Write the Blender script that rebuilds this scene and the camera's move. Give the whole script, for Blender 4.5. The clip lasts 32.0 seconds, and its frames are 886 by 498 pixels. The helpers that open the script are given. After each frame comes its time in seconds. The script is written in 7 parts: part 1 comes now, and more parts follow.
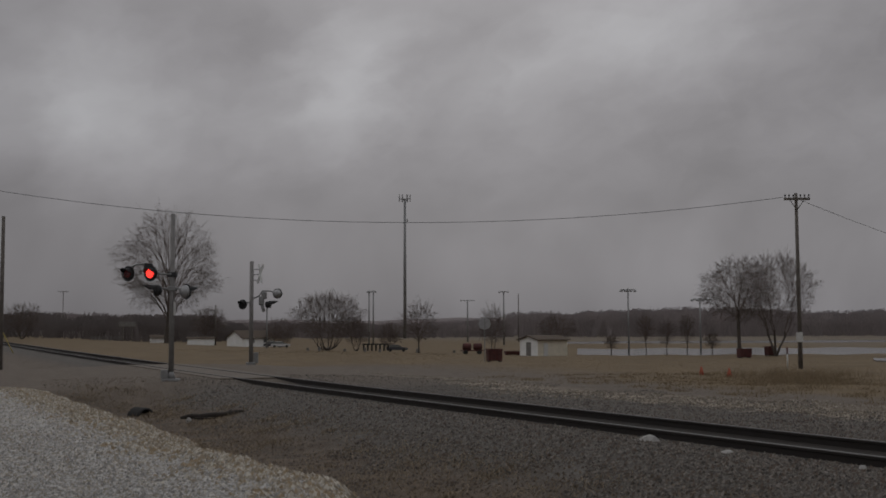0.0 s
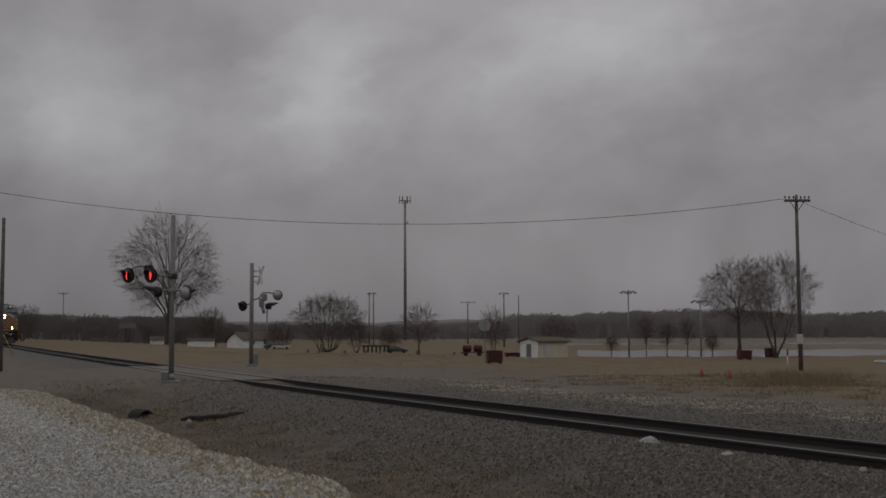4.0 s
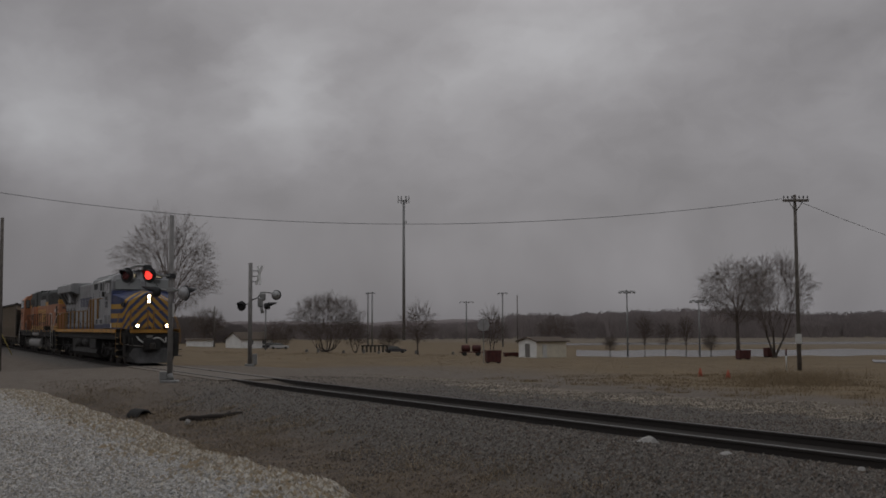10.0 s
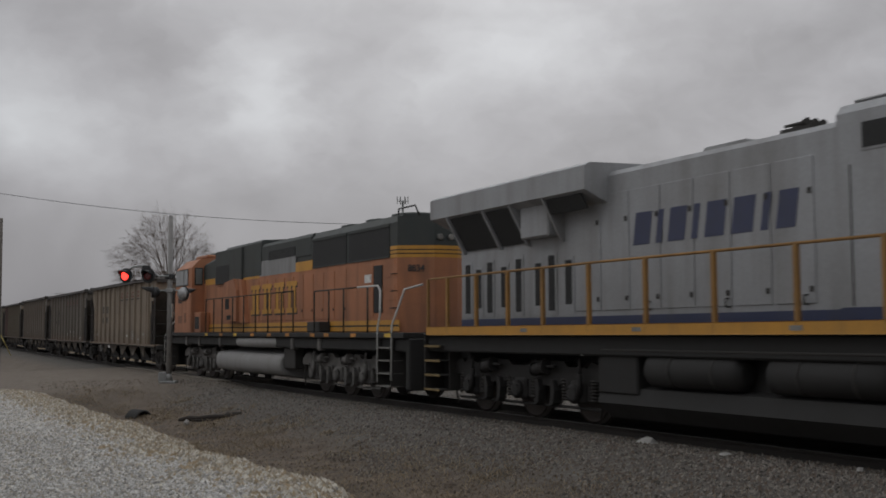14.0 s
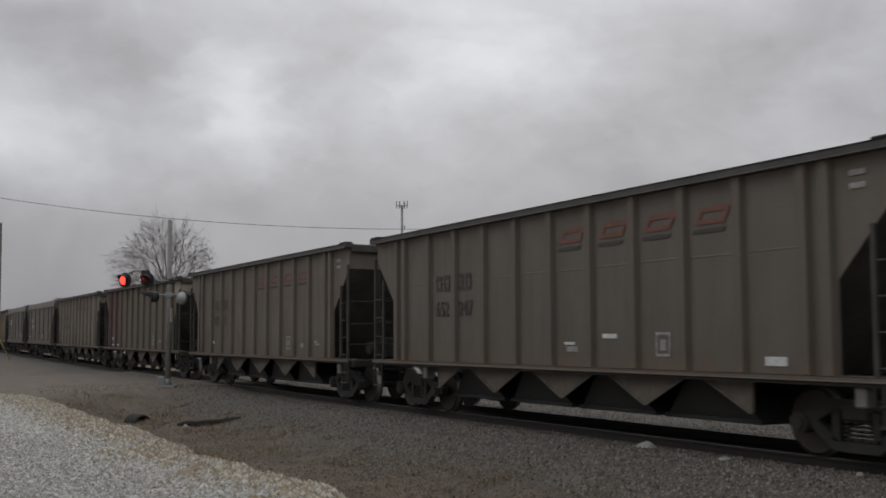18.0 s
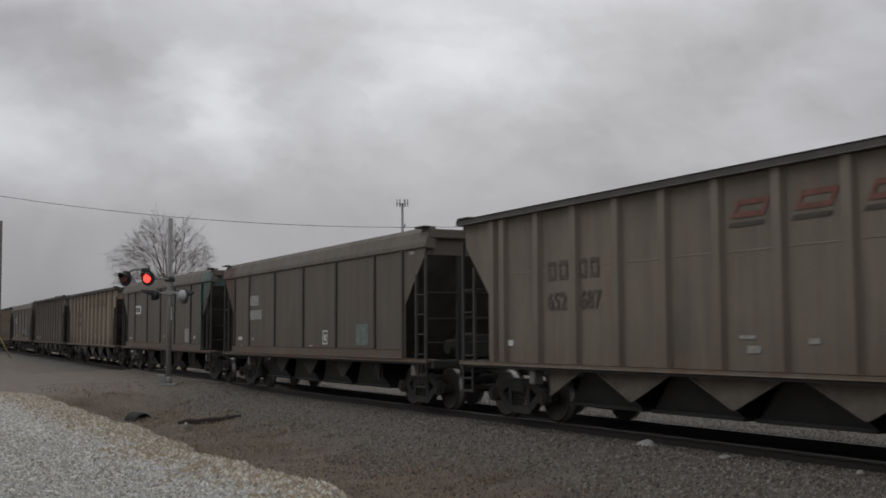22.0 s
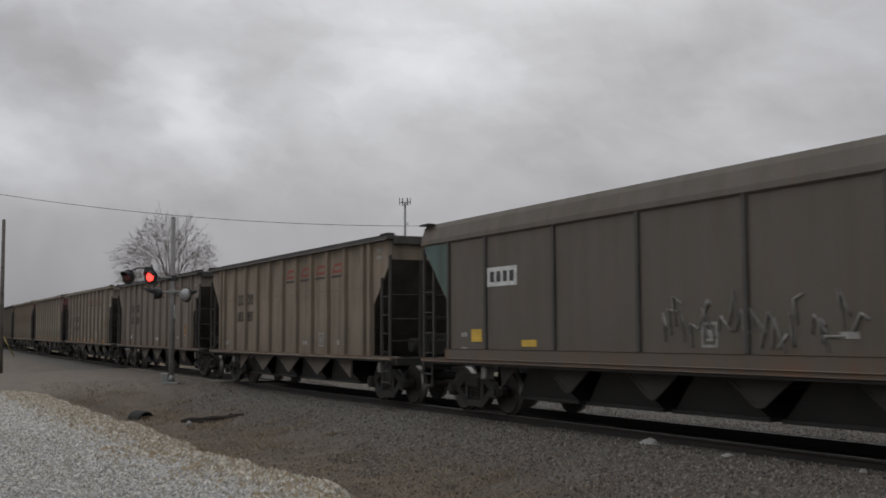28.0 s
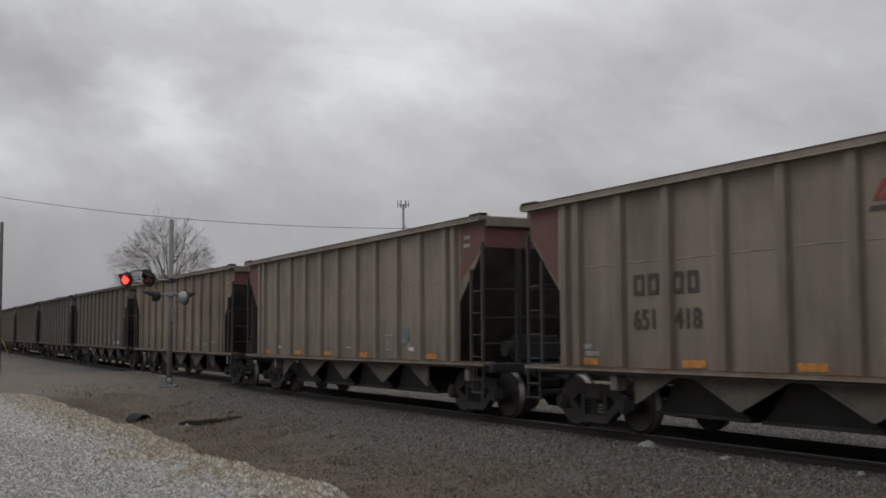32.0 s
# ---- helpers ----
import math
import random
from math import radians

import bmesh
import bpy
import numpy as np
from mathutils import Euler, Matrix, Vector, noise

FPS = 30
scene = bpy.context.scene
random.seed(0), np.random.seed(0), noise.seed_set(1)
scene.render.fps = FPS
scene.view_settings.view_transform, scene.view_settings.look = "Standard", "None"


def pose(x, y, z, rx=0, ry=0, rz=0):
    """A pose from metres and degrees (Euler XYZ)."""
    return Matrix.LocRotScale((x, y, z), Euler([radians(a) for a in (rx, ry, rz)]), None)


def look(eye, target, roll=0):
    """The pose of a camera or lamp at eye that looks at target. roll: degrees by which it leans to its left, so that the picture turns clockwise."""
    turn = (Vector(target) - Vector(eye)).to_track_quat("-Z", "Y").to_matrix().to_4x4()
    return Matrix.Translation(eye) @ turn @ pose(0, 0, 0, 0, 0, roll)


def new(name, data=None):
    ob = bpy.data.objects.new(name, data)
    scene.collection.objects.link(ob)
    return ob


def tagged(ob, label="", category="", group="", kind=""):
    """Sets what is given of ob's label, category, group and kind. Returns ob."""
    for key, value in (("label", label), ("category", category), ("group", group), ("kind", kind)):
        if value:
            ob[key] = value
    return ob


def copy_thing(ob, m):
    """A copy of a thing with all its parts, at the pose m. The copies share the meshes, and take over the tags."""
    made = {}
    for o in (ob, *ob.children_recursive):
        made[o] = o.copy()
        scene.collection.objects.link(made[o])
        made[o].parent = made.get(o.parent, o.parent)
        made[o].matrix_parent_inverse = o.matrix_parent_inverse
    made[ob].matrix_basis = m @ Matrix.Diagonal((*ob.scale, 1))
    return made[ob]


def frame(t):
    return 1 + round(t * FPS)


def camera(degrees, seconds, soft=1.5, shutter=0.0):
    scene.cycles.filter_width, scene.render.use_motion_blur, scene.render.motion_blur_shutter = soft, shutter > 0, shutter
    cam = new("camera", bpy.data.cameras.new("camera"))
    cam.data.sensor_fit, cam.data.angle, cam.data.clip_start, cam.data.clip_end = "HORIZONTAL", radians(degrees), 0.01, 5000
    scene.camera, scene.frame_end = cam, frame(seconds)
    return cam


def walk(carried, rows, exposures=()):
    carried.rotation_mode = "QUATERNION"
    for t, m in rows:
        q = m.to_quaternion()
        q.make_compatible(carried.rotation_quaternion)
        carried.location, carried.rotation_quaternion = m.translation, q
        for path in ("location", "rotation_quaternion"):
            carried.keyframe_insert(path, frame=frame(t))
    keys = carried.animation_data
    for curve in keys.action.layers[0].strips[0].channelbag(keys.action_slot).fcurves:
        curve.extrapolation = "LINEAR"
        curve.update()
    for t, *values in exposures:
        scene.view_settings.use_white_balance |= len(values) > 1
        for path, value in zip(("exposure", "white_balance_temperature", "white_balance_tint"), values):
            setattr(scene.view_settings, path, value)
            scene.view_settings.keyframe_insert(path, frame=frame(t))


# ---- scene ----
# ---------------------------------------------------------------- camera
cam = camera(43.46, 32.0, 1.7, 0.15)
EYE = (0.0, 0.0, 1.58)


def aim(yaw, pitch):
    a, b = radians(yaw), radians(pitch)
    way = Vector((-math.sin(a) * math.cos(b), math.cos(a) * math.cos(b), math.sin(b)))
    return look(EYE, Vector(EYE) + way, -0.263)


TURNS = [(0.0, 62.764, 4.231), (0.5, 62.764, 4.231), (1.0, 62.774, 4.309), (1.5, 62.774, 4.318), (3.5, 62.774, 4.318),
         (5.5, 62.774, 4.318), (7.5, 62.774, 4.318), (9.0, 62.745, 4.318), (9.5, 62.745, 4.309), (10.0, 62.706, 4.309),
         (11.0, 62.657, 4.318), (12.0, 62.686, 4.309), (13.0, 62.677, 4.328), (14.0, 62.657, 4.338), (14.5, 62.638, 4.367),
         (15.0, 62.638, 4.435), (15.5, 62.638, 4.454), (17.5, 62.638, 4.522), (18.0, 62.618, 4.571), (18.5, 62.638, 4.571)]
TURNS += [(19.0, 62.638, 4.532), (20.0, 62.638, 4.493), (20.5, 62.618, 4.474), (21.0, 62.618, 4.445), (22.0, 62.638, 4.474),
          (23.0, 62.638, 4.445), (24.0, 62.618, 4.445), (24.5, 62.638, 4.425), (25.0, 62.638, 4.386), (25.5, 62.638, 4.357),
          (26.0, 62.774, 4.338), (26.5, 62.764, 4.299), (28.5, 62.774, 4.425), (29.5, 62.764, 4.425), (30.0, 62.745, 4.425),
          (30.5, 62.745, 4.445), (31.0, 62.706, 4.513), (32.0, 62.686, 4.532)]
walk(cam, [(t, aim(y, p)) for t, y, p in TURNS],
     [(0.0, 0.06, 6500, 12), (8.0, 0.06, 6500, 12), (11.3, 0.05, 6500, 12), (12.5, 0.22, 6500, 11), (13.5, 0.6, 6450, 10), (15.0, 0.87, 6400, 9),
      (20.0, 0.93, 6380, 9), (32.0, 0.94, 6380, 9)])

# ---------------------------------------------------------------- light
world = bpy.data.worlds.new("overcast")
scene.world = world
world.use_nodes = True
wn, wl = world.node_tree.nodes, world.node_tree.links
sky = wn.new("ShaderNodeTexSky")
sky.sky_type, sky.sun_disc = "NISHITA", False
sky.sun_elevation, sky.sun_rotation = radians(38), radians(-60)
sky.air_density, sky.dust_density = 1.0, 4.0
grey = wn.new("ShaderNodeHueSaturation")
grey.inputs["Saturation"].default_value = 0.12
wl.new(sky.outputs[0], grey.inputs["Color"])
wl.new(grey.outputs[0], wn["Background"].inputs[0])
wn["Background"].inputs[1].default_value = 0.02

sun = new("sun", bpy.data.lights.new("sun", "SUN"))
sun.data.energy, sun.data.angle, sun.data.color = 0.5, radians(40), (1.0, 0.97, 0.93)
sun.matrix_world = look((0, 0, 50), (math.sin(radians(60)) * 40, -math.cos(radians(60)) * 40 + 60, 0))

# ---------------------------------------------------------------- mesh and material helpers
class Form:
    """Collects corners and faces of one part."""

    def __init__(self):
        self.v, self.f, self.s = [], [], []

    def add(self, verts, faces, smooth=False):
        n = len(self.v)
        self.v += [tuple(p) for p in verts]
        self.f += [tuple(i + n for i in f) for f in faces]
        self.s += [smooth] * len(faces)
        return self

    def box(self, x0, x1, y0, y1, z0, z1, c=0.0):
        lo, hi = (x0, y0, z0), (x1, y1, z1)
        c = min(c, abs(x1 - x0) / 2.2, abs(y1 - y0) / 2.2, abs(z1 - z0) / 2.2)
        if c <= 0:
            p = [(x, y, z) for x in (x0, x1) for y in (y0, y1) for z in (z0, z1)]
            return self.add(p, [(0, 1, 3, 2), (4, 6, 7, 5), (0, 4, 5, 1), (2, 3, 7, 6), (0, 2, 6, 4), (1, 5, 7, 3)])
        idx, pts = {}, []
        for k in range(8):
            sg = (k >> 2 & 1, k >> 1 & 1, k & 1)
            for a in range(3):
                q = [hi[i] if sg[i] else lo[i] for i in range(3)]
                for i in range(3):
                    if i != a:
                        q[i] += -c if sg[i] else c
                idx[sg, a] = len(pts)
                pts.append(q)
        fs = []
        for a in range(3):
            b, d = [i for i in range(3) if i != a]
            for s in (0, 1):
                ring = []
                for u, w in ((0, 0), (0, 1), (1, 1), (1, 0)):
                    sg = [0, 0, 0]
                    sg[a], sg[b], sg[d] = s, u, w
                    ring.append(idx[tuple(sg), a])
                fs.append(ring)
            for u in (0, 1):
                for w in (0, 1):
                    ends = []
                    for s in (0, 1):
                        sg = [0, 0, 0]
                        sg[a], sg[b], sg[d] = s, u, w
                        ends.append(tuple(sg))
                    fs.append((idx[ends[0], b], idx[ends[0], d], idx[ends[1], d], idx[ends[1], b]))
        for k in range(8):
            sg = (k >> 2 & 1, k >> 1 & 1, k & 1)
            fs.append((idx[sg, 0], idx[sg, 1], idx[sg, 2]))
        return self.add(pts, fs)

    def prism(self, outline, axis, a, b):
        """An outline of two coordinates, drawn out along an axis from a to b."""
        n = len(outline)

        def put(p, w):
            q = list(p)
            q.insert("xyz".index(axis), w)
            return q
        pts = [put(p, a) for p in outline] + [put(p, b) for p in outline]
        fs = [tuple(range(n)), tuple(range(2 * n - 1, n - 1, -1))]
        fs += [(i, (i + 1) % n, n + (i + 1) % n, n + i) for i in range(n)]
        return self.add(pts, fs)

    def loft(self, rings, cap=True, smooth=False):
        n = len(rings[0])
        pts = [p for r in rings for p in r]
        fs = [(k * n + i, k * n + (i + 1) % n, (k + 1) * n + (i + 1) % n, (k + 1) * n + i)
              for k in range(len(rings) - 1) for i in range(n)]
        self.add(pts, fs, smooth)
        if cap:
            m = len(self.v) - len(pts)
            self.f += [tuple(range(m, m + n)), tuple(range(len(self.v) - 1, len(self.v) - n - 1, -1))]
            self.s += [False, False]
        return self

    def rod(self, p, q, r, r2=None, n=8, smooth=True):
        p, q = Vector(p), Vector(q)
        d = (q - p).normalized()
        u = d.orthogonal().normalized()
        w = d.cross(u)
        rings = []
        for c, rr in ((p, r), (q, r if r2 is None else r2)):
            rings.append([c + (u * math.cos(2 * math.pi * i / n) + w * math.sin(2 * math.pi * i / n)) * rr for i in range(n)])
        return self.loft(rings, True, smooth)

    def pipe(self, pts, r, n=6):
        pts = [Vector(p) for p in pts]
        rings, u = [], None
        for i, p in enumerate(pts):
            d = (pts[min(i + 1, len(pts) - 1)] - pts[max(i - 1, 0)]).normalized()
            u = d.orthogonal().normalized() if u is None else (u - d * u.dot(d)).normalized()
            w = d.cross(u)
            rr = r[i] if isinstance(r, (list, tuple)) else r
            rings.append([p + (u * math.cos(2 * math.pi * k / n) + w * math.sin(2 * math.pi * k / n)) * rr for k in range(n)])
        return self.loft(rings, True, True)

    def lathe(self, rings, axis="y", n=24, centre=(0, 0, 0), smooth=True):
        """Rings of (distance along the axis, radius)."""
        out = []
        for a, r in rings:
            ring = []
            for i in range(n):
                c, s = math.cos(2 * math.pi * i / n) * r, math.sin(2 * math.pi * i / n) * r
                q = {"x": (a, c, s), "y": (c, a, s), "z": (c, s, a)}[axis]
                ring.append([q[k] + centre[k] for k in range(3)])
            out.append(ring)
        return self.loft(out, True, smooth)

    def mesh(self, name):
        me = bpy.data.meshes.new(name)
        bm = bmesh.new()
        vs = [bm.verts.new(p) for p in self.v]
        for f, s in zip(self.f, self.s):
            try:
                face = bm.faces.new([vs[i] for i in f])
                face.smooth = s
            except ValueError:
                pass
        bmesh.ops.recalc_face_normals(bm, faces=bm.faces)
        bm.to_mesh(me)
        bm.free()
        return me


def part(name, form, material, parent=None, label="", at=None):
    me = form if isinstance(form, bpy.types.Mesh) else form.mesh(name)
    if not me.materials:
        me.materials.append(material)
    ob = new(name, me)
    ob.parent = parent
    if at is not None:
        ob.matrix_basis = at
    if label:
        ob["label"] = label
    return ob


def again(ob, at, parent=None):
    """The same part once more, on the same mesh."""
    o = new(ob.name.split(".")[0], ob.data)
    o.parent = parent or ob.parent
    o.matrix_basis = at
    if "label" in ob:
        o["label"] = ob["label"]
    return o


def thing(name, label, category, at=None, group="", kind=""):
    ob = new(name)
    ob.empty_display_size = 0.3
    if at is not None:
        ob.matrix_basis = at
    return tagged(ob, label, category, group, kind)


def tri_mesh(name, v, f, smooth=False):
    me = bpy.data.meshes.new(name)
    v, f = np.asarray(v, np.float32), np.asarray(f, np.int32)
    me.vertices.add(len(v))
    me.vertices.foreach_set("co", v.ravel())
    k = f.shape[1]
    me.loops.add(f.size)
    me.loops.foreach_set("vertex_index", f.ravel())
    me.polygons.add(len(f))
    me.polygons.foreach_set("loop_start", np.arange(0, f.size, k, dtype=np.int32))
    me.polygons.foreach_set("loop_total", np.full(len(f), k, np.int32))
    me.polygons.foreach_set("use_smooth", np.full(len(f), smooth))
    me.update(calc_edges=True)
    return me


class Nodes:
    """Short forms for node trees."""

    def __init__(self, name):
        self.m = bpy.data.materials.new(name)
        self.m.use_nodes = True
        self.t = self.m.node_tree
        self.bsdf = self.t.nodes["Principled BSDF"]

    def n(self, kind, ins=(), operation=None):
        nd = self.t.nodes.new("ShaderNode" + kind)
        if operation:
            nd.operation = operation
        for k, v in dict(ins).items():
            if isinstance(v, bpy.types.NodeSocket):
                self.t.links.new(v, nd.inputs[k])
            else:
                nd.inputs[k].default_value = v
        return nd

    def coord(self, kind="Object", scale=(1, 1, 1)):
        c = self.n("TexCoord").outputs[kind]
        return self.n("Mapping", {"Vector": c, "Scale": scale}).outputs[0]

    def noise(self, vec, scale, detail=4.0, rough=0.55, distortion=0.0):
        return self.n("TexNoise", {"Vector": vec, "Scale": scale, "Detail": detail, "Roughness": rough,
                                   "Distortion": distortion}).outputs["Fac"]

    def ramp(self, fac, a, b, lo=0.0, hi=1.0):
        return self.n("MapRange", {"Value": fac, "From Min": a, "From Max": b, "To Min": lo, "To Max": hi}).outputs[0]

    def math(self, op, a, b=0.0, c=0.0):
        return self.n("Math", {0: a, 1: b, 2: c}, operation=op).outputs[0]

    def mix(self, fac, a, b, blend="MIX"):
        nd = self.n("Mix")
        nd.data_type, nd.blend_type = "RGBA", blend
        for i, v in ((0, fac), (6, a), (7, b)):
            if isinstance(v, bpy.types.NodeSocket):
                self.t.links.new(v, nd.inputs[i])
            else:
                nd.inputs[i].default_value = (*v, 1) if isinstance(v, (tuple, list)) and len(v) == 3 else v
        return nd.outputs[2]

    def bump(self, height, strength=0.3, distance=0.02):
        b = self.n("Bump", {"Height": height, "Strength": strength, "Distance": distance})
        self.t.links.new(b.outputs[0], self.bsdf.inputs["Normal"])

    def out(self, color=None, rough=None, metal=None):
        for key, v in (("Base Color", color), ("Roughness", rough), ("Metallic", metal)):
            if v is None:
                continue
            if isinstance(v, bpy.types.NodeSocket):
                self.t.links.new(v, self.bsdf.inputs[key])
            else:
                self.bsdf.inputs[key].default_value = (*v, 1) if key == "Base Color" else v
        return self.m


def plain(name, color, rough=0.6, metal=0.0, vary=0.25, scale=6.0, bump=0.15, tone=None):
    """A surface with two scales of variation and a fine relief."""
    k = Nodes(name)
    vec = k.coord()
    a, b = k.noise(vec, scale, 5), k.noise(vec, scale * 9, 4)
    dark = tuple(c * (1 - vary) for c in color)
    lite = tone or tuple(min(1, c * (1 + vary * 0.7)) for c in color)
    col = k.mix(k.ramp(a, 0.3, 0.7), dark, lite)
    col = k.mix(k.ramp(b, 0.35, 0.75, 0, 0.35), col, tuple(c * 0.6 for c in color))
    k.bump(b, bump, 0.01)
    return k.out(col, k.ramp(a, 0.3, 0.7, max(0.05, rough - 0.1), min(1, rough + 0.1)), metal)


def painted(name, color, dirt=(0.09, 0.075, 0.06), amount=0.5, rough=0.55, low=1.2, seed=0.0, rust=0.0):
    """Vehicle paint with road dirt: streaks that run down, blotches, and splashed dust near the wheels."""
    k = Nodes(name)
    vec = k.n("Mapping", {"Vector": k.n("TexCoord").outputs["Object"], "Location": (seed, seed, 0)}).outputs[0]
    streak = k.noise(k.n("Mapping", {"Vector": vec, "Scale": (3.2, 3.2, 0.4)}).outputs[0], 1.0, 3, 0.5)
    blot = k.noise(vec, 0.7, 5, 0.6)
    fine = k.noise(vec, 22, 4)
    z = k.n("SeparateXYZ", {"Vector": vec}).outputs["Z"]
    near = k.ramp(z, low, low + 1.1, 0.35, 0.0)
    f = k.math("ADD", k.ramp(streak, 0.42, 0.72, 0, 0.55), k.ramp(blot, 0.4, 0.7, 0, 0.45))
    f = k.math("MULTIPLY", k.math("ADD", f, near), amount)
    col = k.mix(k.ramp(fine, 0.3, 0.7), tuple(c * 0.88 for c in color), color)
    col = k.mix(f, col, dirt)
    if rust:
        run = k.noise(k.n("Mapping", {"Vector": vec, "Scale": (7, 7, 0.8), "Location": (3.1, 0, 1.7)}).outputs[0], 1.0, 5, 0.7)
        spot = k.math("MULTIPLY", k.ramp(run, 0.56, 0.74), k.ramp(blot, 0.35, 0.6, 0.3, 1.0))
        edge = k.math("MULTIPLY", k.ramp(z, low + 0.45, low), k.ramp(streak, 0.4, 0.65))
        col = k.mix(k.math("MULTIPLY", k.math("MAXIMUM", spot, edge), rust), col, (0.17, 0.088, 0.05))
    k.bump(fine, 0.08, 0.005)
    return k.out(col, k.math("ADD", k.math("MULTIPLY", f, 0.3), rough))


def glow(name, color, strength):
    k = Nodes(name)
    k.bsdf.inputs["Emission Color"].default_value = (*color, 1)
    k.bsdf.inputs["Emission Strength"].default_value = strength
    return k.out((0.02, 0.02, 0.02), 0.3)


def glass(name, color=(0.02, 0.025, 0.03), rough=0.08):
    k = Nodes(name)
    k.bump(k.noise(k.coord(), 3.0), 0.03, 0.01)
    return k.out(color, rough)


def words(text, size, material, parent, at, name="lettering", bold=0.0, squeeze=1.0):
    cu = bpy.data.curves.new(name, "FONT")
    cu.body, cu.size, cu.extrude, cu.offset = text, size, 0.003, bold
    cu.align_x, cu.align_y = "CENTER", "CENTER"
    tmp = bpy.data.objects.new("tmp", cu)
    me = bpy.data.meshes.new_from_object(tmp)
    bpy.data.objects.remove(tmp)
    if squeeze != 1.0:
        me.transform(Matrix.Diagonal((squeeze, 1, 1, 1)))
    me.materials.clear()
    return part(name, me, material, parent, at=at)


# ---------------------------------------------------------------- sky
def track_y(x):
    return 12.0 + 1.717e-4 * max(-x - 40.0, 0.0) ** 2


def rise_at(x):
    """The line climbs gently away from the crossing."""
    a = np.clip(-np.asarray(x, float) - 33.0, 0.0, 87.0)
    b = np.clip(-np.asarray(x, float) - 120.0, 0.0, 220.0)
    return 0.0053 * a + 0.0025 * b


def cloud_material():
    """Overcast by bearing and rise, in degrees: soft heaps, brighter gaps, dull bands low down."""
    k = Nodes("cloud_deck")
    vec = k.n("TexCoord").outputs["Object"]
    xyz = k.n("SeparateXYZ", {"Vector": vec})
    flat = k.n("VectorMath", {0: vec, 1: (1, 1, 0)}, operation="MULTIPLY").outputs[0]
    reach = k.n("VectorMath", {0: flat}, operation="LENGTH").outputs["Value"]
    bearing = k.math("MULTIPLY", k.math("ARCTAN2", xyz.outputs[0], xyz.outputs[1]), 57.3)
    rise = k.math("MULTIPLY", k.math("ARCTAN2", 250.0, reach), 57.3)
    sky_at = k.n("CombineXYZ", {0: bearing, 1: k.math("MULTIPLY", rise, 1.5), 2: 0.0}).outputs[0]
    warp = k.n("TexNoise", {"Vector": sky_at, "Scale": 0.33, "Detail": 4.0, "Roughness": 0.5}).outputs["Color"]
    shift = k.n("VectorMath", {0: k.n("VectorMath", {0: warp, 1: (0.5, 0.5, 0.5)}, operation="SUBTRACT").outputs[0], 1: (5.5, 3.5, 0)}, operation="MULTIPLY").outputs[0]
    wv = k.n("VectorMath", {0: sky_at, 1: shift}, operation="ADD").outputs[0]
    wx = k.n("SeparateXYZ", {"Vector": wv})
    total = None
    for az, el, ra, re, amp in ((-20.2, 11.5, 3.2, 2.4, 1.0), (-8.8, 12.2, 2.2, 2.6, 1.25), (-10.5, 10.0, 2.8, 1.8, 0.6), (3.4, 14.4, 2.8, 2.0, 1.15), (7.7, 15.0, 2.6, 2.0, 0.9),
                                (-0.7, 12.7, 2.4, 1.6, 0.5), (-19.0, 8.8, 4.0, 1.6, 0.6), (14.7, 12.7, 5.0, 3.0, -0.4), (-15.2, 14.8, 3.5, 1.8, -0.35), (0.0, 6.6, 20.0, 1.8, -0.3), (20.0, 2.6, 7.0, 1.6, 0.65), (-16.0, 3.5, 8.0, 2.6, -0.5)):
        dx = k.math("DIVIDE", k.math("SUBTRACT", wx.outputs[0], az), ra)
        dy = k.math("DIVIDE", k.math("SUBTRACT", wx.outputs[1], el * 1.5), re * 1.5)
        q = k.math("ADD", k.math("MULTIPLY", dx, dx), k.math("MULTIPLY", dy, dy))
        g = k.math("MULTIPLY", k.math("EXPONENT", k.math("MULTIPLY", q, -0.7)), amp)
        total = g if total is None else k.math("ADD", total, g)
    big = k.noise(sky_at, 0.11, 3, 0.5, 0.4)
    small = k.noise(wv, 0.4, 3, 0.45)
    val = k.math("ADD", k.math("MULTIPLY", total, CLOUD_GAIN), k.ramp(big, 0.3, 0.7, -0.03, 0.035))
    val = k.math("ADD", val, k.math("MULTIPLY", k.ramp(small, 0.3, 0.7, -0.010, 0.011), k.ramp(rise, 3.0, 9.0, 0.25, 1.0)))
    wisp = k.noise(wv, 1.1, 4, 0.55)
    val = k.math("ADD", val, k.math("MULTIPLY", k.ramp(wisp, 0.3, 0.7, -0.0035, 0.0035), k.ramp(rise, 4.0, 10.0, 0.1, 1.0)))
    val = k.math("MAXIMUM", k.math("ADD", val, CLOUD_BASE), 0.03)
    # an overcast sky is brighter overhead than at the horizon
    val = k.math("MULTIPLY", val, k.ramp(reach, 850.0, 150.0, 1.0, OVERHEAD))
    val = k.math("MULTIPLY", val, k.ramp(rise, 3.0, 11.0, 0.86, 1.0))
    col = k.mix(k.ramp(val, 0.1, 0.34), (1.0, 0.965, 1.015), (0.97, 0.99, 1.02))
    em = k.n("Emission", {"Color": col, "Strength": val})
    tr = k.n("BsdfTransparent", {"Color": (0.3, 0.3, 0.3, 1)})
    add = k.n("AddShader", {0: em.outputs[0], 1: tr.outputs[0]})
    k.t.links.new(add.outputs[0], k.t.nodes["Material Output"].inputs[0])
    return k.m


CLOUD_BASE, CLOUD_GAIN, OVERHEAD = 0.167, 0.082, 2.7


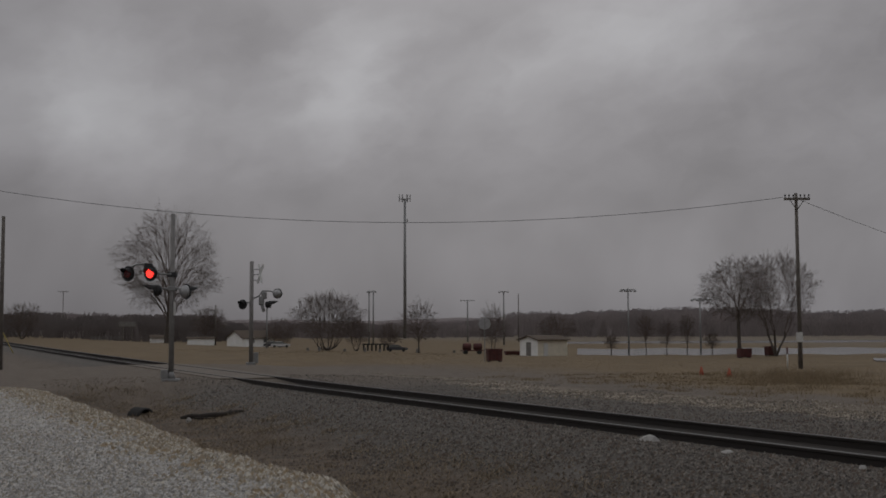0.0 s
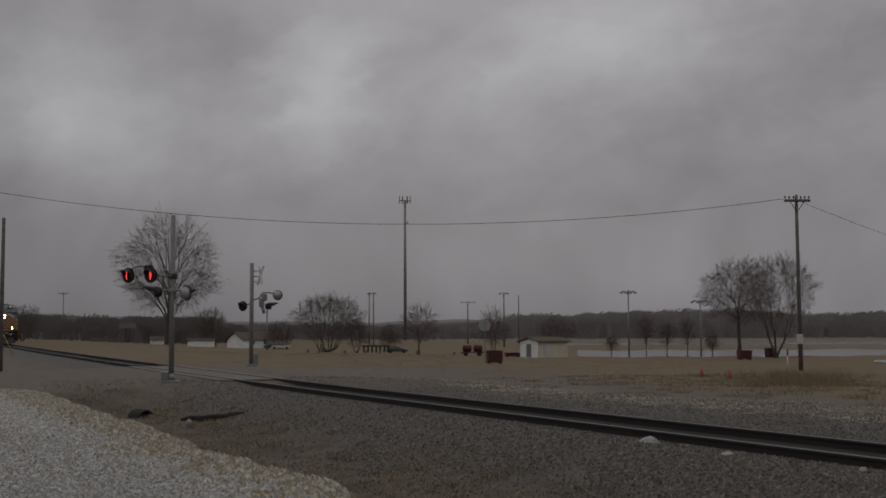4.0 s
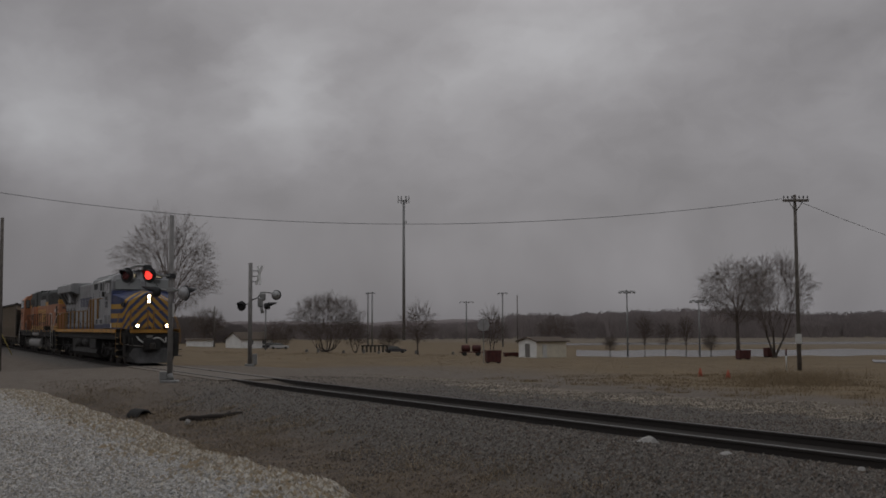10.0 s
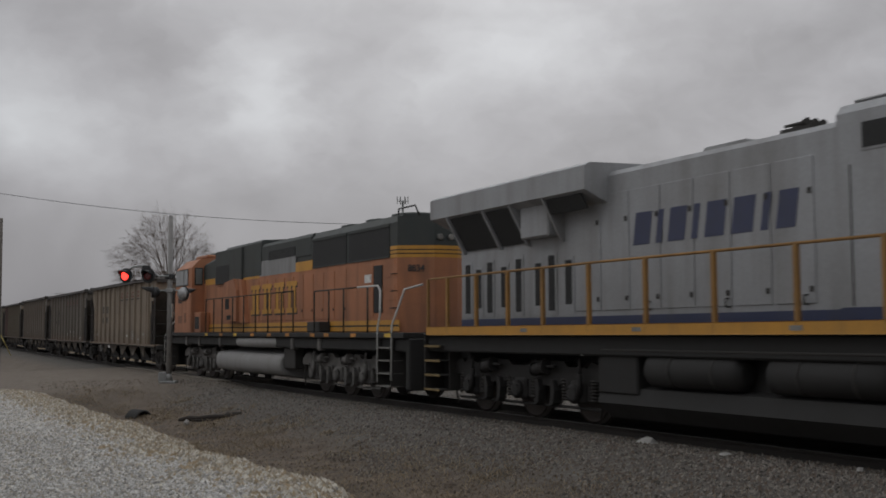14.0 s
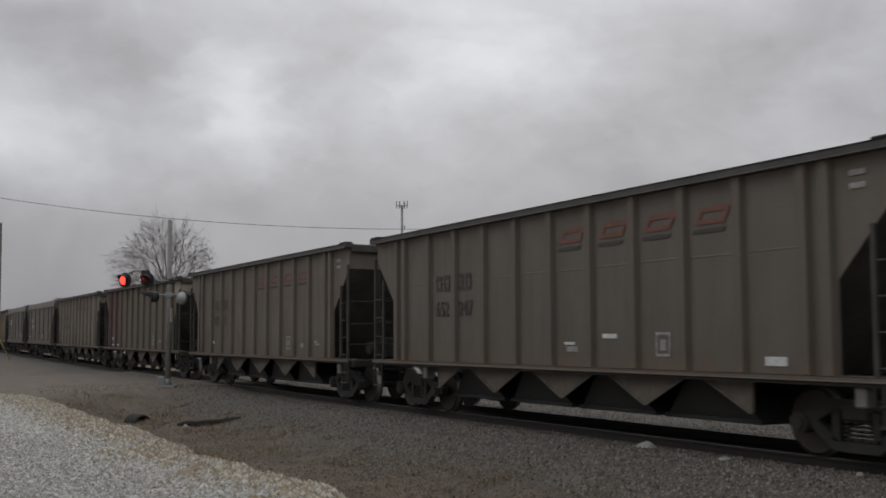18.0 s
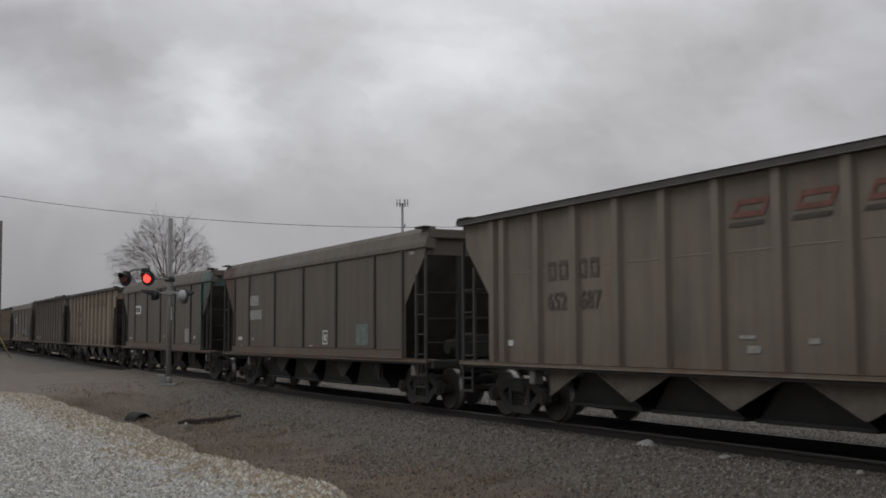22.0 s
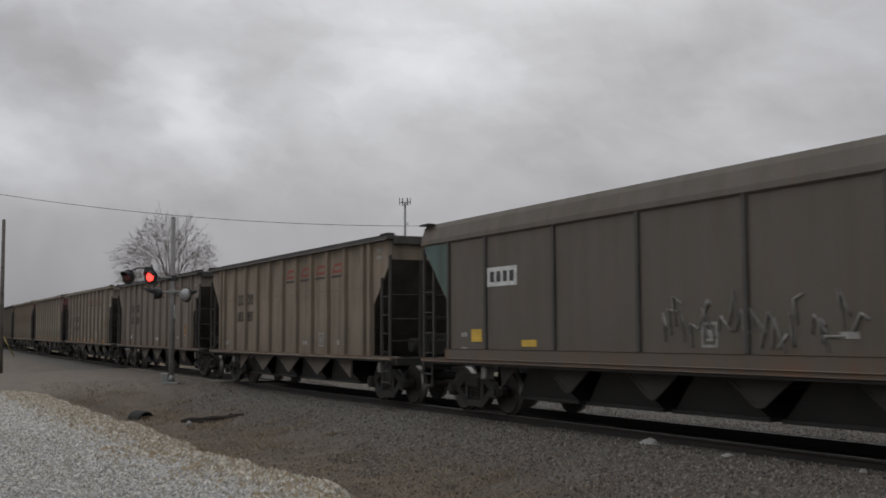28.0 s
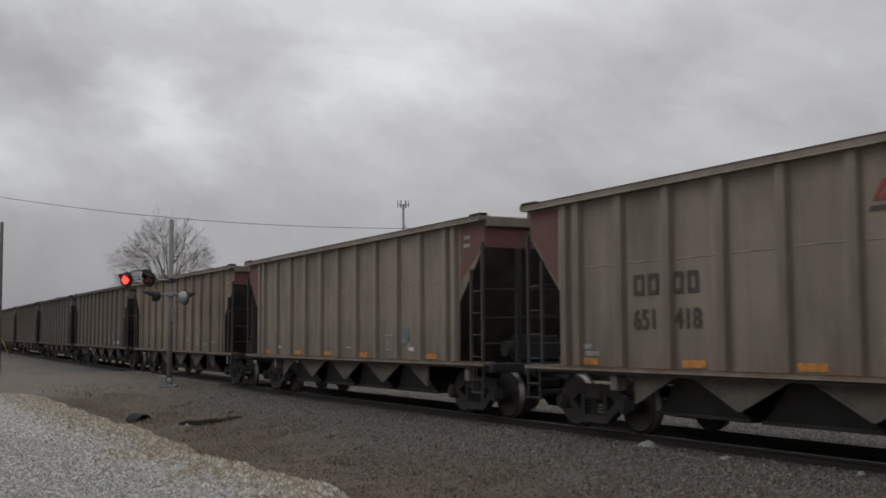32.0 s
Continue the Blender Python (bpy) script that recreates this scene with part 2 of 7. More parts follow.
def cloud_deck():
    rings, n = [], 72
    for i in range(41):
        r = 4700 * i / 40
        u = min(max((r - 2300) / 2400, 0), 1)
        rings.append((max(r, 1.0), 250 - 262 * u * u * (3 - 2 * u)))
    v = [(r * math.cos(2 * math.pi * k / n), r * math.sin(2 * math.pi * k / n), z) for r, z in rings for k in range(n)]
    f = [(i * n + k, i * n + (k + 1) % n, (i + 1) * n + (k + 1) % n, (i + 1) * n + k) for i in range(40) for k in range(n)]
    me = tri_mesh("backdrop_clouds", v, f, True)
    me.materials.append(cloud_material())
    ob = new("backdrop_clouds", me)
    return tagged(ob, "low grey overcast cloud layer with brighter gaps", "clouds", kind="structure")


clouds = cloud_deck()


def drift(t):
    a = radians(62.7)
    right, ahead = Vector((math.cos(a), math.sin(a), 0)), Vector((-math.sin(a), math.cos(a), 0))
    p = (right * -6.5 + ahead * 3.5) * (t - 13.0)
    return pose(p.x, p.y, 0, 0, 0, 62.7)


# ---------------------------------------------------------------- ground
def smooth(a, b, v):
    u = np.clip((v - a) / (b - a), 0, 1)
    return u * u * (3 - 2 * u)


def lot_edge(x):
    """The bank of the pale gravel lot."""
    return 4.44 + 0.12 * np.sin(x * 0.9) * smooth(-40, -10, x) + 0.1 * np.sin(x * 2.1 + 1.0) + 0.06 * np.sin(x * 5.3) - 2.2 * smooth(-34.5, -38.0, x) - 6 * smooth(-38, -42, x)


def height(x, y):
    yt = 12.0 + 1.717e-4 * np.maximum(-x - 40.0, 0) ** 2
    d = y - yt
    z = np.full_like(d, -0.62)
    z = z - 0.25 * smooth(20, 60, d)
    bed = smooth(4.3, 1.7, np.abs(d))
    z = z + bed * 0.46
    z = np.where(d > 0, np.maximum(z, -0.45 - 0.35 * smooth(9, 40, d)), z)
    lot = smooth(0.75, -0.25, y - lot_edge(x))
    z = z * (1 - lot) + lot * (-0.09 + 0.05 * np.exp(-((y - lot_edge(x) + 0.5) / 0.6) ** 2))
    ditch = np.exp(-((y - 6.4) / 1.0) ** 2) * smooth(-39, -34, x)
    z = z - 0.2 * ditch
    road = smooth(-57, -53, x + 0.25 * d) * smooth(-35.0, -38.2, x + 0.25 * d)
    lvl = -0.06 - 0.5 * smooth(1.8, 13, d) - 0.05 * smooth(-3, -10, d)
    side = smooth(30, 10, d)
    z = z * (1 - road * side) + lvl * road * side
    z = z + 0.03 * smooth(45, 25, d) * np.sin(x * 0.7 + 1.3 * np.sin(y * 0.5)) * np.sin(y * 0.8 + 0.6) * (1 - bed) * (1 - road)
    z = z + 0.025 * smooth(20, 12, d) * np.sin(x * 2.3 + y) * np.sin(y * 1.9 - x * 0.6) * (1 - bed) * (1 - road) * smooth(3.5, 5.5, y)
    rut = smooth(0.7, 0.55, np.abs(d))
    return z + (0.02 * bed - 0.09 * rut) * (1 - road) + rise_at(x) * smooth(45, 12, np.abs(d))


def graded(core, far):
    """Even steps in the core, growing ones out to the horizon."""
    out = list(core)
    step = core[1] - core[0]
    for sign in (1, -1):
        p, s = (core[-1], step) if sign > 0 else (core[0], step)
        while abs(p) < far:
            s *= 1.13
            p += sign * s
            out.append(p)
    return np.array(sorted(out))


def ground_material():
    k = Nodes("ground")
    vec = k.n("TexCoord").outputs["Object"]
    xyz = k.n("SeparateXYZ", {"Vector": vec})
    x, y = xyz.outputs[0], xyz.outputs[1]
    n1, n2 = k.noise(vec, 0.35, 5), k.noise(vec, 1.6, 5)
    n3, n4 = k.noise(vec, 9.0, 5, 0.65), k.noise(vec, 34.0, 4, 0.7)
    w = k.math("MULTIPLY", k.math("SUBTRACT", n2, 0.5), 2.6)
    w2 = k.math("MULTIPLY", k.math("SUBTRACT", n1, 0.5), 6.0)
    far = k.math("MINIMUM", k.math("ADD", x, 40.0), 0.0)
    bend = k.math("MULTIPLY", k.math("MULTIPLY", far, far), 1.717e-4)
    d = k.math("SUBTRACT", k.math("SUBTRACT", y, 12.0), bend)
    dw = k.math("ADD", d, w)
    stone = k.n("TexVoronoi", {"Vector": vec, "Scale": 17.0}).outputs["Color"]
    stone = k.n("SeparateColor", {"Color": stone}).outputs[0]
    gravel = k.mix(stone, (0.05, 0.045, 0.039), (0.155, 0.143, 0.13))
    ballast = k.mix(k.ramp(n3, 0.3, 0.7), gravel, (0.08, 0.068, 0.056))
    pale = k.mix(stone, (0.19, 0.182, 0.168), (0.5, 0.48, 0.45))
    tan = k.mix(stone, (0.25, 0.2, 0.14), (0.48, 0.42, 0.33))
    pale = k.mix(k.ramp(n2, 0.45, 0.68, 0, 0.45), pale, tan)
    mud = k.mix(k.ramp(n2, 0.35, 0.65), (0.058, 0.043, 0.031), (0.132, 0.098, 0.069))
    mud = k.mix(k.ramp(n4, 0.4, 0.7, 0, 0.55), mud, (0.132, 0.102, 0.073))
    mud = k.mix(k.ramp(n3, 0.46, 0.64, 0, 0.7), mud, (0.04, 0.031, 0.024))
    road = k.mix(k.ramp(n2, 0.3, 0.7), (0.096, 0.076, 0.058), (0.15, 0.121, 0.094))
    road = k.mix(k.ramp(n4, 0.45, 0.75, 0, 0.5), road, (0.14, 0.12, 0.1))
    grass = k.mix(k.ramp(n1, 0.35, 0.65), (0.122, 0.081, 0.039), (0.18, 0.122, 0.06))
    grass = k.mix(k.ramp(n3, 0.35, 0.7, 0, 0.6), grass, (0.12, 0.098, 0.06))
    field = k.mix(k.ramp(n1, 0.35, 0.7), (0.13, 0.1, 0.07), (0.2, 0.17, 0.125))
    col = k.mix(k.ramp(k.math("ADD", d, w2), 95.0, 150.0), grass, field)
    yard = k.ramp(x, -60.0, -54.0)
    col = k.mix(k.math("MULTIPLY", k.ramp(dw, 17.0, 13.5), yard), col, road)
    col = k.mix(k.math("MAXIMUM", k.ramp(dw, 3.6, 2.4), k.math("MULTIPLY", k.ramp(dw, 8.8, 7.6), yard)), col, ballast)
    band = k.math("MULTIPLY", k.math("MULTIPLY", k.ramp(dw, 7.4, 8.2), k.ramp(dw, 10.6, 9.6)), k.ramp(x, -50.0, -38.0))
    col = k.mix(k.math("MULTIPLY", band, k.ramp(n2, 0.35, 0.6, 0.1, 0.75)), col, tan)
    near = k.math("MULTIPLY", k.ramp(k.math("ADD", d, w), -3.2, -4.2), k.ramp(x, -40.0, -36.0))
    col = k.mix(near, col, mud)
    tie = k.math("MULTIPLY", k.ramp(k.math("ABSOLUTE", d), 1.1, 0.8), 0.85)
    col = k.mix(tie, col, (0.035, 0.03, 0.026))
    rd = k.math("ADD", k.math("ADD", x, k.math("MULTIPLY", d, 0.25)), k.math("MULTIPLY", w, 0.8))
    onroad = k.math("MULTIPLY", k.ramp(rd, -57.5, -54.5), k.ramp(rd, -34.5, -37.5))
    onroad = k.math("MULTIPLY", onroad, k.ramp(d, 24.0, 14.0))
    left = k.math("MULTIPLY", k.ramp(x, -37.0, -42.0), k.ramp(d, -2.2, -3.2))
    col = k.mix(k.math("MAXIMUM", onroad, left), col, road)
    back = k.math("ADD", k.ramp(x, -34.5, -38.0, 0.0, 2.2), k.ramp(x, -38.0, -42.0, 0.0, 6.0))
    lotmask = k.math("MULTIPLY", k.ramp(k.math("ADD", k.math("ADD", y, back), k.math("MULTIPLY", w, 0.35)), 5.1, 4.5), k.ramp(k.math("ADD", x, w), -39.5, -37.5))
    col = k.mix(lotmask, col, pale)
    h = k.math("ADD", k.math("MULTIPLY", n4, 0.6), k.math("MULTIPLY", stone, 0.5))
    k.bump(h, 0.6, 0.03)
    return k.out(col, 0.95)


def ground():
    xs = graded(np.arange(-72, 14, 0.4), 4600)
    ys = graded(np.arange(-4, 30, 0.25), 4600)
    gx, gy = np.meshgrid(xs, ys)
    v = np.stack([gx, gy, height(gx, gy)], -1).reshape(-1, 3)
    nx = len(xs)
    i = np.arange(len(ys) - 1)[:, None] * nx + np.arange(nx - 1)[None]
    f = np.stack([i, i + 1, i + 1 + nx, i + nx], -1).reshape(-1, 4)
    me = tri_mesh("ground", v, f, True)
    me.materials.append(ground_material())
    return tagged(new("ground", me), "flat muddy ground with gravel, ballast and dry brown grass", "ground", kind="structure")


ground()


def ground_z(x, y):
    return float(height(np.array([float(x)]), np.array([float(y)]))[0])


# ---------------------------------------------------------------- track
RAIL_SIDE = plain("rusty_rail", (0.026, 0.021, 0.018), 0.85, 0.1, 0.3, 4)
RAIL_TOP = plain("worn_rail_head", (0.13, 0.125, 0.12), 0.5, 0.6, 0.2, 5)
TIE = plain("creosoted_wood", (0.035, 0.028, 0.024), 0.9, 0.0, 0.4, 5, 0.5)


def along(x, side=0.0):
    """A point beside the track's middle, and the heading there."""
    a = math.atan(-2 * 1.717e-4 * max(-x - 40.0, 0.0))
    return Vector((x - math.sin(a) * side, track_y(x) + math.cos(a) * side, float(rise_at(x)))), a


def rail_track():
    root = thing("railway_track", "straight single railway track with rusty rails on dark sleepers in ballast", "railway track", kind="structure")
    prof = [(-0.075, -0.185), (0.075, -0.185), (0.075, -0.17), (0.012, -0.15), (0.012, -0.05), (0.036, -0.04), (0.036, -0.008),
            (-0.036, -0.008), (-0.036, -0.04), (-0.012, -0.05), (-0.012, -0.15), (-0.075, -0.17)]
    xs = [-330 + 10 * i for i in range(29)] + [-40 + 10 * i for i in range(10)]
    for side in (-0.75, 0.75):
        fm, top = Form(), Form()
        rings, heads = [], []
        for x in xs:
            p, a = along(x, side)
            rings.append([(p.x - math.sin(a) * u, p.y + math.cos(a) * u, p.z + w) for u, w in prof])
            heads.append([(p.x - math.sin(a) * u, p.y + math.cos(a) * u, p.z + w) for u, w in ((-0.034, -0.0075), (0.034, -0.0075), (0.028, 0.0), (-0.028, 0.0))])
        fm.loft(rings)
        top.loft(heads)
        rail = part("rail", fm, RAIL_SIDE, root)
        part("rail_head", top, RAIL_TOP, rail, "polished running surface")
    return root


track = rail_track()
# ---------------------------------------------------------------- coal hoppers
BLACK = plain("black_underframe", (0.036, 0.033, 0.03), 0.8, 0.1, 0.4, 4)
WHEEL = plain("steel_wheel", (0.06, 0.05, 0.045), 0.55, 0.6, 0.35, 3)
TREAD = plain("wheel_tread", (0.24, 0.23, 0.22), 0.42, 0.9, 0.15, 5)
FRAME = plain("cast_truck", (0.036, 0.032, 0.029), 0.85, 0.1, 0.4, 3)
WHITE = plain("white_marking", (0.6, 0.6, 0.58), 0.7, 0, 0.3, 9)
FADED = plain("faded_white_marking", (0.3, 0.29, 0.27), 0.8, 0, 0.4, 9)
DARKMARK = plain("dark_marking", (0.045, 0.043, 0.042), 0.8, 0, 0.4, 9)
REDMARK = plain("red_marking", (0.27, 0.062, 0.047), 0.75, 0, 0.5, 9)
ORANGEMARK = plain("orange_patch", (0.5, 0.22, 0.05), 0.8, 0, 0.5, 7)
TEALMARK = plain("teal_patch", (0.14, 0.185, 0.165), 0.8, 0, 0.5, 7)
YELLOWMARK = plain("yellow_patch", (0.62, 0.4, 0.06), 0.8, 0, 0.3, 7)
GHOST = plain("ghost_marking", (0.095, 0.079, 0.063), 0.85, 0, 0.3, 9)
REDGHOST = plain("faded_red_marking", (0.175, 0.075, 0.056), 0.85, 0, 0.35, 7)
LADDERGREY = plain("dirty_ladder", (0.06, 0.054, 0.05), 0.8, 0.1, 0.35, 4)
TOPRAIL = plain("dark_steel_rail", (0.075, 0.068, 0.062), 0.7, 0.2, 0.4, 3)
SLOPE = plain("sooty_slope_sheet", (0.1, 0.09, 0.08), 0.85, 0.05, 0.45, 2)
# near-black stands in for the shade under the car body
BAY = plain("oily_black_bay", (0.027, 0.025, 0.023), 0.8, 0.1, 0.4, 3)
CHUTE = plain("dusty_chute", (0.135, 0.115, 0.094), 0.85, 0.05, 0.4, 3)
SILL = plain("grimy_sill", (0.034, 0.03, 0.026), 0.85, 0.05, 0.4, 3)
BARE = plain("dusty_plate", (0.2, 0.19, 0.175), 0.75, 0.1, 0.35, 4)

LEN = 16.47


def wheelset(radius, parent, x, y_half=0.75):
    root = Form()
    root.rod((0, -0.95, 0), (0, 0.95, 0), 0.085, n=12)
    for s in (-1, 1):
        y = y_half * s
        root.lathe([(y - 0.075 * s, radius + 0.025), (y - 0.045 * s, radius + 0.024), (y - 0.04 * s, radius), (y + 0.065 * s, radius - 0.006)], "y", 36)
        root.lathe([(y + 0.066 * s, radius - 0.012), (y + 0.067 * s, radius - 0.07), (y + 0.03 * s, radius - 0.1), (y + 0.02 * s, 0.2), (y + 0.075 * s, 0.13), (y + 0.08 * s, 0.02)], "y", 36)
        for q in range(4):
            a = q * math.pi / 2 + 0.4
            root.rod((math.cos(a) * radius * 0.62, y + 0.02 * s, math.sin(a) * radius * 0.62), (math.cos(a) * radius * 0.62, y + 0.05 * s, math.sin(a) * radius * 0.62), 0.035, n=6)
    return root


def freight_truck():
    """Side frame, bolster and bearings of a two-axle truck; its wheelsets hang in it."""
    side = Form()
    for s in (-1,):
        y0, y1 = 0.93 * s, 1.07 * s
        side.prism([(-1.12, 0.52), (-0.72, 0.62), (-0.45, 0.78), (0.45, 0.78), (0.72, 0.62), (1.12, 0.52), (1.12, 0.4), (0.95, 0.36), (0.78, 0.42), (0.62, 0.5),
                    (0.36, 0.64), (-0.36, 0.64), (-0.62, 0.5), (-0.78, 0.42), (-0.95, 0.36), (-1.12, 0.4)], "y", y0, y1)
        side.prism([(-0.78, 0.44), (-0.62, 0.5), (-0.28, 0.26), (0.28, 0.26), (0.62, 0.5), (0.78, 0.44), (0.36, 0.13), (-0.36, 0.13)], "y", y0, y1)
        for x in (-0.32, 0.32):
            side.box(x - 0.06, x + 0.06, y0, y1, 0.26, 0.66)
        for x in (-0.9, 0.9):
            side.rod((x, 0.9 * s, 0.457), (x, 1.13 * s, 0.457), 0.14, n=14)
            side.rod((x, 1.13 * s, 0.457), (x, 1.16 * s, 0.457), 0.09, n=10)
        for x in (-0.16, 0.0, 0.16):
            for k in range(5):
                side.rod((x, 1.0 * s, 0.27 + 0.055 * k), (x, 1.0 * s, 0.3 + 0.055 * k), 0.07, n=10)
    bolster = Form().box(-0.22, 0.22, -1.1, 1.1, 0.52, 0.72, 0.03).box(-0.3, 0.3, -0.3, 0.3, 0.7, 0.86, 0.03)
    return side.mesh("side_frame"), bolster.mesh("bolster")


def ladder(root, x0, x1, y, z0, z1, step=0.42):
    """A side ladder: outer stile, shorter inner stile and round rungs."""
    lad = part("ladder", Form().box(x0 - 0.03, x0 + 0.03, y - 0.03, y + 0.03, z0, z1, 0.008), LADDERGREY, root)
    part("stile", Form().box(x1 - 0.03, x1 + 0.03, y - 0.03, y + 0.03, z0, z1 - 0.5, 0.008), LADDERGREY, lad)
    rung, z = Form().rod((x0, y, 0), (x1, y, 0), 0.013, n=6), z0 + 0.15
    first = None
    while z < z1 - 0.55:
        first = again(first, pose(0, 0, z)) if first else part("rung", rung, LADDERGREY, lad, at=pose(0, 0, z))
        z += step


def coupler():
    f = Form().box(-0.55, 0.0, -0.12, 0.12, 0.78, 1.02, 0.03)
    f.box(0.0, 0.22, -0.16, 0.1, 0.74, 1.06, 0.05).box(0.18, 0.34, -0.18, -0.04, 0.74, 1.06, 0.04)
    return f


HOSE = Form().pipe([(0, 0.3, 0.85), (0.2, 0.3, 0.6), (0.35, 0.22, 0.42), (0.5, 0.1, 0.5)], 0.025)
SIDE, BOLSTER = freight_truck()
WHEELS = wheelset(0.457, None, 0).mesh("wheelset")
SIDE.materials.append(FRAME)
BOLSTER.materials.append(FRAME)
WHEELS.materials.append(WHEEL)


def bright_treads(me, radius):
    """Gives the running faces of a wheelset their polished steel."""
    me.materials.append(TREAD)
    for p in me.polygons:
        if len(p.vertices) == 4 and all(math.hypot(me.vertices[i].co.x, me.vertices[i].co.z) > radius - 0.008 for i in p.vertices) and all(math.hypot(me.vertices[i].co.x, me.vertices[i].co.z) < radius + 0.003 for i in p.vertices):
            p.material_index = 1


bright_treads(WHEELS, 0.457)


def running_gear(root, centres):
    for x in centres:
        tr = part("truck_bolster", BOLSTER, FRAME, root, at=pose(x, 0, 0))
        part("side_frame", SIDE, FRAME, tr)
        part("side_frame", SIDE, FRAME, tr, at=pose(0, 0, 0, 0, 0, 180))
        for w in (-0.9, 0.9):
            ws = part("wheelset", WHEELS, WHEEL, tr, at=pose(w, 0, 0.457))
            ws["radius"] = 0.457


def hopper(kind, body_mat):
    """An open-top coal hopper; kind 'ribbed', 'low' (ribbed, a hand lower) or 'smooth'. x runs along the train, its side faces at y = -1.6 and 1.6."""
    root = thing("coal_hopper", "open-top coal hopper car", "hopper car")
    smooth_side = kind == "smooth"
    rim = {"ribbed": 3.92, "low": 3.86, "smooth": 3.9}[kind]
    top, bot = (rim - 0.12, 1.1) if not smooth_side else (3.46, 1.12)
    drop = 0.05 if smooth_side else 3.92 - rim
    ys = 1.52 if not smooth_side else 1.56
    end = 7.38
    for s in (-1, 1):
        e = 6.36 if s < 0 else 5.9
        side_out = [(-e, bot), (e, bot), (e, 2.25), (end, 3.33), (end, top), (-end, top), (-end, 3.33), (-e, 2.25)]
        part("side_sheet", Form().prism(side_out, "y", s * (ys - 0.03), s * ys), body_mat, root)
    # end walls and slope sheets
    for s in (-1, 1):
        part("end_wall", Form().box(s * (end - 0.06), s * end, -ys + 0.03, ys - 0.03, 3.3, 3.7 - drop), body_mat, root)
        part("slope_sheet", Form().prism([(s * 7.34, 3.3), (s * 7.28, 3.3), (s * 4.85, 1.12), (s * 4.91, 1.05)], "y", -ys + 0.03, ys - 0.03), SLOPE, root)
    # coal well floor keeps the inside dark and closed
    load = Form().prism([(-4.75, 1.15), (4.75, 1.15), (5.9, 2.2), (-5.9, 2.2)], "y", -ys + 0.04, ys - 0.04)
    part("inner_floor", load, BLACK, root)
    for s in (-1, 1):
        chord = Form()
        if smooth_side:
            chord.prism([(s * 1.57, 3.44), (s * 1.61, 3.47), (s * 1.6, 3.56), (s * 1.52, 3.8), (s * 1.46, 3.9), (s * 1.36, 3.9), (s * 1.36, 3.44)], "x", -7.48, 7.48)
        else:
            chord.box(-7.48, 7.48, s * 1.46, s * 1.66, rim - 0.115, rim, 0.02)
        part("top_chord", chord, body_mat if smooth_side else TOPRAIL, root, "rolled top rail")
        part("end_chord", Form().box(s * 7.36, s * 7.5, -1.5, 1.5, 3.7 - drop, 3.9 - drop, 0.02), body_mat if smooth_side else TOPRAIL, root)
    cap = Form().box(-0.22, 0.22, -0.09, 0.09, 0, 0.035, 0.01)
    c0 = part("corner_cap", cap, BLACK, root, at=pose(7.26, -1.57, 3.925 - drop))
    for x, y in ((7.26, 1.57), (-7.26, -1.57), (-7.26, 1.57)):
        again(c0, pose(x, y, 3.925 - drop))
    for s in (-1, 1):
        part("side_sill", Form().box(-7.5, 7.5, s * 1.36, s * 1.6, 1.03, 1.1, 0.012), body_mat, root)
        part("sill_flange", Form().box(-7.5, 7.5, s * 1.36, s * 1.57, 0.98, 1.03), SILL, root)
        part("end_sill", Form().box(s * 7.3, s * 7.62, -1.5, 1.5, 0.9, 1.08, 0.02), BLACK, root)
    part("centre_sill", Form().box(-7.6, 7.6, -0.25, 0.25, 0.78, 1.05, 0.02), BLACK, root)
    # ribs
    if smooth_side:
        xs = [-6.27, -4.75, -2.36, 0.0, 2.36, 4.75, 6.27]
        rib = Form().box(-0.045, 0.045, -0.045, 0.0, 1.3, 3.46, 0.01)
    else:
        xs = [-6.24] + [1.17 * i for i in range(-5, 6)] + [6.24]
        rib = Form().prism([(-0.11, 0.0), (-0.08, -0.085), (0.08, -0.085), (0.11, 0.0)], "z", 1.1, top)
    r0 = None
    for s in (-1, 1):
        for x in xs:
            at = pose(x, s * ys, 0, 0, 0, 0 if s < 0 else 180)
            r0 = again(r0, at) if r0 else part("rib", rib, TOPRAIL if smooth_side else body_mat, root, at=at)
    if not smooth_side:
        seam = Form().prism([(0.0, 2.69), (-0.006, 2.705), (0.0, 2.72)], "x", -0.5, 0.5)
        s0 = None
        for s in (-1, 1):
            for i in range(1, 11):
                at = pose((xs[i] + xs[i + 1]) / 2, s * ys, 0.006 * (i % 3), 0, 0, 0 if s < 0 else 180)
                s0 = again(s0, at) if s0 else part("weld_seam", seam, body_mat, root, at=at)
    else:
        for s in (-1, 1):
            part("lower_strip", Form().box(-6.34, 6.34, s * ys, s * (ys + 0.06), 1.1, 1.3, 0.012), body_mat, root)
    # ladders and end posts
    for sx in (-1, 1):
        for sy in (-1, 1):
            ladder(root, sx * 7.4, sx * 6.95, sy * 1.56, 1.05, 3.4)
    post = Form().box(-0.05, 0.05, -0.06, 0.06, 1.05, 3.3, 0.01)
    p0 = None
    for sx in (-1, 1):
        for y in (-0.75, 0.75):
            at = pose(sx * 7.36, y, 0)
            p0 = again(p0, at) if p0 else part("end_post", post, BLACK, root, at=at)
        rail, g0 = Form().rod((sx * 7.4, -1.5, 0), (sx * 7.4, 1.5, 0), 0.016, n=6), None
        for z in (1.45, 1.95, 2.5):
            g0 = again(g0, pose(0, 0, z)) if g0 else part("end_grab_rail", rail, BLACK, root, at=pose(0, 0, z))
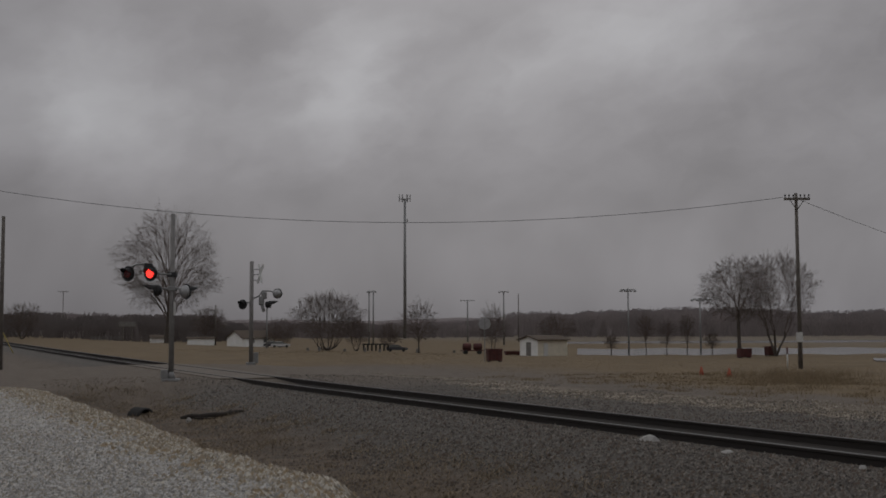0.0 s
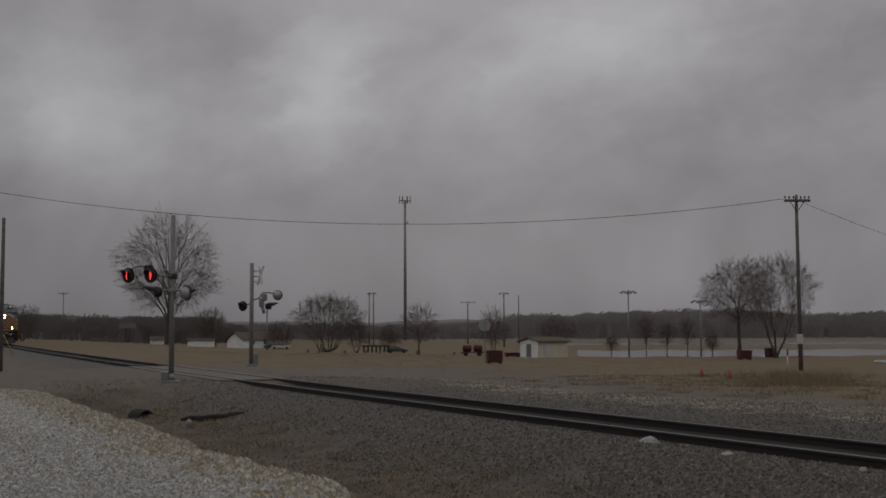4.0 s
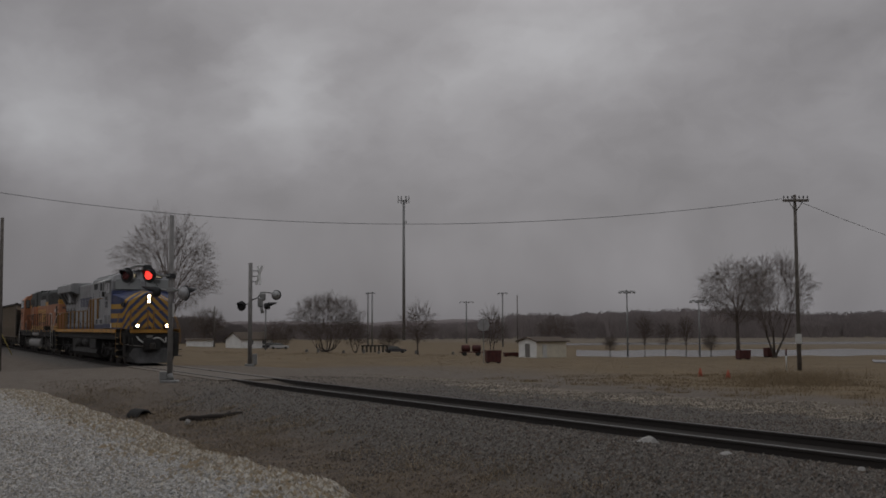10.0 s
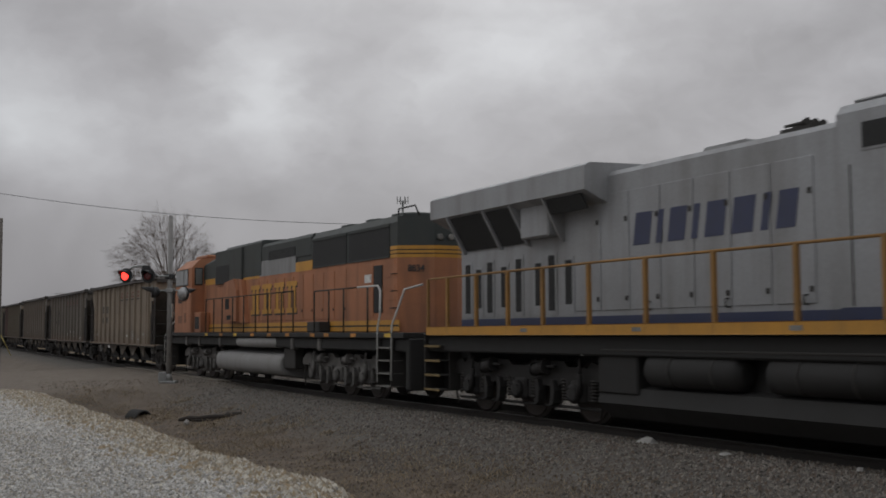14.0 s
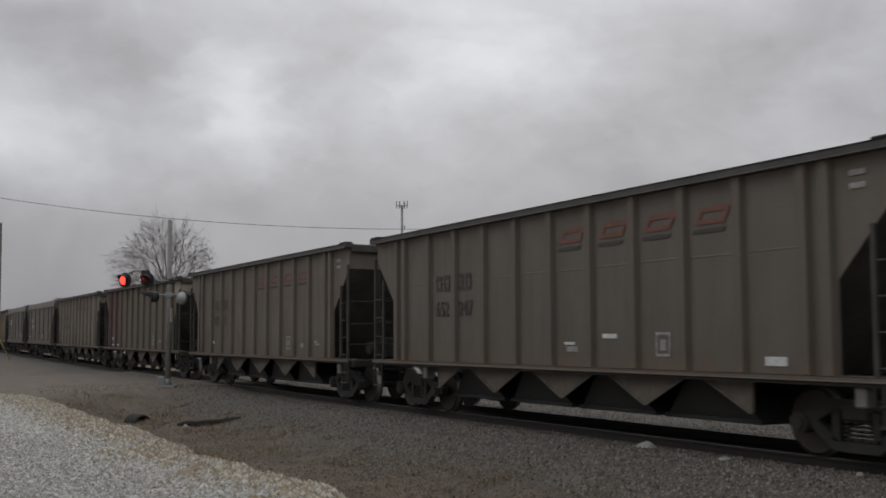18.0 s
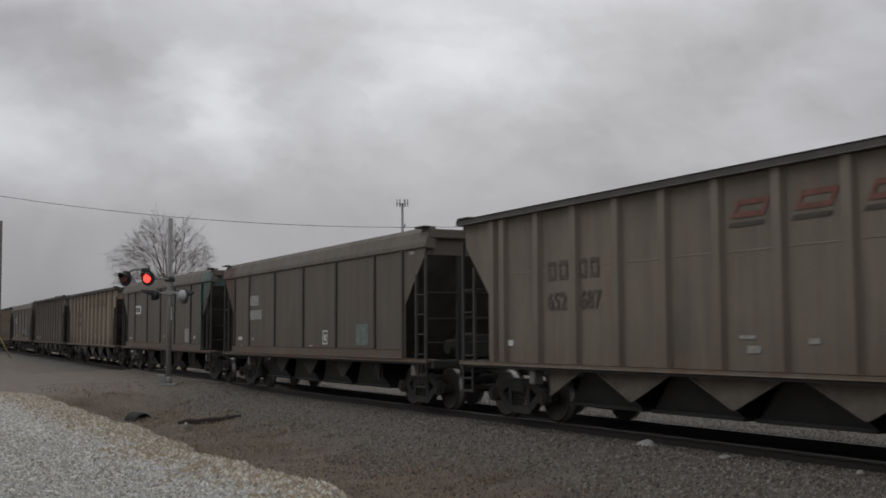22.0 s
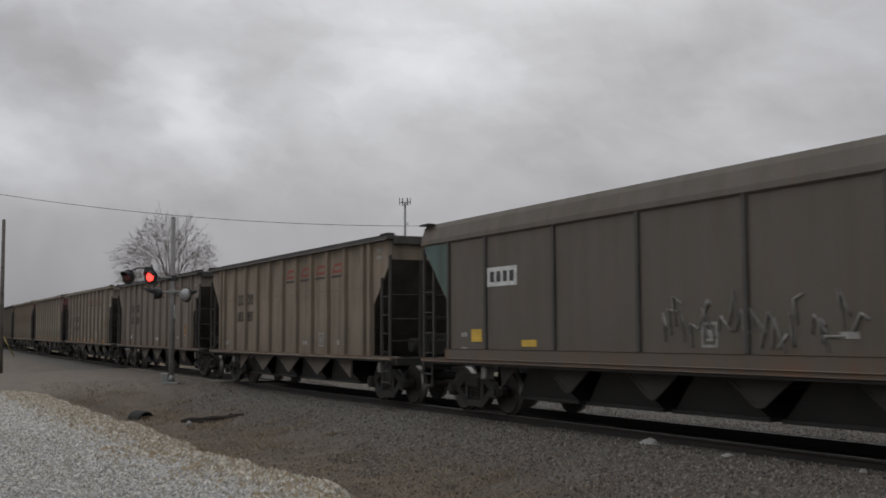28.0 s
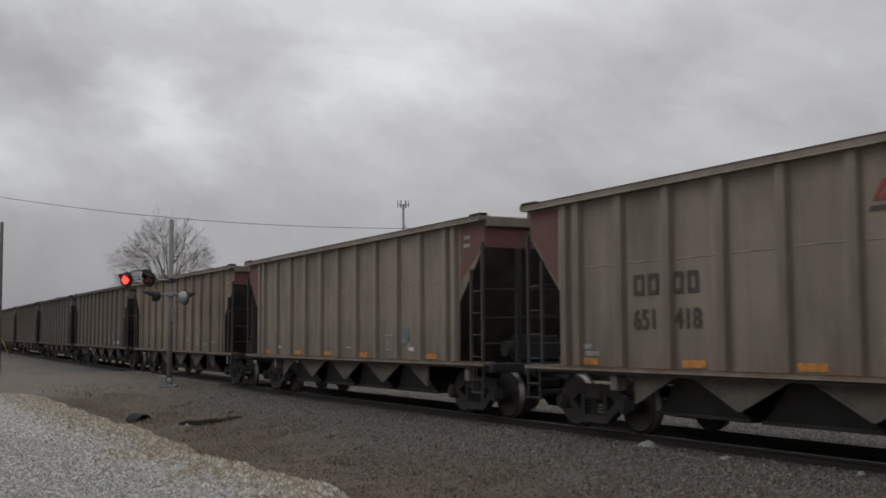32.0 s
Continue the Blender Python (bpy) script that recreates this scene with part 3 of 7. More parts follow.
        if sx > 0:
            gear = Form().box(6.6, 7.2, -0.5, 0.3, 1.1, 1.62, 0.04).rod((6.9, -0.8, 1.35), (6.9, 0.6, 1.35), 0.16, n=14)
            part("brake_gear", gear, BLACK, root)
        part("end_step", Form().box(sx * 7.0, sx * 7.45, -1.6, -1.52, 0.5, 0.54).box(sx * 7.02, sx * 7.06, -1.58, -1.54, 0.5, 1.0).box(sx * 7.4, sx * 7.44, -1.58, -1.54, 0.5, 1.0)
             .box(sx * 7.0, sx * 7.45, -1.6, -1.52, 0.75, 0.78), BLACK, root)
    # outlet bays, with the shade of their recess put into a near-black colour
    apex = [-4.55 + 2.3 * i for i in range(5)]
    w, dz, blunt = (0.62, 0.6, 0.08) if smooth_side else (0.92, 0.56, 0.03)
    sheet = SILL if smooth_side else CHUTE
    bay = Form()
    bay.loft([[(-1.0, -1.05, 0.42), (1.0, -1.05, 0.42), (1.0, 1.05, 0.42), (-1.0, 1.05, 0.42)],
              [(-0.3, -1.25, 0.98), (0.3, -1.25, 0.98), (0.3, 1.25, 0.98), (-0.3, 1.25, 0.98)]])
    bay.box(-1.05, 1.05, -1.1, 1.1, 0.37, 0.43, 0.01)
    plates, b0 = {}, None
    for i, x in enumerate(apex):
        a, b = (0.06 if i == 0 else w), (0.06 if i == 4 else w)
        key = (a, b)
        if key not in plates:
            v = Form().prism([(-a, 0.98), (b, 0.98), (blunt, dz), (-blunt, dz)], "y", -0.015, 0.015)
            v.prism([(-a, 1.0), (-a, 0.96), (-blunt, dz - 0.02), (blunt, dz - 0.02), (b, 0.96), (b, 1.0), (blunt, dz + 0.03), (-blunt, dz + 0.03)], "y", -0.035, -0.015)
            plates[key] = v.mesh("chute_plate")
        for s in (-1, 1):
            part("chute_plate", plates[key], sheet, root, at=pose(x, s * 1.36, 0))
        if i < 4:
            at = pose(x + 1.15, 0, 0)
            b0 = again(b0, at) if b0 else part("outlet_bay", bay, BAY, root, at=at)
    for x in (6.62, -5.0):
        part("jacking_pad", Form().box(x - 0.09, x + 0.09, -1.5, -1.3, 0.72, 0.97, 0.02), BARE, root)
    cp = part("coupler", coupler(), FRAME, root, at=pose(7.9, 0, 0))
    again(cp, pose(-7.9, 0, 0, 0, 0, 180))
    h0 = part("air_hose", HOSE, BLACK, root, at=pose(7.6, 0, 0))
    again(h0, pose(-7.6, 0, 0, 0, 0, 180))
    running_gear(root, (6.15, -6.15))
    return root


def side_words(text, size, x, z, material, root, y=-1.63, bold=0.008, squeeze=1.0):
    return words(text, size, material, root, pose(x, y, z, 90, 0, 0), "lettering", bold, squeeze)


def patch(name, x, z, w, h, material, root, y=-1.565, label=""):
    return part(name, Form().box(x - w / 2, x + w / 2, y - 0.004, y, z - h / 2, z + h / 2), material, root, label)


def bars(x, z, widths, h, gap, material, root, y, slant=0.0, name="brand_shape", solid=False):
    """Plain hollow slabs in place of a brand word, one part each."""
    for w in widths:
        f, t = Form(), min(0.07, h * 0.3)
        at = lambda u, v: (x + u + slant * v / h, z + v)
        if h < 0.1 or solid:
            f.prism([at(0, 0), at(w, 0), at(w, h), at(0, h)], "y", y - 0.004, y)
        else:
            for u0, u1, v0, v1 in ((0, w, 0, t), (0, w, h - t, h), (0, t, t, h - t), (w - t, w, t, h - t)):
                f.prism([at(u0, v0), at(u1, v0), at(u1, v1), at(u0, v1)], "y", y - 0.004, y)
        part(name, f, material, root)
        x += w + gap


# ---------------------------------------------------------------- locomotives
GREY = painted("grey_loco_paint", (0.3, 0.305, 0.315), (0.11, 0.097, 0.085), 0.55, 0.5, 1.5)
ROOFGREY = painted("roof_grey_paint", (0.25, 0.25, 0.25), (0.09, 0.085, 0.08), 0.6, 0.6, 0.0)
BLUE = painted("dark_blue_paint", (0.022, 0.031, 0.082), (0.05, 0.05, 0.055), 0.4, 0.45, 1.5)
RAILYELLOW = painted("grimy_yellow_handrail", (0.3, 0.15, 0.034), (0.09, 0.06, 0.036), 0.7, 0.6, 1.0)
YELLOW = painted("yellow_paint", (0.54, 0.262, 0.028), (0.16, 0.1, 0.05), 0.4, 0.5, 1.5)
ORANGE = painted("orange_paint", (0.4, 0.155, 0.068), (0.13, 0.078, 0.055), 0.72, 0.55, 1.5)
GREEN = painted("dark_green_roof_paint", (0.03, 0.036, 0.034), (0.065, 0.062, 0.056), 0.5, 0.6, 2.8)
TANKGREY = painted("grey_tank_paint", (0.265, 0.26, 0.255), (0.12, 0.105, 0.09), 0.42, 0.7, 0.0)
TRUCKGREY = plain("dusty_grey_truck", (0.12, 0.113, 0.106), 0.85, 0.1, 0.55, 3)
DARKTRUCK = plain("grimy_black_truck", (0.021, 0.019, 0.018), 0.8, 0.1, 0.5, 3)
DARKTANK = plain("dark_tank", (0.018, 0.017, 0.016), 0.75, 0.05, 0.4, 2)
SCREEN = plain("black_screen", (0.018, 0.018, 0.018), 0.8, 0.0, 0.3, 40, 0.5)
# grey base colour carries the sky reflection of the panes
PANE = glass("cab_glass", (0.15, 0.155, 0.15), 0.12)
NAVY = plain("navy_lettering", (0.04, 0.046, 0.09), 0.6, 0, 0.2, 8)
PLOUGH = plain("scuffed_plough_steel", (0.07, 0.068, 0.068), 0.6, 0.2, 0.7, 2.2)
SOOT = plain("sooty_black", (0.019, 0.018, 0.017), 0.85, 0.0, 0.4, 3)
LAMP = glow("headlamp", (1.0, 0.66, 0.36), 14.0)
NUMBER = glow("lit_number", (1.0, 0.88, 0.56), 0.4)
STEPEDGE = plain("worn_step_edge", (0.2, 0.14, 0.06), 0.8, 0.1, 0.4, 6)
CHROME = plain("pale_grab_rail", (0.5, 0.5, 0.48), 0.5, 0.2, 0.2, 8)


def chevron_paint():
    """Yellow chevrons on blue: level bars on the flank that climb to the middle of the nose."""
    k = Nodes("chevron_paint")
    vec = k.n("TexCoord").outputs["Object"]
    xyz = k.n("SeparateXYZ", {"Vector": vec})
    u = k.math("ADD", k.math("ABSOLUTE", xyz.outputs[1]), k.math("MULTIPLY", k.math("MAXIMUM", k.math("SUBTRACT", 9.8, xyz.outputs[0]), 0.0), 0.9))
    s = k.math("ADD", xyz.outputs[2], k.math("MINIMUM", u, 1.65))
    cell = k.math("FRACT", k.math("DIVIDE", k.math("ADD", s, 0.167), 0.45))
    stripe = k.ramp(k.math("ABSOLUTE", k.math("SUBTRACT", cell, 0.26)), 0.27, 0.25)
    stripe = k.math("MULTIPLY", stripe, k.ramp(s, 4.66, 4.64))
    fade = k.noise(vec, 3.0, 5)
    fine = k.noise(k.n("Mapping", {"Vector": vec, "Scale": (6, 6, 1)}).outputs[0], 2.0, 5)
    col = k.mix(stripe, (0.03, 0.042, 0.11), (0.42, 0.235, 0.032))
    col = k.mix(k.ramp(fade, 0.45, 0.75, 0, 0.35), col, (0.16, 0.14, 0.12))
    col = k.mix(k.ramp(fine, 0.55, 0.75, 0, 0.4), col, (0.1, 0.09, 0.085))
    return k.out(col, 0.5)


CHEVRON = chevron_paint()


def loco_truck(root, x, material, spacing=1.88):
    """Three-axle truck: swan-necked side frames, journal boxes with coil springs, brake cylinders and rigging."""
    tr = part("truck_bolster", Form().box(-1.0, 1.0, -0.98, 0.98, 0.62, 1.0, 0.05).box(-2.6, 2.6, -0.4, 0.4, 0.5, 0.8, 0.05), FRAME, root, at=pose(x, 0, 0))
    box = Form().box(-0.23, 0.23, -0.1, 0.06, 0.36, 0.76, 0.05).lathe([(-0.1, 0.17), (-0.17, 0.165), (-0.2, 0.1)], "y", 16, (0, 0, 0.54))
    for k in range(4):
        a = k * math.pi / 2 + 0.78
        box.rod((0.13 * math.cos(a), -0.19, 0.54 + 0.13 * math.sin(a)), (0.13 * math.cos(a), -0.215, 0.54 + 0.13 * math.sin(a)), 0.022, n=6)
    turns = [(0.4 + 0.0275 * k, 0.098 if k % 2 else 0.066) for k in range(15)]
    coil = Form().lathe(turns, "z", 12, smooth=False)
    damper = Form().rod((0, 0, 0.42), (0.02, 0, 0.78), 0.05, n=10).rod((0.02, 0, 0.78), (0.03, 0, 1.04), 0.03, n=8)
    cyl = Form().rod((-0.28, 0, 0), (-0.24, 0, 0), 0.13, n=14, smooth=False).rod((-0.24, 0, 0), (0.1, 0, 0), 0.105, n=14).rod((0.1, 0, 0), (0.14, 0, 0), 0.13, n=14, smooth=False).rod((0.14, 0, 0), (0.42, 0, -0.03), 0.03, n=8)
    shoe = Form().prism([(-0.05, 0.28), (0.07, 0.34), (0.11, 0.56), (0.07, 0.74), (-0.02, 0.76), (-0.02, 0.5)], "y", -0.1, 0.06)
    sand = Form().pipe([(0, 0.05, 1.0), (0.03, 0, 0.7), (0.12, -0.02, 0.35), (0.2, -0.02, 0.16)], 0.022, 6)
    kinds = {}

    def fit(name, form, at, mat):
        kinds[name] = again(kinds[name], at, tr) if name in kinds else part(name, form, mat, tr, at=at)
    for s in (-1, 1):
        turn = 0 if s < 0 else 180
        side, y0, y1 = Form(), s * 0.99, s * 1.13
        upper = [(-2.72, 0.9), (-2.45, 1.04), (-2.05, 1.08)]
        for a in (-spacing, 0, spacing):
            upper += [(a - 0.42, 1.08), (a - 0.3, 0.98), (a + 0.3, 0.98), (a + 0.42, 1.08)]
        upper += [(2.3, 1.08), (2.6, 1.0), (2.75, 0.86)]
        upper = sorted(upper)
        lower = [(2.75, 0.74), (2.4, 0.76), (spacing + 0.4, 0.72), (spacing - 0.4, 0.72), (spacing / 2 + 0.3, 0.64), (spacing / 2 - 0.3, 0.64), (0.4, 0.74), (-0.4, 0.74),
                 (-spacing / 2 + 0.3, 0.64), (-spacing / 2 - 0.3, 0.64), (-spacing + 0.4, 0.72), (-spacing - 0.4, 0.72), (-2.4, 0.76), (-2.72, 0.74)]
        side.prism(upper + lower, "y", y0, y1)
        for a in (-spacing, 0, spacing):
            for b in (-0.32, 0.32):
                side.box(a + b - 0.05, a + b + 0.05, min(y0, y1), max(y0, y1), 0.4, 0.76, 0.015)
        side.box(-2.5, 2.5, min(s * 1.02, s * 1.08), max(s * 1.02, s * 1.08), 0.26, 0.31, 0.01)
        part("side_frame", side, material, tr)
        for a in (-spacing, 0, spacing):
            fit("journal_box", box, pose(a, s * 1.08, 0, 0, 0, turn), material)
            for b in (-0.44, 0.44):
                fit("coil_spring", coil, pose(a + b, s * 1.07, 0), FRAME)
        for a in (-spacing, spacing):
            fit("damper", damper, pose(a + 0.2, s * 1.24, 0.1), material)
        for a in (-spacing / 2, spacing / 2):
            fit("brake_cylinder", cyl, pose(a - 0.05, s * 1.22, 0.96, 0, -8, 0), material)
            fit("brake_shoe", shoe, pose(a + 0.22, s * 1.12, 0, 0, 0, turn), material)
            fit("brake_shoe", shoe, pose(a - 0.28, s * 1.12, 0, 0, 0, turn), material)
        for a in (-2.75, 2.75):
            fit("sand_pipe", sand, pose(a * 0.97, s * 1.1, 0, 0, 0, 0 if a < 0 else 180), FRAME)
    me = wheelset(0.54, None, 0).mesh("wheelset")
    me.materials.append(WHEEL)
    bright_treads(me, 0.54)
    for a in (-spacing, 0, spacing):
        ws = part("wheelset", me, WHEEL, tr, at=pose(a, 0, 0.54))
        ws["radius"] = 0.54


def rounded(halves, z0, z1, cut, x0, x1, rise=0.06):
    """A hood with cut upper corners from x0 to x1."""
    y = halves
    ring = [(-y, z0), (-y, z1 - cut), (-y + cut * 0.8, z1), (0, z1 + rise), (y - cut * 0.8, z1), (y, z1 - cut), (y, z0)]
    return Form().prism(ring, "x", x0, x1)


def grille(x0, x1, z0, z1, y, n, root, material=None, name="louvre"):
    f = Form()
    h = (z1 - z0) / n
    s = -1 if y < 0 else 1
    for i in range(n):
        f.prism([(y, z0 + i * h), (y + s * 0.03, z0 + i * h + 0.008), (y, z0 + (i + 0.75) * h)], "x", x0, x1)
    return part(name, f, material or SCREEN, root)


def grey_loco():
    root = thing("locomotive", "grey diesel locomotive with blue and yellow chevron nose and lit lamps", "locomotive")
    X = lambda r: 11.45 - r
    # underframe
    part("underframe", Form().box(X(22.4), X(2.2), -1.42, 1.42, 1.2, 1.54, 0.03).box(X(2.3), X(1.35), -1.0, 1.0, 1.2, 1.54, 0.03).box(X(22.4), X(0.9), -0.4, 0.4, 0.7, 1.25, 0.03), SOOT, root)
    part("walkway", Form().box(X(22.3), X(2.1), -1.52, 1.52, 1.54, 1.585, 0.01), BLACK, root)
    for s in (-1, 1):
        part("sill_stripe", Form().box(X(22.1), X(1.9), s * 1.52, s * 1.55, 1.545, 1.715, 0.008), YELLOW, root)
    for r in (3.0, 4.2, 5.6, 8.3, 11.6, 14.9, 18.2):
        part("reflector", Form().box(X(r) - 0.11, X(r) + 0.11, -1.556, -1.55, 1.595, 1.66), BARE, root)
    # cab
    ring = [(-1.5, 1.75), (-1.5, 4.06), (-1.34, 4.34), (-0.75, 4.55), (0, 4.61), (0.75, 4.55), (1.34, 4.34), (1.5, 4.06), (1.5, 1.75)]
    cab = Form().loft([[(X(5.5), y, z) for y, z in ring], [(X(3.5), y, z) for y, z in ring],
                       [(X(3.12 if z < 3.6 else 3.12 + (z - 3.58) * 0.42), y, z - (0.06 if z > 4.2 else 0)) for y, z in ring]])
    part("cab", cab, GREY, root)
    part("cab_base_band", Form().box(X(5.52), X(3.16), -1.512, -1.5, 1.76, 1.97), BLUE, root)
    part("cab_front_blue", Form().prism([(X(3.12), 1.75), (X(3.1), 1.75), (X(3.1), 3.6), (X(3.12), 3.6)], "y", -1.5, 1.5)
         .box(X(3.36), X(3.1), -1.515, -1.5, 1.76, 3.58), CHEVRON, root)
    for s in (-1, 1):
        p = [(s * 0.12, 3.66), (s * 1.36, 3.66), (s * 1.36, 4.02), (s * 1.26, 4.14), (s * 0.12, 4.18)]
        slope = lambda z: X(3.1 + (z - 3.58) * 0.42) + 0.004
        rim = Form()
        inner = [(y * 0.985 + s * 0.012, z * 0.98 + 0.078) for y, z in p]
        rim.loft([[(slope(z) - 0.02, y, z) for y, z in p], [(slope(z) + 0.012, y, z) for y, z in p]])
        gl = Form().loft([[(slope(z) + 0.012, y, z) for y, z in inner], [(slope(z) + 0.018, y, z) for y, z in inner]])
        fr = part("windscreen_frame", rim, BLACK, root)
        part("windscreen", gl, PANE, fr)
        part("wiper", Form().rod((slope(4.16) + 0.03, s * 0.5, 4.16), (slope(3.9) + 0.05, s * 0.72, 3.85), 0.012, n=5), BLACK, root)
        nb = part("number_board", Form().box(X(3.25), X(2.98), min(s * 0.36, s * 0.9), max(s * 0.36, s * 0.9), 4.22, 4.44, 0.02), BLACK, root)
        words("1422", 0.19, NUMBER, nb, pose(X(2.975), s * 0.63, 4.325, 90, 0, 90), "number", 0.004)
    part("cab_vent_hood", Form().box(X(5.0), X(3.7), -0.45, 0.45, 4.56, 4.66, 0.04), ROOFGREY, root)
    part("roof_antenna", Form().box(X(3.5), X(3.15), -0.3, -0.05, 4.58, 4.64, 0.02), BLACK, root)
    # nose
    nose = Form().loft([[(X(3.13), y, z) for y, z in ((-1.5, 1.72), (-1.5, 3.4), (-0.75, 3.56), (0, 3.62), (0.75, 3.56), (1.5, 3.4), (1.5, 1.72))],
                        [(X(2.3), y, z) for y, z in ((-1.26, 1.72), (-1.26, 3.24), (-0.65, 3.44), (0, 3.57), (0.65, 3.44), (1.26, 3.24), (1.26, 1.72))],
                        [(X(1.85), y, z) for y, z in ((-0.94, 1.72), (-0.94, 3.04), (-0.5, 3.26), (0, 3.48), (0.5, 3.26), (0.94, 3.04), (0.94, 1.72))]])
    part("nose", nose, CHEVRON, root)
    part("nose_door", Form().box(X(1.85), X(1.825), -0.42, 0.3, 1.75, 2.9, 0.01), CHEVRON, root)
    house = part("headlight_housing", Form().box(X(1.92), X(1.78), -0.14, 0.14, 2.94, 3.42, 0.03), SOOT, root)
    for z in (3.06, 3.29):
        part("headlight", Form().lathe([(X(1.78), 0.08), (X(1.765), 0.076), (X(1.755), 0.04)], "x", 16, (0, 0, z)), LAMP, house, "lit headlight")
    for s in (-1, 1):
        d = part("ditch_light_housing", Form().rod((X(1.16), s * 0.7, 1.87), (X(0.93), s * 0.7, 1.87), 0.1, n=16).box(X(1.3), X(1.14), s * 0.7 - 0.13, s * 0.7 + 0.13, 1.7, 2.02, 0.02), DARKTANK, root)
        part("ditch_light", Form().lathe([(X(0.93), 0.08), (X(0.92), 0.076), (X(0.905), 0.04)], "x", 16, (0, s * 0.7, 1.87)), LAMP, d, "lit ditch light")
    part("nose_hatch", Form().rod((X(2.1), -1.12, 2.9), (X(2.06), -1.2, 2.9), 0.12, n=14), BLACK, root)
    part("nose_placard", Form().box(X(3.3), X(3.08), -1.53, -1.515, 1.78, 1.98), WHITE, root)
    # front platform and pilot
    part("anticlimber", Form().prism([(X(1.5), -0.95), (X(1.32), -0.9), (X(1.2), -0.5), (X(1.2), 0.5), (X(1.32), 0.9), (X(1.5), 0.95)], "z", 1.53, 1.7), YELLOW, root)
    part("front_platform", Form().box(X(3.0), X(1.45), -1.05, 1.05, 1.58, 1.69, 0.02), BLACK, root)
    part("pilot_plate", Form().box(X(1.5), X(1.3), -1.22, 1.22, 0.55, 1.5, 0.04), SOOT, root)
    plow = Form()
    for s in (-1, 1):
        plow.loft([[(X(0.9), 0, 0.1), (X(0.92), 0, 0.16), (X(1.2), 0, 0.8), (X(1.25), 0, 0.8)],
                   [(X(1.12), s * 0.72, 0.1), (X(1.14), s * 0.74, 0.16), (X(1.32), s * 0.86, 0.82), (X(1.37), s * 0.86, 0.82)],
                   [(X(1.42), s * 1.12, 0.2), (X(1.43), s * 1.14, 0.26), (X(1.5), s * 1.32, 0.86), (X(1.55), s * 1.32, 0.86)]])
    part("snow_plough", plow, PLOUGH, root, "scuffed grey-black plough")
    part("coupler", coupler(), FRAME, root, at=pose(X(0.75), 0, 0))
    part("coupler", coupler(), FRAME, root, at=pose(X(22.45), 0, 0, 0, 0, 180))
    part("hose", Form().pipe([(X(1.22), -0.66, 1.36), (X(1.1), -0.58, 1.2), (X(1.02), -0.42, 1.08), (X(1.0), -0.22, 1.06), (X(0.98), -0.04, 1.16), (X(0.97), 0.14, 1.29), (X(0.98), 0.3, 1.3),
                              (X(1.0), 0.48, 1.2), (X(1.04), 0.62, 1.08), (X(1.12), 0.68, 1.1), (X(1.22), 0.7, 1.3)], 0.035), CHROME, root, "pale grey jumper hose")
    for y in (-1.05, -0.88, 0.88, 1.05):
        part("air_hose", Form().pipe([(X(1.28), y, 1.3), (X(1.12), y, 1.1), (X(1.1), y, 0.85)], 0.025), BLACK, root)
    part("pilot_bracket", Form().box(X(1.3), X(1.27), -0.2, 0.1, 1.3, 1.42, 0.01), BARE, root)
    part("uncoupling_lever", Form().pipe([(X(1.25), -1.2, 1.0), (X(1.15), -1.0, 0.95), (X(1.0), -0.4, 0.9), (X(0.9), 0, 1.0)], 0.018), BARE, root)
    for s in (-1, 1):
        for y in (0.14, 0.95):
            part("front_rail_post", Form().box(X(1.36), X(1.3), s * y - 0.032, s * y + 0.032, 1.69, 2.62, 0.01), RAILYELLOW, root)
        part("front_rail", Form().rod((X(1.33), s * 0.14, 2.62), (X(1.33), s * 0.97, 2.62), 0.02), RAILYELLOW, root)
        part("step_handrail", Form().pipe([(X(1.33), s * 0.97, 2.62), (X(1.3), s * 1.12, 2.45), (X(1.28), s * 1.36, 1.85), (X(1.28), s * 1.42, 1.6), (X(1.28), s * 1.42, 1.1), (X(1.2), s * 1.3, 0.95)], 0.02), RAILYELLOW, root)
        part("step_handrail", Form().pipe([(X(2.3), s * 1.3, 2.5), (X(2.05), s * 1.47, 1.8), (X(2.0), s * 1.5, 1.6), (X(2.0), s * 1.5, 0.6)], 0.02), RAILYELLOW, root)
        for r0, r1 in ((1.3, 2.0), (21.55, 22.3)):
            st = part("stair_side", Form().box(X(r1), X(r1) + 0.03, s * 1.05, s * 1.5, 0.4, 1.54), BLACK, root)
            part("stair_side", Form().box(X(r0) - 0.03, X(r0), s * 1.05, s * 1.3, 0.4, 1.54), BLACK, root)
            part("stair_back", Form().box(X(r1), X(r0), min(s * 1.0, s * 1.06), max(s * 1.0, s * 1.06), 0.4, 1.54), SOOT, root)
            for i in range(4):
                part("tread", Form().box(X(r1), X(r0), s * 1.1, s * 1.5, 0.4 + i * 0.3, 0.43 + i * 0.3, 0.008), BLACK, st)
                part("tread_edge", Form().box(X(r1) + 0.03, X(r0) - 0.03, s * 1.5, s * 1.515, 0.39 + i * 0.3, 0.435 + i * 0.3), STEPEDGE, root)
    # auxiliary cab behind the driver's cab, as narrow as the hood, with a locker on the walkway beside it
    part("auxiliary_cab", rounded(1.06, 1.6, 4.46, 0.12, X(11.3), X(5.5)), GREY, root)
    part("auxiliary_roof", Form().box(X(11.2), X(5.6), -0.85, 0.85, 4.5, 4.54, 0.02), ROOFGREY, root)
    part("walkway_locker", Form().box(X(8.3), X(5.5), -1.46, -1.0, 1.6, 2.26, 0.03), GREY, root)
    part("walkway_locker", Form().box(X(8.3), X(5.5), 1.0, 1.46, 1.6, 2.26, 0.03), GREY, root)
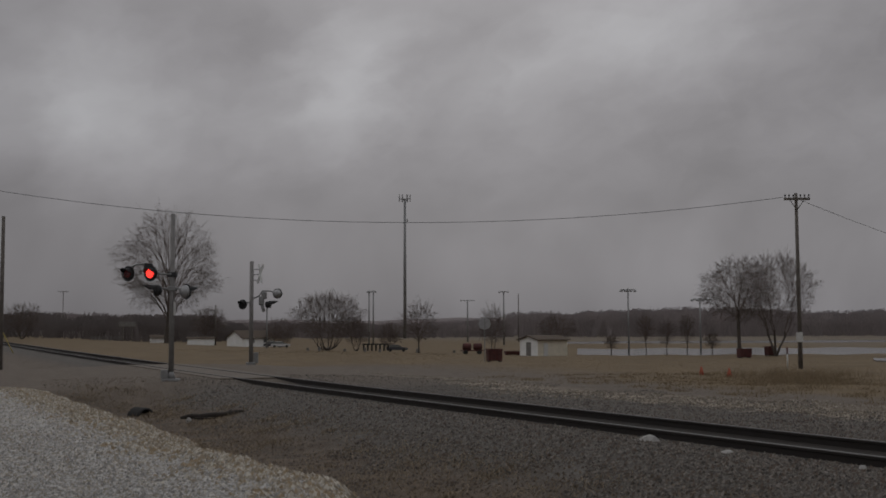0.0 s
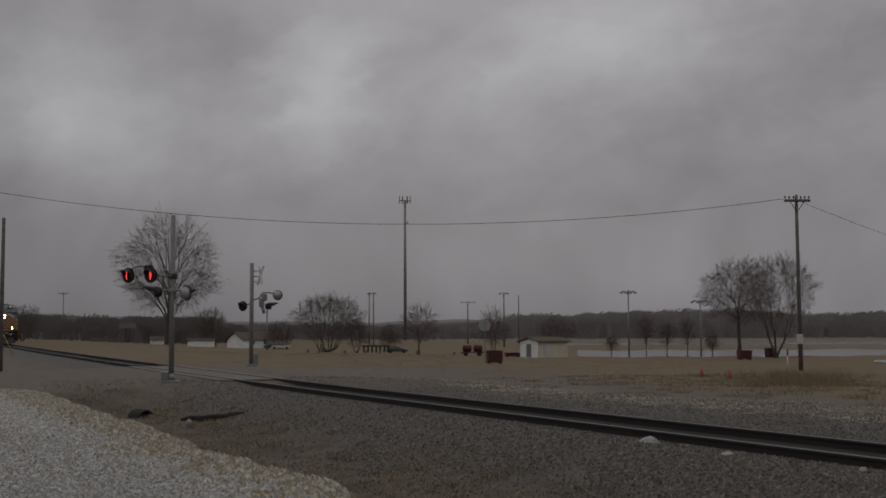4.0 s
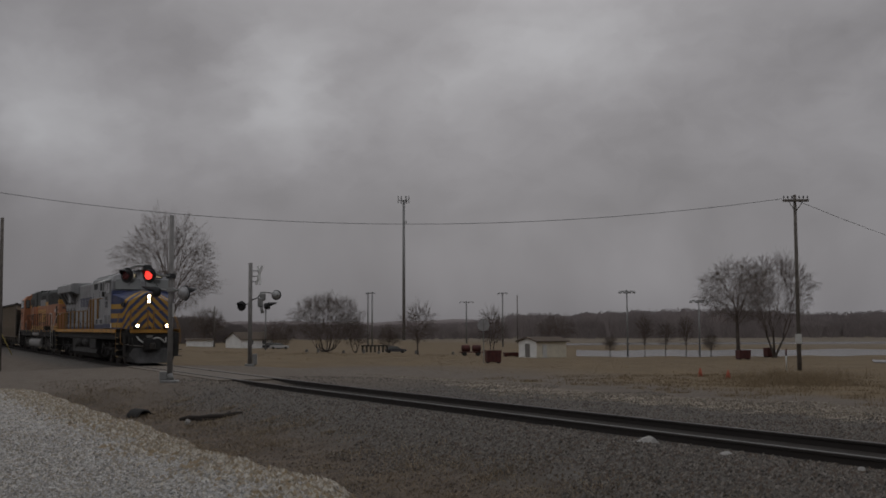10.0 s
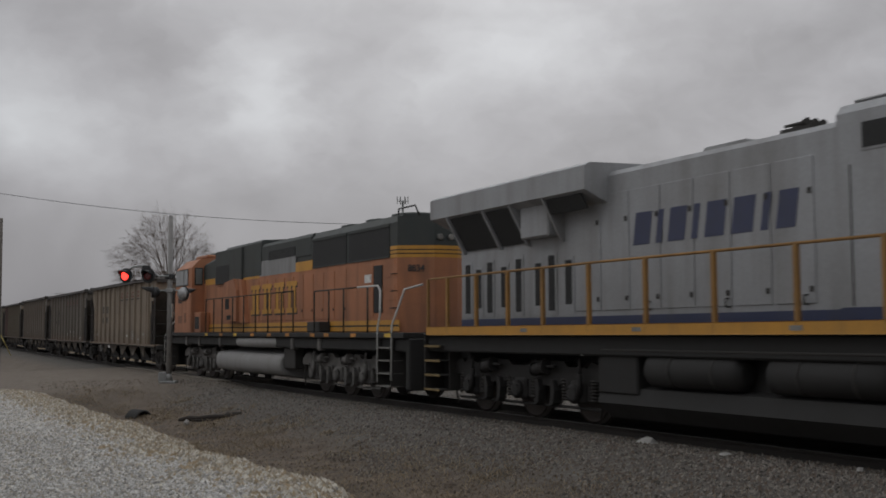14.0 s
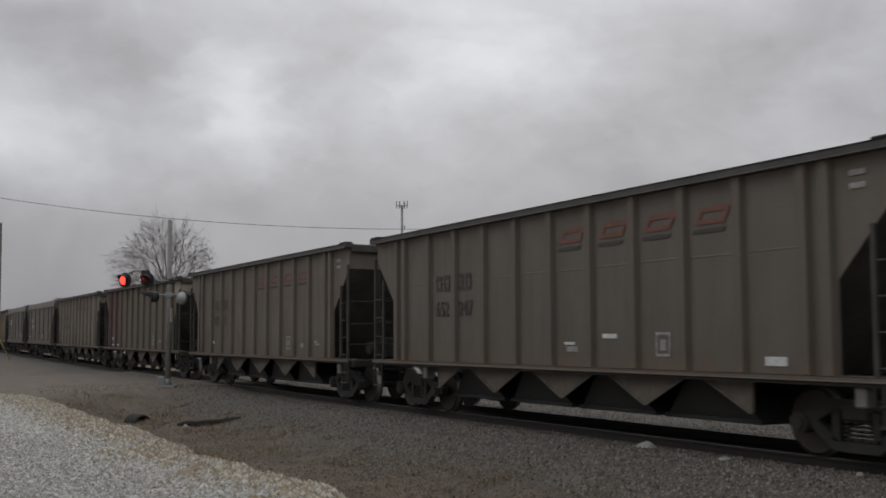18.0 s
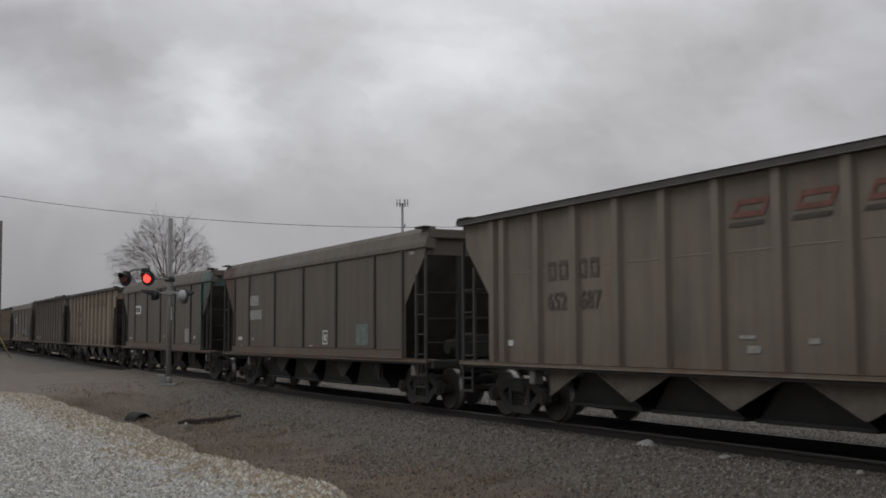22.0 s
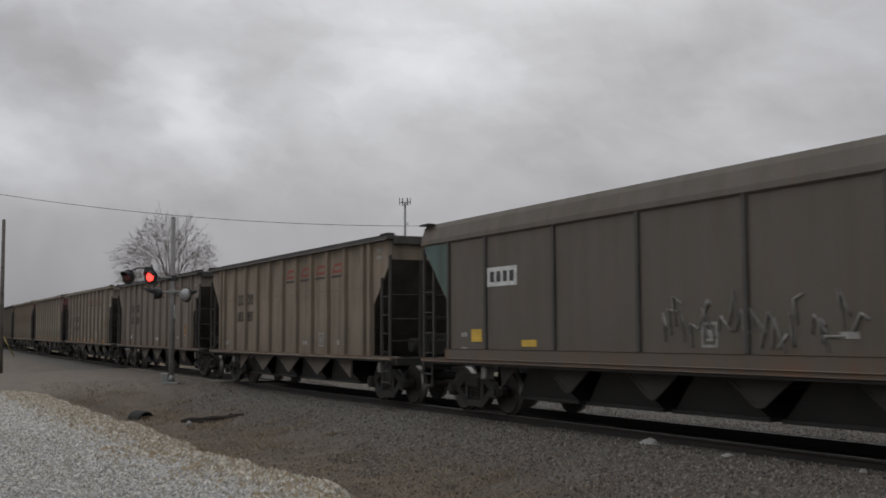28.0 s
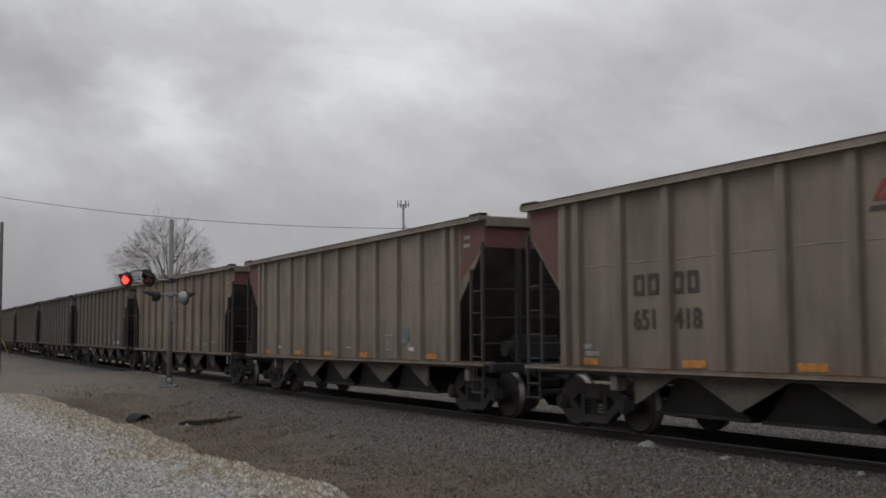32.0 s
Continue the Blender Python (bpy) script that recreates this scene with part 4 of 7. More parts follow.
    for s in (-1, 1):
        part("base_band", Form().box(X(11.3), X(8.3), s * 1.06, s * 1.07, 1.62, 1.88), BLUE, root)
        part("base_band", Form().box(X(8.28), X(5.52), s * 1.46, s * 1.47, 1.62, 1.94), BLUE, root)
    for r0, r1, z0, z1 in ((10.88, 9.8, 3.86, 4.18), (9.0, 8.46, 3.76, 4.18), (8.16, 7.54, 3.76, 4.2), (7.24, 6.81, 4.08, 4.25)):
        w = part("vent_frame", Form().box(X(r0) - 0.03, X(r1) + 0.03, -1.072, -1.06, z0 - 0.03, z1 + 0.03), GREY, root)
        part("vent", Form().box(X(r0), X(r1), -1.078, -1.072, z0, z1), SCREEN, w)
    for r in (11.1, 9.2, 7.8):
        part("panel_seam", Form().box(X(r) - 0.01, X(r) + 0.01, -1.068, -1.06, 1.9, 3.68), BLACK, root)
    for r in (9.2, 8.38, 7.01):
        part("grab_post", Form().box(X(r) - 0.05, X(r) + 0.05, -1.56, -1.47, 1.58 if r > 8 else 2.24, 3.28, 0.012), RAILYELLOW, root)
    part("upper_handrail", Form().pipe([(X(10.2), -1.5, 2.7), (X(9.3), -1.55, 3.28), (X(7.1), -1.55, 3.27), (X(5.5), -1.55, 3.26)], 0.02), RAILYELLOW, root)
    # cab side
    sw = part("side_window_frame", Form().box(X(5.0), X(3.6), -1.522, -1.5, 3.42, 4.08, 0.01), GREY, root)
    for r0, r1 in ((4.88, 4.3), (4.2, 3.72)):
        part("side_window", Form().box(X(r0), X(r1), -1.53, -1.522, 3.48, 4.02), PANE, sw)
    part("sunshade", Form().prism([(-1.5, 4.16), (-1.95, 4.0), (-1.95, 4.025), (-1.5, 4.2)], "x", X(5.35), X(3.55)), WHITE, root, "white folded-out awning")
    part("door_panel", Form().box(X(5.45), X(5.05), -1.51, -1.5, 1.98, 3.9, 0.004), GREY, root)
    part("lower_panel", Form().box(X(5.45), X(3.4), -1.516, -1.5, 1.99, 2.52, 0.006), GREY, root)
    grille(X(5.1), X(4.5), 2.05, 2.42, -1.516, 9, root, GREY)
    grille(X(4.15), X(3.6), 2.05, 2.42, -1.516, 9, root, GREY)
    for r in (6.3, 7.5):
        grille(X(r + 0.25), X(r - 0.15), 2.0, 2.2, -1.46, 4, root)
    part("mirror", Form().box(X(5.3), X(5.2), -1.62, -1.5, 3.35, 3.6, 0.02), BLACK, root)
    words("1422", 0.4, plain("grey_lettering", (0.075, 0.077, 0.09), 0.6), root, pose(X(4.55), -1.518, 2.92, 90), "number", 0.006, 0.8)
    bars(X(4.95), 3.17, (0.14, 0.14, 0.14, 0.14), 0.16, 0.05, plain("grey_marks", (0.085, 0.087, 0.1), 0.6), root, -1.518)
    # engine hood
    part("engine_hood", rounded(1.02, 1.6, 4.28, 0.08, X(16.3), X(11.3)), GREY, root)
    part("radiator_hood", rounded(1.02, 1.6, 3.9, 0.02, X(21.5), X(15.8)), GREY, root)
    for s in (-1, 1):
        part("hood_band", Form().box(X(21.5), X(11.3), s * 1.02, s * 1.03, 1.62, 1.86), BLUE, root)
        wing = Form().prism([(s * 1.0, 3.74), (s * 1.5, 3.96), (s * 1.5, 4.36), (s * 1.38, 4.42), (0, 4.46), (0, 3.74)], "x", X(22.0), X(16.3))
        part("radiator_wing", wing, GREY, root)
        for r0, r1, low in ((21.2, 19.9, 0.0), (19.75, 18.85, 0.0), (17.6, 16.5, 0.62)):
            u, v = 1.04 + 0.4 * low, 3.28 + 0.64 * low
            sc = Form().prism([(s * u, v), (s * (u + 0.02), v - 0.02), (s * 1.44, 3.9), (s * 1.42, 3.92)], "x", X(r0), X(r1))
            part("radiator_screen", sc, SCREEN, root)
    for r in (21.3, 19.82, 18.8, 17.65):
        part("wing_bracket", Form().prism([(-1.02, 3.2), (-1.08, 3.2), (-1.5, 3.95), (-1.02, 3.95)], "x", X(r) - 0.03, X(r) + 0.03), GREY, root)
    part("equipment_box", Form().box(X(18.7), X(17.75), -1.3, -1.02, 3.3, 3.9, 0.03), GREY, root)
    for i, r in enumerate((21.2, 20.75, 20.3, 19.75, 19.2, 18.5, 18.05, 17.5)):
        zt = 2.98 - 0.12 * (i % 2)
        fr = part("door_frame", Form().box(X(r) - 0.17, X(r) + 0.17, -1.035, -1.03, 1.9, zt + 0.06), GREY, root)
        part("door_vent", Form().box(X(r) - 0.1, X(r) + 0.1, -1.042, -1.035, 1.98 + 0.1 * (i % 2), zt), SCREEN, fr)
    for r in (16.9, 16.1, 15.3, 14.5, 13.7, 12.9, 12.1):
        part("hood_door", Form().box(X(r) - 0.36, X(r) + 0.36, -1.036, -1.02, 1.95, 3.9, 0.01), GREY, root)
        for z in (2.1, 3.4):
            part("door_latch", Form().box(X(r) + 0.26, X(r) + 0.32, -1.05, -1.036, z, z + 0.08), BLACK, root)
    for r in (15.2, 13.4, 11.9):
        part("grab_handle", Form().pipe([(X(r), -1.03, 1.94), (X(r), -1.1, 1.94), (X(r), -1.1, 2.06), (X(r), -1.03, 2.06)], 0.015), BLACK, root)
    part("exhaust_cover", Form().loft([[(X(14.5), -0.6, 4.24), (X(13.4), -0.6, 4.24), (X(13.4), 0.6, 4.24), (X(14.5), 0.6, 4.24)],
                                       [(X(14.4), -0.55, 4.43), (X(13.5), -0.55, 4.43), (X(13.5), 0.55, 4.43), (X(14.4), 0.55, 4.43)]]), ROOFGREY, root)
    horn = Form()
    for y in (-0.75, -0.6, -0.45):
        horn.lathe([(X(12.5), 0.022), (X(12.2), 0.026), (X(12.08), 0.065)], "x", 12, (0, y, 4.42))
    part("horn", horn.box(X(12.55), X(12.0), -0.8, -0.4, 4.3, 4.37), BLACK, root)
    # brand word as plain slabs
    bars(X(15.62), 2.98, (0.42, 0.14, 0.4, 0.14, 0.42, 0.44, 0.14, 0.36), 0.52, 0.155, NAVY, root, -1.037, 0.09, solid=True)
    # lower handrail
    for r in (21.2, 20.0, 18.8, 17.6, 16.2, 14.7, 13.16, 11.6, 10.2):
        part("handrail_post", Form().box(X(r) - 0.04, X(r) + 0.04, -1.55, -1.48, 1.56, 2.7, 0.01), RAILYELLOW, root)
        part("handrail_post", Form().box(X(r) - 0.04, X(r) + 0.04, 1.48, 1.55, 1.56, 2.7, 0.01), RAILYELLOW, root)
    for s in (-1, 1):
        part("handrail", Form().pipe([(X(22.1), s * 1.45, 2.72), (X(16), s * 1.52, 2.72), (X(10.2), s * 1.52, 2.7)], 0.022), RAILYELLOW, root)
    for y in (-1.42, -0.95, 0.95, 1.42):
        part("rear_rail_post", Form().box(X(22.3), X(22.24), y - 0.03, y + 0.03, 1.56, 2.72, 0.01), RAILYELLOW, root)
    # tanks
    part("fuel_tank", Form().prism([(-1.0, 1.2), (-1.05, 0.75), (-1.3, 0.7), (-1.36, 0.45), (-1.1, 0.2), (1.1, 0.2), (1.36, 0.62), (1.36, 1.0), (1.2, 1.2)], "x", X(16.2), X(8.1)), DARKTANK, root)
    for r0, r1 in ((14.95, 12.85), (12.35, 10.3)):
        part("air_tank", Form().lathe([(X(r0), 0.12), (X(r0) + 0.1, 0.26), (X(r1) - 0.1, 0.26), (X(r1), 0.12)], "x", 20, (0, -1.2, 1.0)), DARKTANK, root)
        for q in (0.3, 0.75):
            part("tank_strap", Form().lathe([(X(r0 + (r1 - r0) * q), 0.27), (X(r0 + (r1 - r0) * q) + 0.05, 0.27)], "x", 20, (0, -1.2, 1.0)), BLACK, root)
    part("battery_box", Form().box(X(16.2), X(15.15), -1.36, -0.95, 0.6, 1.24, 0.03), DARKTANK, root)
    part("equipment_locker", Form().box(X(10.2), X(8.3), -1.38, -0.95, 0.66, 1.24, 0.03), DARKTANK, root)
    for r in (16.6, 10.0, 8.0):
        part("sand_pipe_valve", Form().rod((X(r), -1.35, 1.2), (X(r), -1.35, 1.5), 0.06, n=10), WHITE if r > 16 else BARE, root)
    part("pipe_run", Form().rod((X(16.0), -1.4, 1.3), (X(3.0), -1.4, 1.3), 0.03, n=6), BLACK, root)
    loco_truck(root, X(5.1), DARKTRUCK)
    loco_truck(root, X(19.0), DARKTRUCK)
    return root


def orange_loco():
    root = thing("locomotive", "weathered orange diesel locomotive with dark green roof and yellow stripes", "locomotive")
    X = lambda r: 34.55 - r
    part("underframe", Form().box(X(45.2), X(23.4), -1.4, 1.4, 1.2, 1.5, 0.03).box(X(45.6), X(23.2), -0.4, 0.4, 0.7, 1.25, 0.03), SOOT, root)
    part("walkway", Form().box(X(45.3), X(23.35), -1.5, 1.5, 1.5, 1.63, 0.015), DARKTANK, root)
    for r in (24.2, 26.2, 28.0, 29.0, 31.0, 32.6, 34.2, 36.0, 37.6, 39.4):
        part("reflector", Form().box(X(r) - 0.16, X(r) + 0.16, -1.506, -1.5, 1.52, 1.61), ORANGEMARK if int(r) % 3 else YELLOWMARK, root)
    # hood
    part("hood", Form().box(X(41.5), X(24.6), -1.05, 1.05, 1.63, 3.42, 0.03), ORANGE, root)
    part("upper_hood", rounded(1.02, 3.42, 4.12, 0.16, X(41.5), X(24.7)), GREEN, root)
    for s in (-1, 1):
        part("sill_stripe", Form().box(X(44.6), X(24.5), s * 1.05, s * 1.062, 1.66, 1.92), YELLOW, root)
        part("sill_line", Form().box(X(44.6), X(24.5), s * 1.062, s * 1.066, 1.77, 1.81), BLACK, root)
        part("roof_stripe", Form().box(X(31.57), X(30.2), s * 1.05, s * 1.058, 3.37, 3.64), YELLOW, root)
        part("roof_stripe", Form().box(X(36.9), X(34.9), s * 1.05, s * 1.058, 3.34, 3.58), YELLOW, root)
        part("roof_stripe", Form().box(X(41.2), X(39.7), s * 1.05, s * 1.058, 3.34, 3.55), YELLOW, root)
    part("end_stripe", Form().box(X(25.0), X(24.62), -1.06, 1.06, 3.38, 3.66, 0.004), YELLOW, root)
    part("end_stripe_line", Form().box(X(25.0), X(24.62), -1.064, 1.064, 3.46, 3.485).box(X(25.0), X(24.62), -1.064, 1.064, 3.55, 3.575), BLACK, root)
    # radiators, flush with the hood
    for s in (-1, 1):
        part("radiator", Form().prism([(0, 3.42), (s * 1.045, 3.42), (s * 1.045, 4.22), (s * 0.9, 4.4), (0, 4.44)], "x", X(30.3), X(24.62)), GREEN, root)
        for r0, r1 in ((30.15, 27.72), (27.58, 25.05)):
            fr = part("radiator_screen", Form().box(X(r0), X(r1), min(s * 1.045, s * 1.06), max(s * 1.045, s * 1.06), 3.44, 4.14, 0.006), SCREEN, root)
            part("screen_frame", Form().box(X(r0), X(r1), min(s * 1.05, s * 1.075), max(s * 1.05, s * 1.075), 4.14, 4.2).box(X(r0), X(r1), min(s * 1.05, s * 1.075), max(s * 1.05, s * 1.075), 3.4, 3.44), GREEN, fr)
    # the hood's rear end comes to a blunt point
    wedge = lambda z0, z1, o: Form().prism([(X(24.62), -1.05 - o), (X(24.18) + o, -0.3), (X(24.18) + o, 0.3), (X(24.62), 1.05 + o)], "z", z0, z1)
    part("hood_end", wedge(1.63, 3.4, 0), ORANGE, root)
    part("end_cowl", wedge(3.4, 4.36, 0), GREEN, root)
    part("end_band", wedge(3.38, 3.66, 0.006), YELLOW, root)
    part("end_band_line", wedge(3.46, 3.485, 0.01), BLACK, root)
    part("end_band_line", wedge(3.55, 3.575, 0.01), BLACK, root)
    part("roof_grab_rail", Form().pipe([(X(25.3), -0.7, 4.4), (X(25.3), -0.7, 4.6), (X(24.4), -0.7, 4.6), (X(24.35), -0.6, 4.36)], 0.02), BLACK, root)
    for y in (-0.16, 0.12):
        part("end_headlight", Form().lathe([(X(24.2), 0.075), (X(24.13), 0.075), (X(24.11), 0.055)], "x", 14, (0, y, 3.86)), BARE, root)
    # grey patched dynamic brake section and fans
    part("grey_panel", Form().box(X(34.9), X(31.57), -1.056, -1.03, 3.38, 3.86), ROOFGREY, root, "bare grey patch under the roof")
    for r0, r1 in ((34.0, 31.6),):
        part("brake_vent", Form().box(X(r0), X(r1), -1.062, -1.056, 3.84, 4.12), SCREEN, root)
    part("brake_housing", rounded(1.05, 3.8, 4.4, 0.1, X(34.7), X(30.3)), GREEN, root)
    part("filter_housing", rounded(1.06, 3.42, 4.54, 0.08, X(38.6), X(34.72)), GREEN, root)
    slope = [(-1.05, 0.0), (-1.05, 0.62), (-0.98, 0.7), (0, 0.76), (0.98, 0.7), (1.05, 0.62), (1.05, 0.0)]
    part("sloped_hood", Form().loft([[(X(41.5), y, 3.42 + z) for y, z in slope], [(X(38.6), y, 3.42 + z * 1.42) for y, z in slope]]), GREEN, root)
    for r in (33.5, 31.8, 29.1, 27.4, 25.8):
        z = 4.4 if r > 30 else 4.43
        part("roof_fan", Form().lathe([(z, 0.6), (z + 0.1, 0.6), (z + 0.12, 0.5)], "z", 24, (X(r), 0, 0)), GREEN, root)
    part("stack", Form().box(X(37.6), X(36.6), -0.3, 0.3, 4.5, 4.62, 0.03), BLACK, root)
    # filter opening
    part("filter_hatch", Form().box(X(39.7), X(36.6), -1.13, -1.0, 3.3, 4.46, 0.03), GREEN, root)
    part("filter_opening", Form().box(X(39.55), X(38.0), -1.14, -1.13, 3.31, 3.93), SCREEN, root)
    part("blower_housing", Form().prism([(X(38.0), 2.0), (X(36.6), 2.0), (X(36.6), 3.0), (X(36.9), 3.4), (X(38.0), 3.3)], "y", -1.3, -1.04), ORANGE, root)
    part("blower_duct", Form().prism([(X(37.0), 1.95), (X(35.9), 1.95), (X(36.4), 3.35), (X(36.9), 3.4)], "y", -1.2, -1.05), ORANGE, root)
    for r, z0, z1 in ((37.6, 2.4, 2.75), (37.4, 2.05, 2.2)):
        part("duct_hole", Form().box(X(r) - 0.22, X(r) + 0.22, -1.31, -1.3, z0, z1), SCREEN, root)
    # doors along the hood
    for r in (35.3, 34.5, 33.7, 32.9, 32.1, 31.3, 30.5, 29.7, 28.9, 28.1):
        part("hood_door", Form().box(X(r) - 0.37, X(r) + 0.37, -1.064, -1.05, 1.98, 3.26, 0.008), ORANGE, root)
        part("door_latch", Form().box(X(r) + 0.28, X(r) + 0.33, -1.075, -1.064, 2.2, 2.28), BLACK, root)
    part("tall_vent", Form().box(X(25.95), X(25.45), -1.075, -1.05, 2.1, 3.25, 0.01), SCREEN, root)
    part("access_door", Form().box(X(26.6), X(26.0), -1.07, -1.05, 2.0, 3.3, 0.01), ORANGE, root)
    part("paper_label", Form().box(X(26.5), X(26.1), -1.075, -1.07, 2.85, 3.05), WHITE, root)
    for i in range(5):
        part("end_louvre", Form().box(X(25.3), X(24.75), -1.06, -1.05, 2.1 + 0.28 * i, 2.2 + 0.28 * i), ORANGE, root)
    for z in (2.2, 2.6, 3.0):
        part("grab_iron", Form().pipe([(X(24.85), -1.05, z), (X(24.85), -1.13, z), (X(24.65), -1.13, z), (X(24.65), -1.05, z)], 0.012), BLACK, root)
    part("step_box", Form().box(X(29.7), X(28.8), -1.4, -1.07, 1.64, 1.92, 0.02), BLACK, root)
    # cab
    ring = [(-1.5, 1.63), (-1.5, 4.0), (-1.2, 4.32), (0, 4.48), (1.2, 4.32), (1.5, 4.0), (1.5, 1.63)]
    part("cab", Form().loft([[(X(41.45), y, z) for y, z in ring], [(X(43.4), y, z) for y, z in ring],
                             [(X(43.95 - max(0, z - 3.3) * 0.3), y, z - (0.05 if z > 4.1 else 0)) for y, z in ring]]), ORANGE, root)
    part("cab_roof_panel", Form().box(X(43.2), X(41.55), -0.9, 0.9, 4.38, 4.5, 0.03), ORANGE, root)
    part("roof_unit", Form().box(X(42.6), X(41.4), -0.5, 0.5, 4.48, 4.6, 0.04), GREEN, root)
    part("side_window_frame", Form().box(X(43.75), X(41.95), -1.512, -1.5, 3.36, 3.98, 0.006), BLACK, root)
    for r0, r1 in ((43.7, 43.15), (43.1, 42.6), (42.5, 42.0)):
        part("side_window", Form().box(X(r0), X(r1), -1.518, -1.512, 3.4, 3.94), PANE, root)
    part("rear_window_frame", Form().box(X(41.45), X(41.43), -1.4, -1.1, 3.36, 4.0, 0.006), BLACK, root)
    part("rear_window", Form().box(X(41.43), X(41.42), -1.36, -1.14, 3.4, 3.96), PANE, root)
    part("cab_step", Form().box(X(41.45), X(40.6), -1.4, -1.05, 1.63, 2.35, 0.02), ORANGE, root)
    part("cab_louvre", Form().box(X(43.4), X(42.8), -1.508, -1.5, 1.98, 2.25).box(X(42.5), X(42.2), -1.508, -1.5, 1.98, 2.35), BROWNP, root)
    part("battery_niche", Form().box(X(41.3), X(40.75), -1.41, -1.4, 1.75, 2.2), SCREEN, root)
    part("door_side", Form().box(X(41.9), X(41.5), -1.52, -1.5, 1.7, 3.2, 0.01), ORANGE, root)
    nose = Form().loft([[(X(43.9), y, z) for y, z in ((-1.5, 1.63), (-1.5, 3.1), (-0.9, 3.3), (0.9, 3.3), (1.5, 3.1), (1.5, 1.63))],
                        [(X(44.6), y, z) for y, z in ((-1.3, 1.63), (-1.3, 2.95), (-0.8, 3.15), (0.8, 3.15), (1.3, 2.95), (1.3, 1.63))],
                        [(X(44.95), y, z) for y, z in ((-0.95, 1.63), (-0.95, 2.7), (-0.6, 2.9), (0.6, 2.9), (0.95, 2.7), (0.95, 1.63))]])
    part("nose", nose, ORANGE, root)
    words("8834", 0.5, DARKMARK, root, pose(X(43.05), -1.505, 2.88, 90), "number", 0.008, 0.75)
    words("8834", 0.22, DARKMARK, root, pose(X(24.38), -0.68, 3.12, 90, 0, 60), "number", 0.004, 0.9)
    # brand word as plain slabs: four yellow blocks with dark shadow
    for r in (35.7, 34.55, 33.4, 32.3):
        x = X(r)
        for off, mt, y in ((0.05, DARKMARK, -1.068), (0.0, YELLOW, -1.073)):
            f = Form()
            f.box(x + off, x + 0.9 + off, y - 0.004, y, 2.2 - off, 2.34 - off).box(x + off, x + 0.9 + off, y - 0.004, y, 2.98 - off, 3.12 - off)
            f.box(x + 0.16 + off, x + 0.4 + off, y - 0.004, y, 2.34 - off, 2.98 - off)
            f.box(x + 0.56 + off, x + 0.78 + off, y - 0.004, y, 2.34 - off, 2.98 - off)
            part("brand_shape", f, mt, root)
    # rails
    for r in (25.4, 26.9, 27.9, 28.95):
        part("handrail_post", Form().rod((X(r), -1.47, 1.6), (X(r), -1.47, 2.72), 0.022, n=6), BLACK, root)
    for r in (30.6, 31.6, 32.8, 34.0, 35.2, 36.4, 37.6, 38.6, 39.6):
        part("handrail_post", Form().rod((X(r), -1.47, 1.6), (X(r), -1.47, 2.78), 0.022, n=6), BLACK, root)
    part("handrail", Form().rod((X(28.95), -1.47, 2.72), (X(25.8), -1.47, 2.72), 0.018, n=6), BLACK, root)
    part("handrail", Form().rod((X(39.6), -1.47, 2.78), (X(30.6), -1.47, 2.78), 0.018, n=6), BLACK, root)
    for s in (-1, 1):
        part("end_handrail", Form().pipe([(X(26.0), s * 1.47, 2.72), (X(24.8), s * 1.47, 2.72), (X(24.65), s * 1.48, 2.6), (X(24.65), s * 1.48, 2.05), (X(24.75), s * 1.5, 1.75), (X(24.75), s * 1.5, 0.5)], 0.024), CHROME, root)
        part("end_handrail", Form().pipe([(X(23.4), s * 1.0, 2.7), (X(23.7), s * 1.3, 2.6), (X(24.0), s * 1.48, 1.8), (X(24.0), s * 1.5, 0.55)], 0.024), CHROME, root)
        part("end_handrail", Form().pipe([(X(44.3), s * 1.45, 2.4), (X(44.75), s * 1.48, 1.9), (X(44.85), s * 1.5, 1.6), (X(44.85), s * 1.5, 0.5)], 0.024), CHROME, root)
        part("end_handrail", Form().pipe([(X(44.9), s * 1.0, 2.4), (X(45.3), s * 1.3, 1.9), (X(45.5), s * 1.48, 1.5), (X(45.5), s * 1.5, 0.5)], 0.024), CHROME, root)
        for r0, r1 in ((24.0, 24.75), (44.85, 45.45)):
            st = part("stair_side", Form().box(X(r1), X(r1) + 0.03, s * 1.1, s * 1.5, 0.4, 1.5), BLACK, root)
            part("stair_side", Form().box(X(r0) - 0.03, X(r0), s * 1.1, s * 1.5, 0.4, 1.5), BLACK, root)
            for i in range(4):
                part("tread", Form().box(X(r1), X(r0), s * 1.2, s * 1.54, 0.4 + i * 0.29, 0.43 + i * 0.29, 0.008), BARE, st)
    for x0 in (X(23.35), X(45.45)):
        part("pilot_plate", Form().box(x0 - 0.1, x0 + 0.1, -1.4, 1.4, 0.35, 1.5, 0.03), SOOT, root)
    part("coupler", coupler(), FRAME, root, at=pose(X(23.3), 0, 0))
    part("coupler", coupler(), FRAME, root, at=pose(X(45.8), 0, 0, 0, 0, 180))
    # tanks
    oval = [(1.3 * math.sin(a) if abs(math.sin(a)) < 0.6 else math.copysign(min(1.42, 0.78 + abs(math.sin(a)) * 0.66), math.sin(a)), 0.7 - 0.47 * math.cos(a)) for a in [i * math.pi / 10 for i in range(20)]]
    part("fuel_tank", Form().loft([[(X(38.55), y * 0.97, z) for y, z in oval], [(X(38.4), y, z) for y, z in oval], [(X(32.0), y, z) for y, z in oval], [(X(31.85), y * 0.97, z) for y, z in oval]], smooth=True), TANKGREY, root)
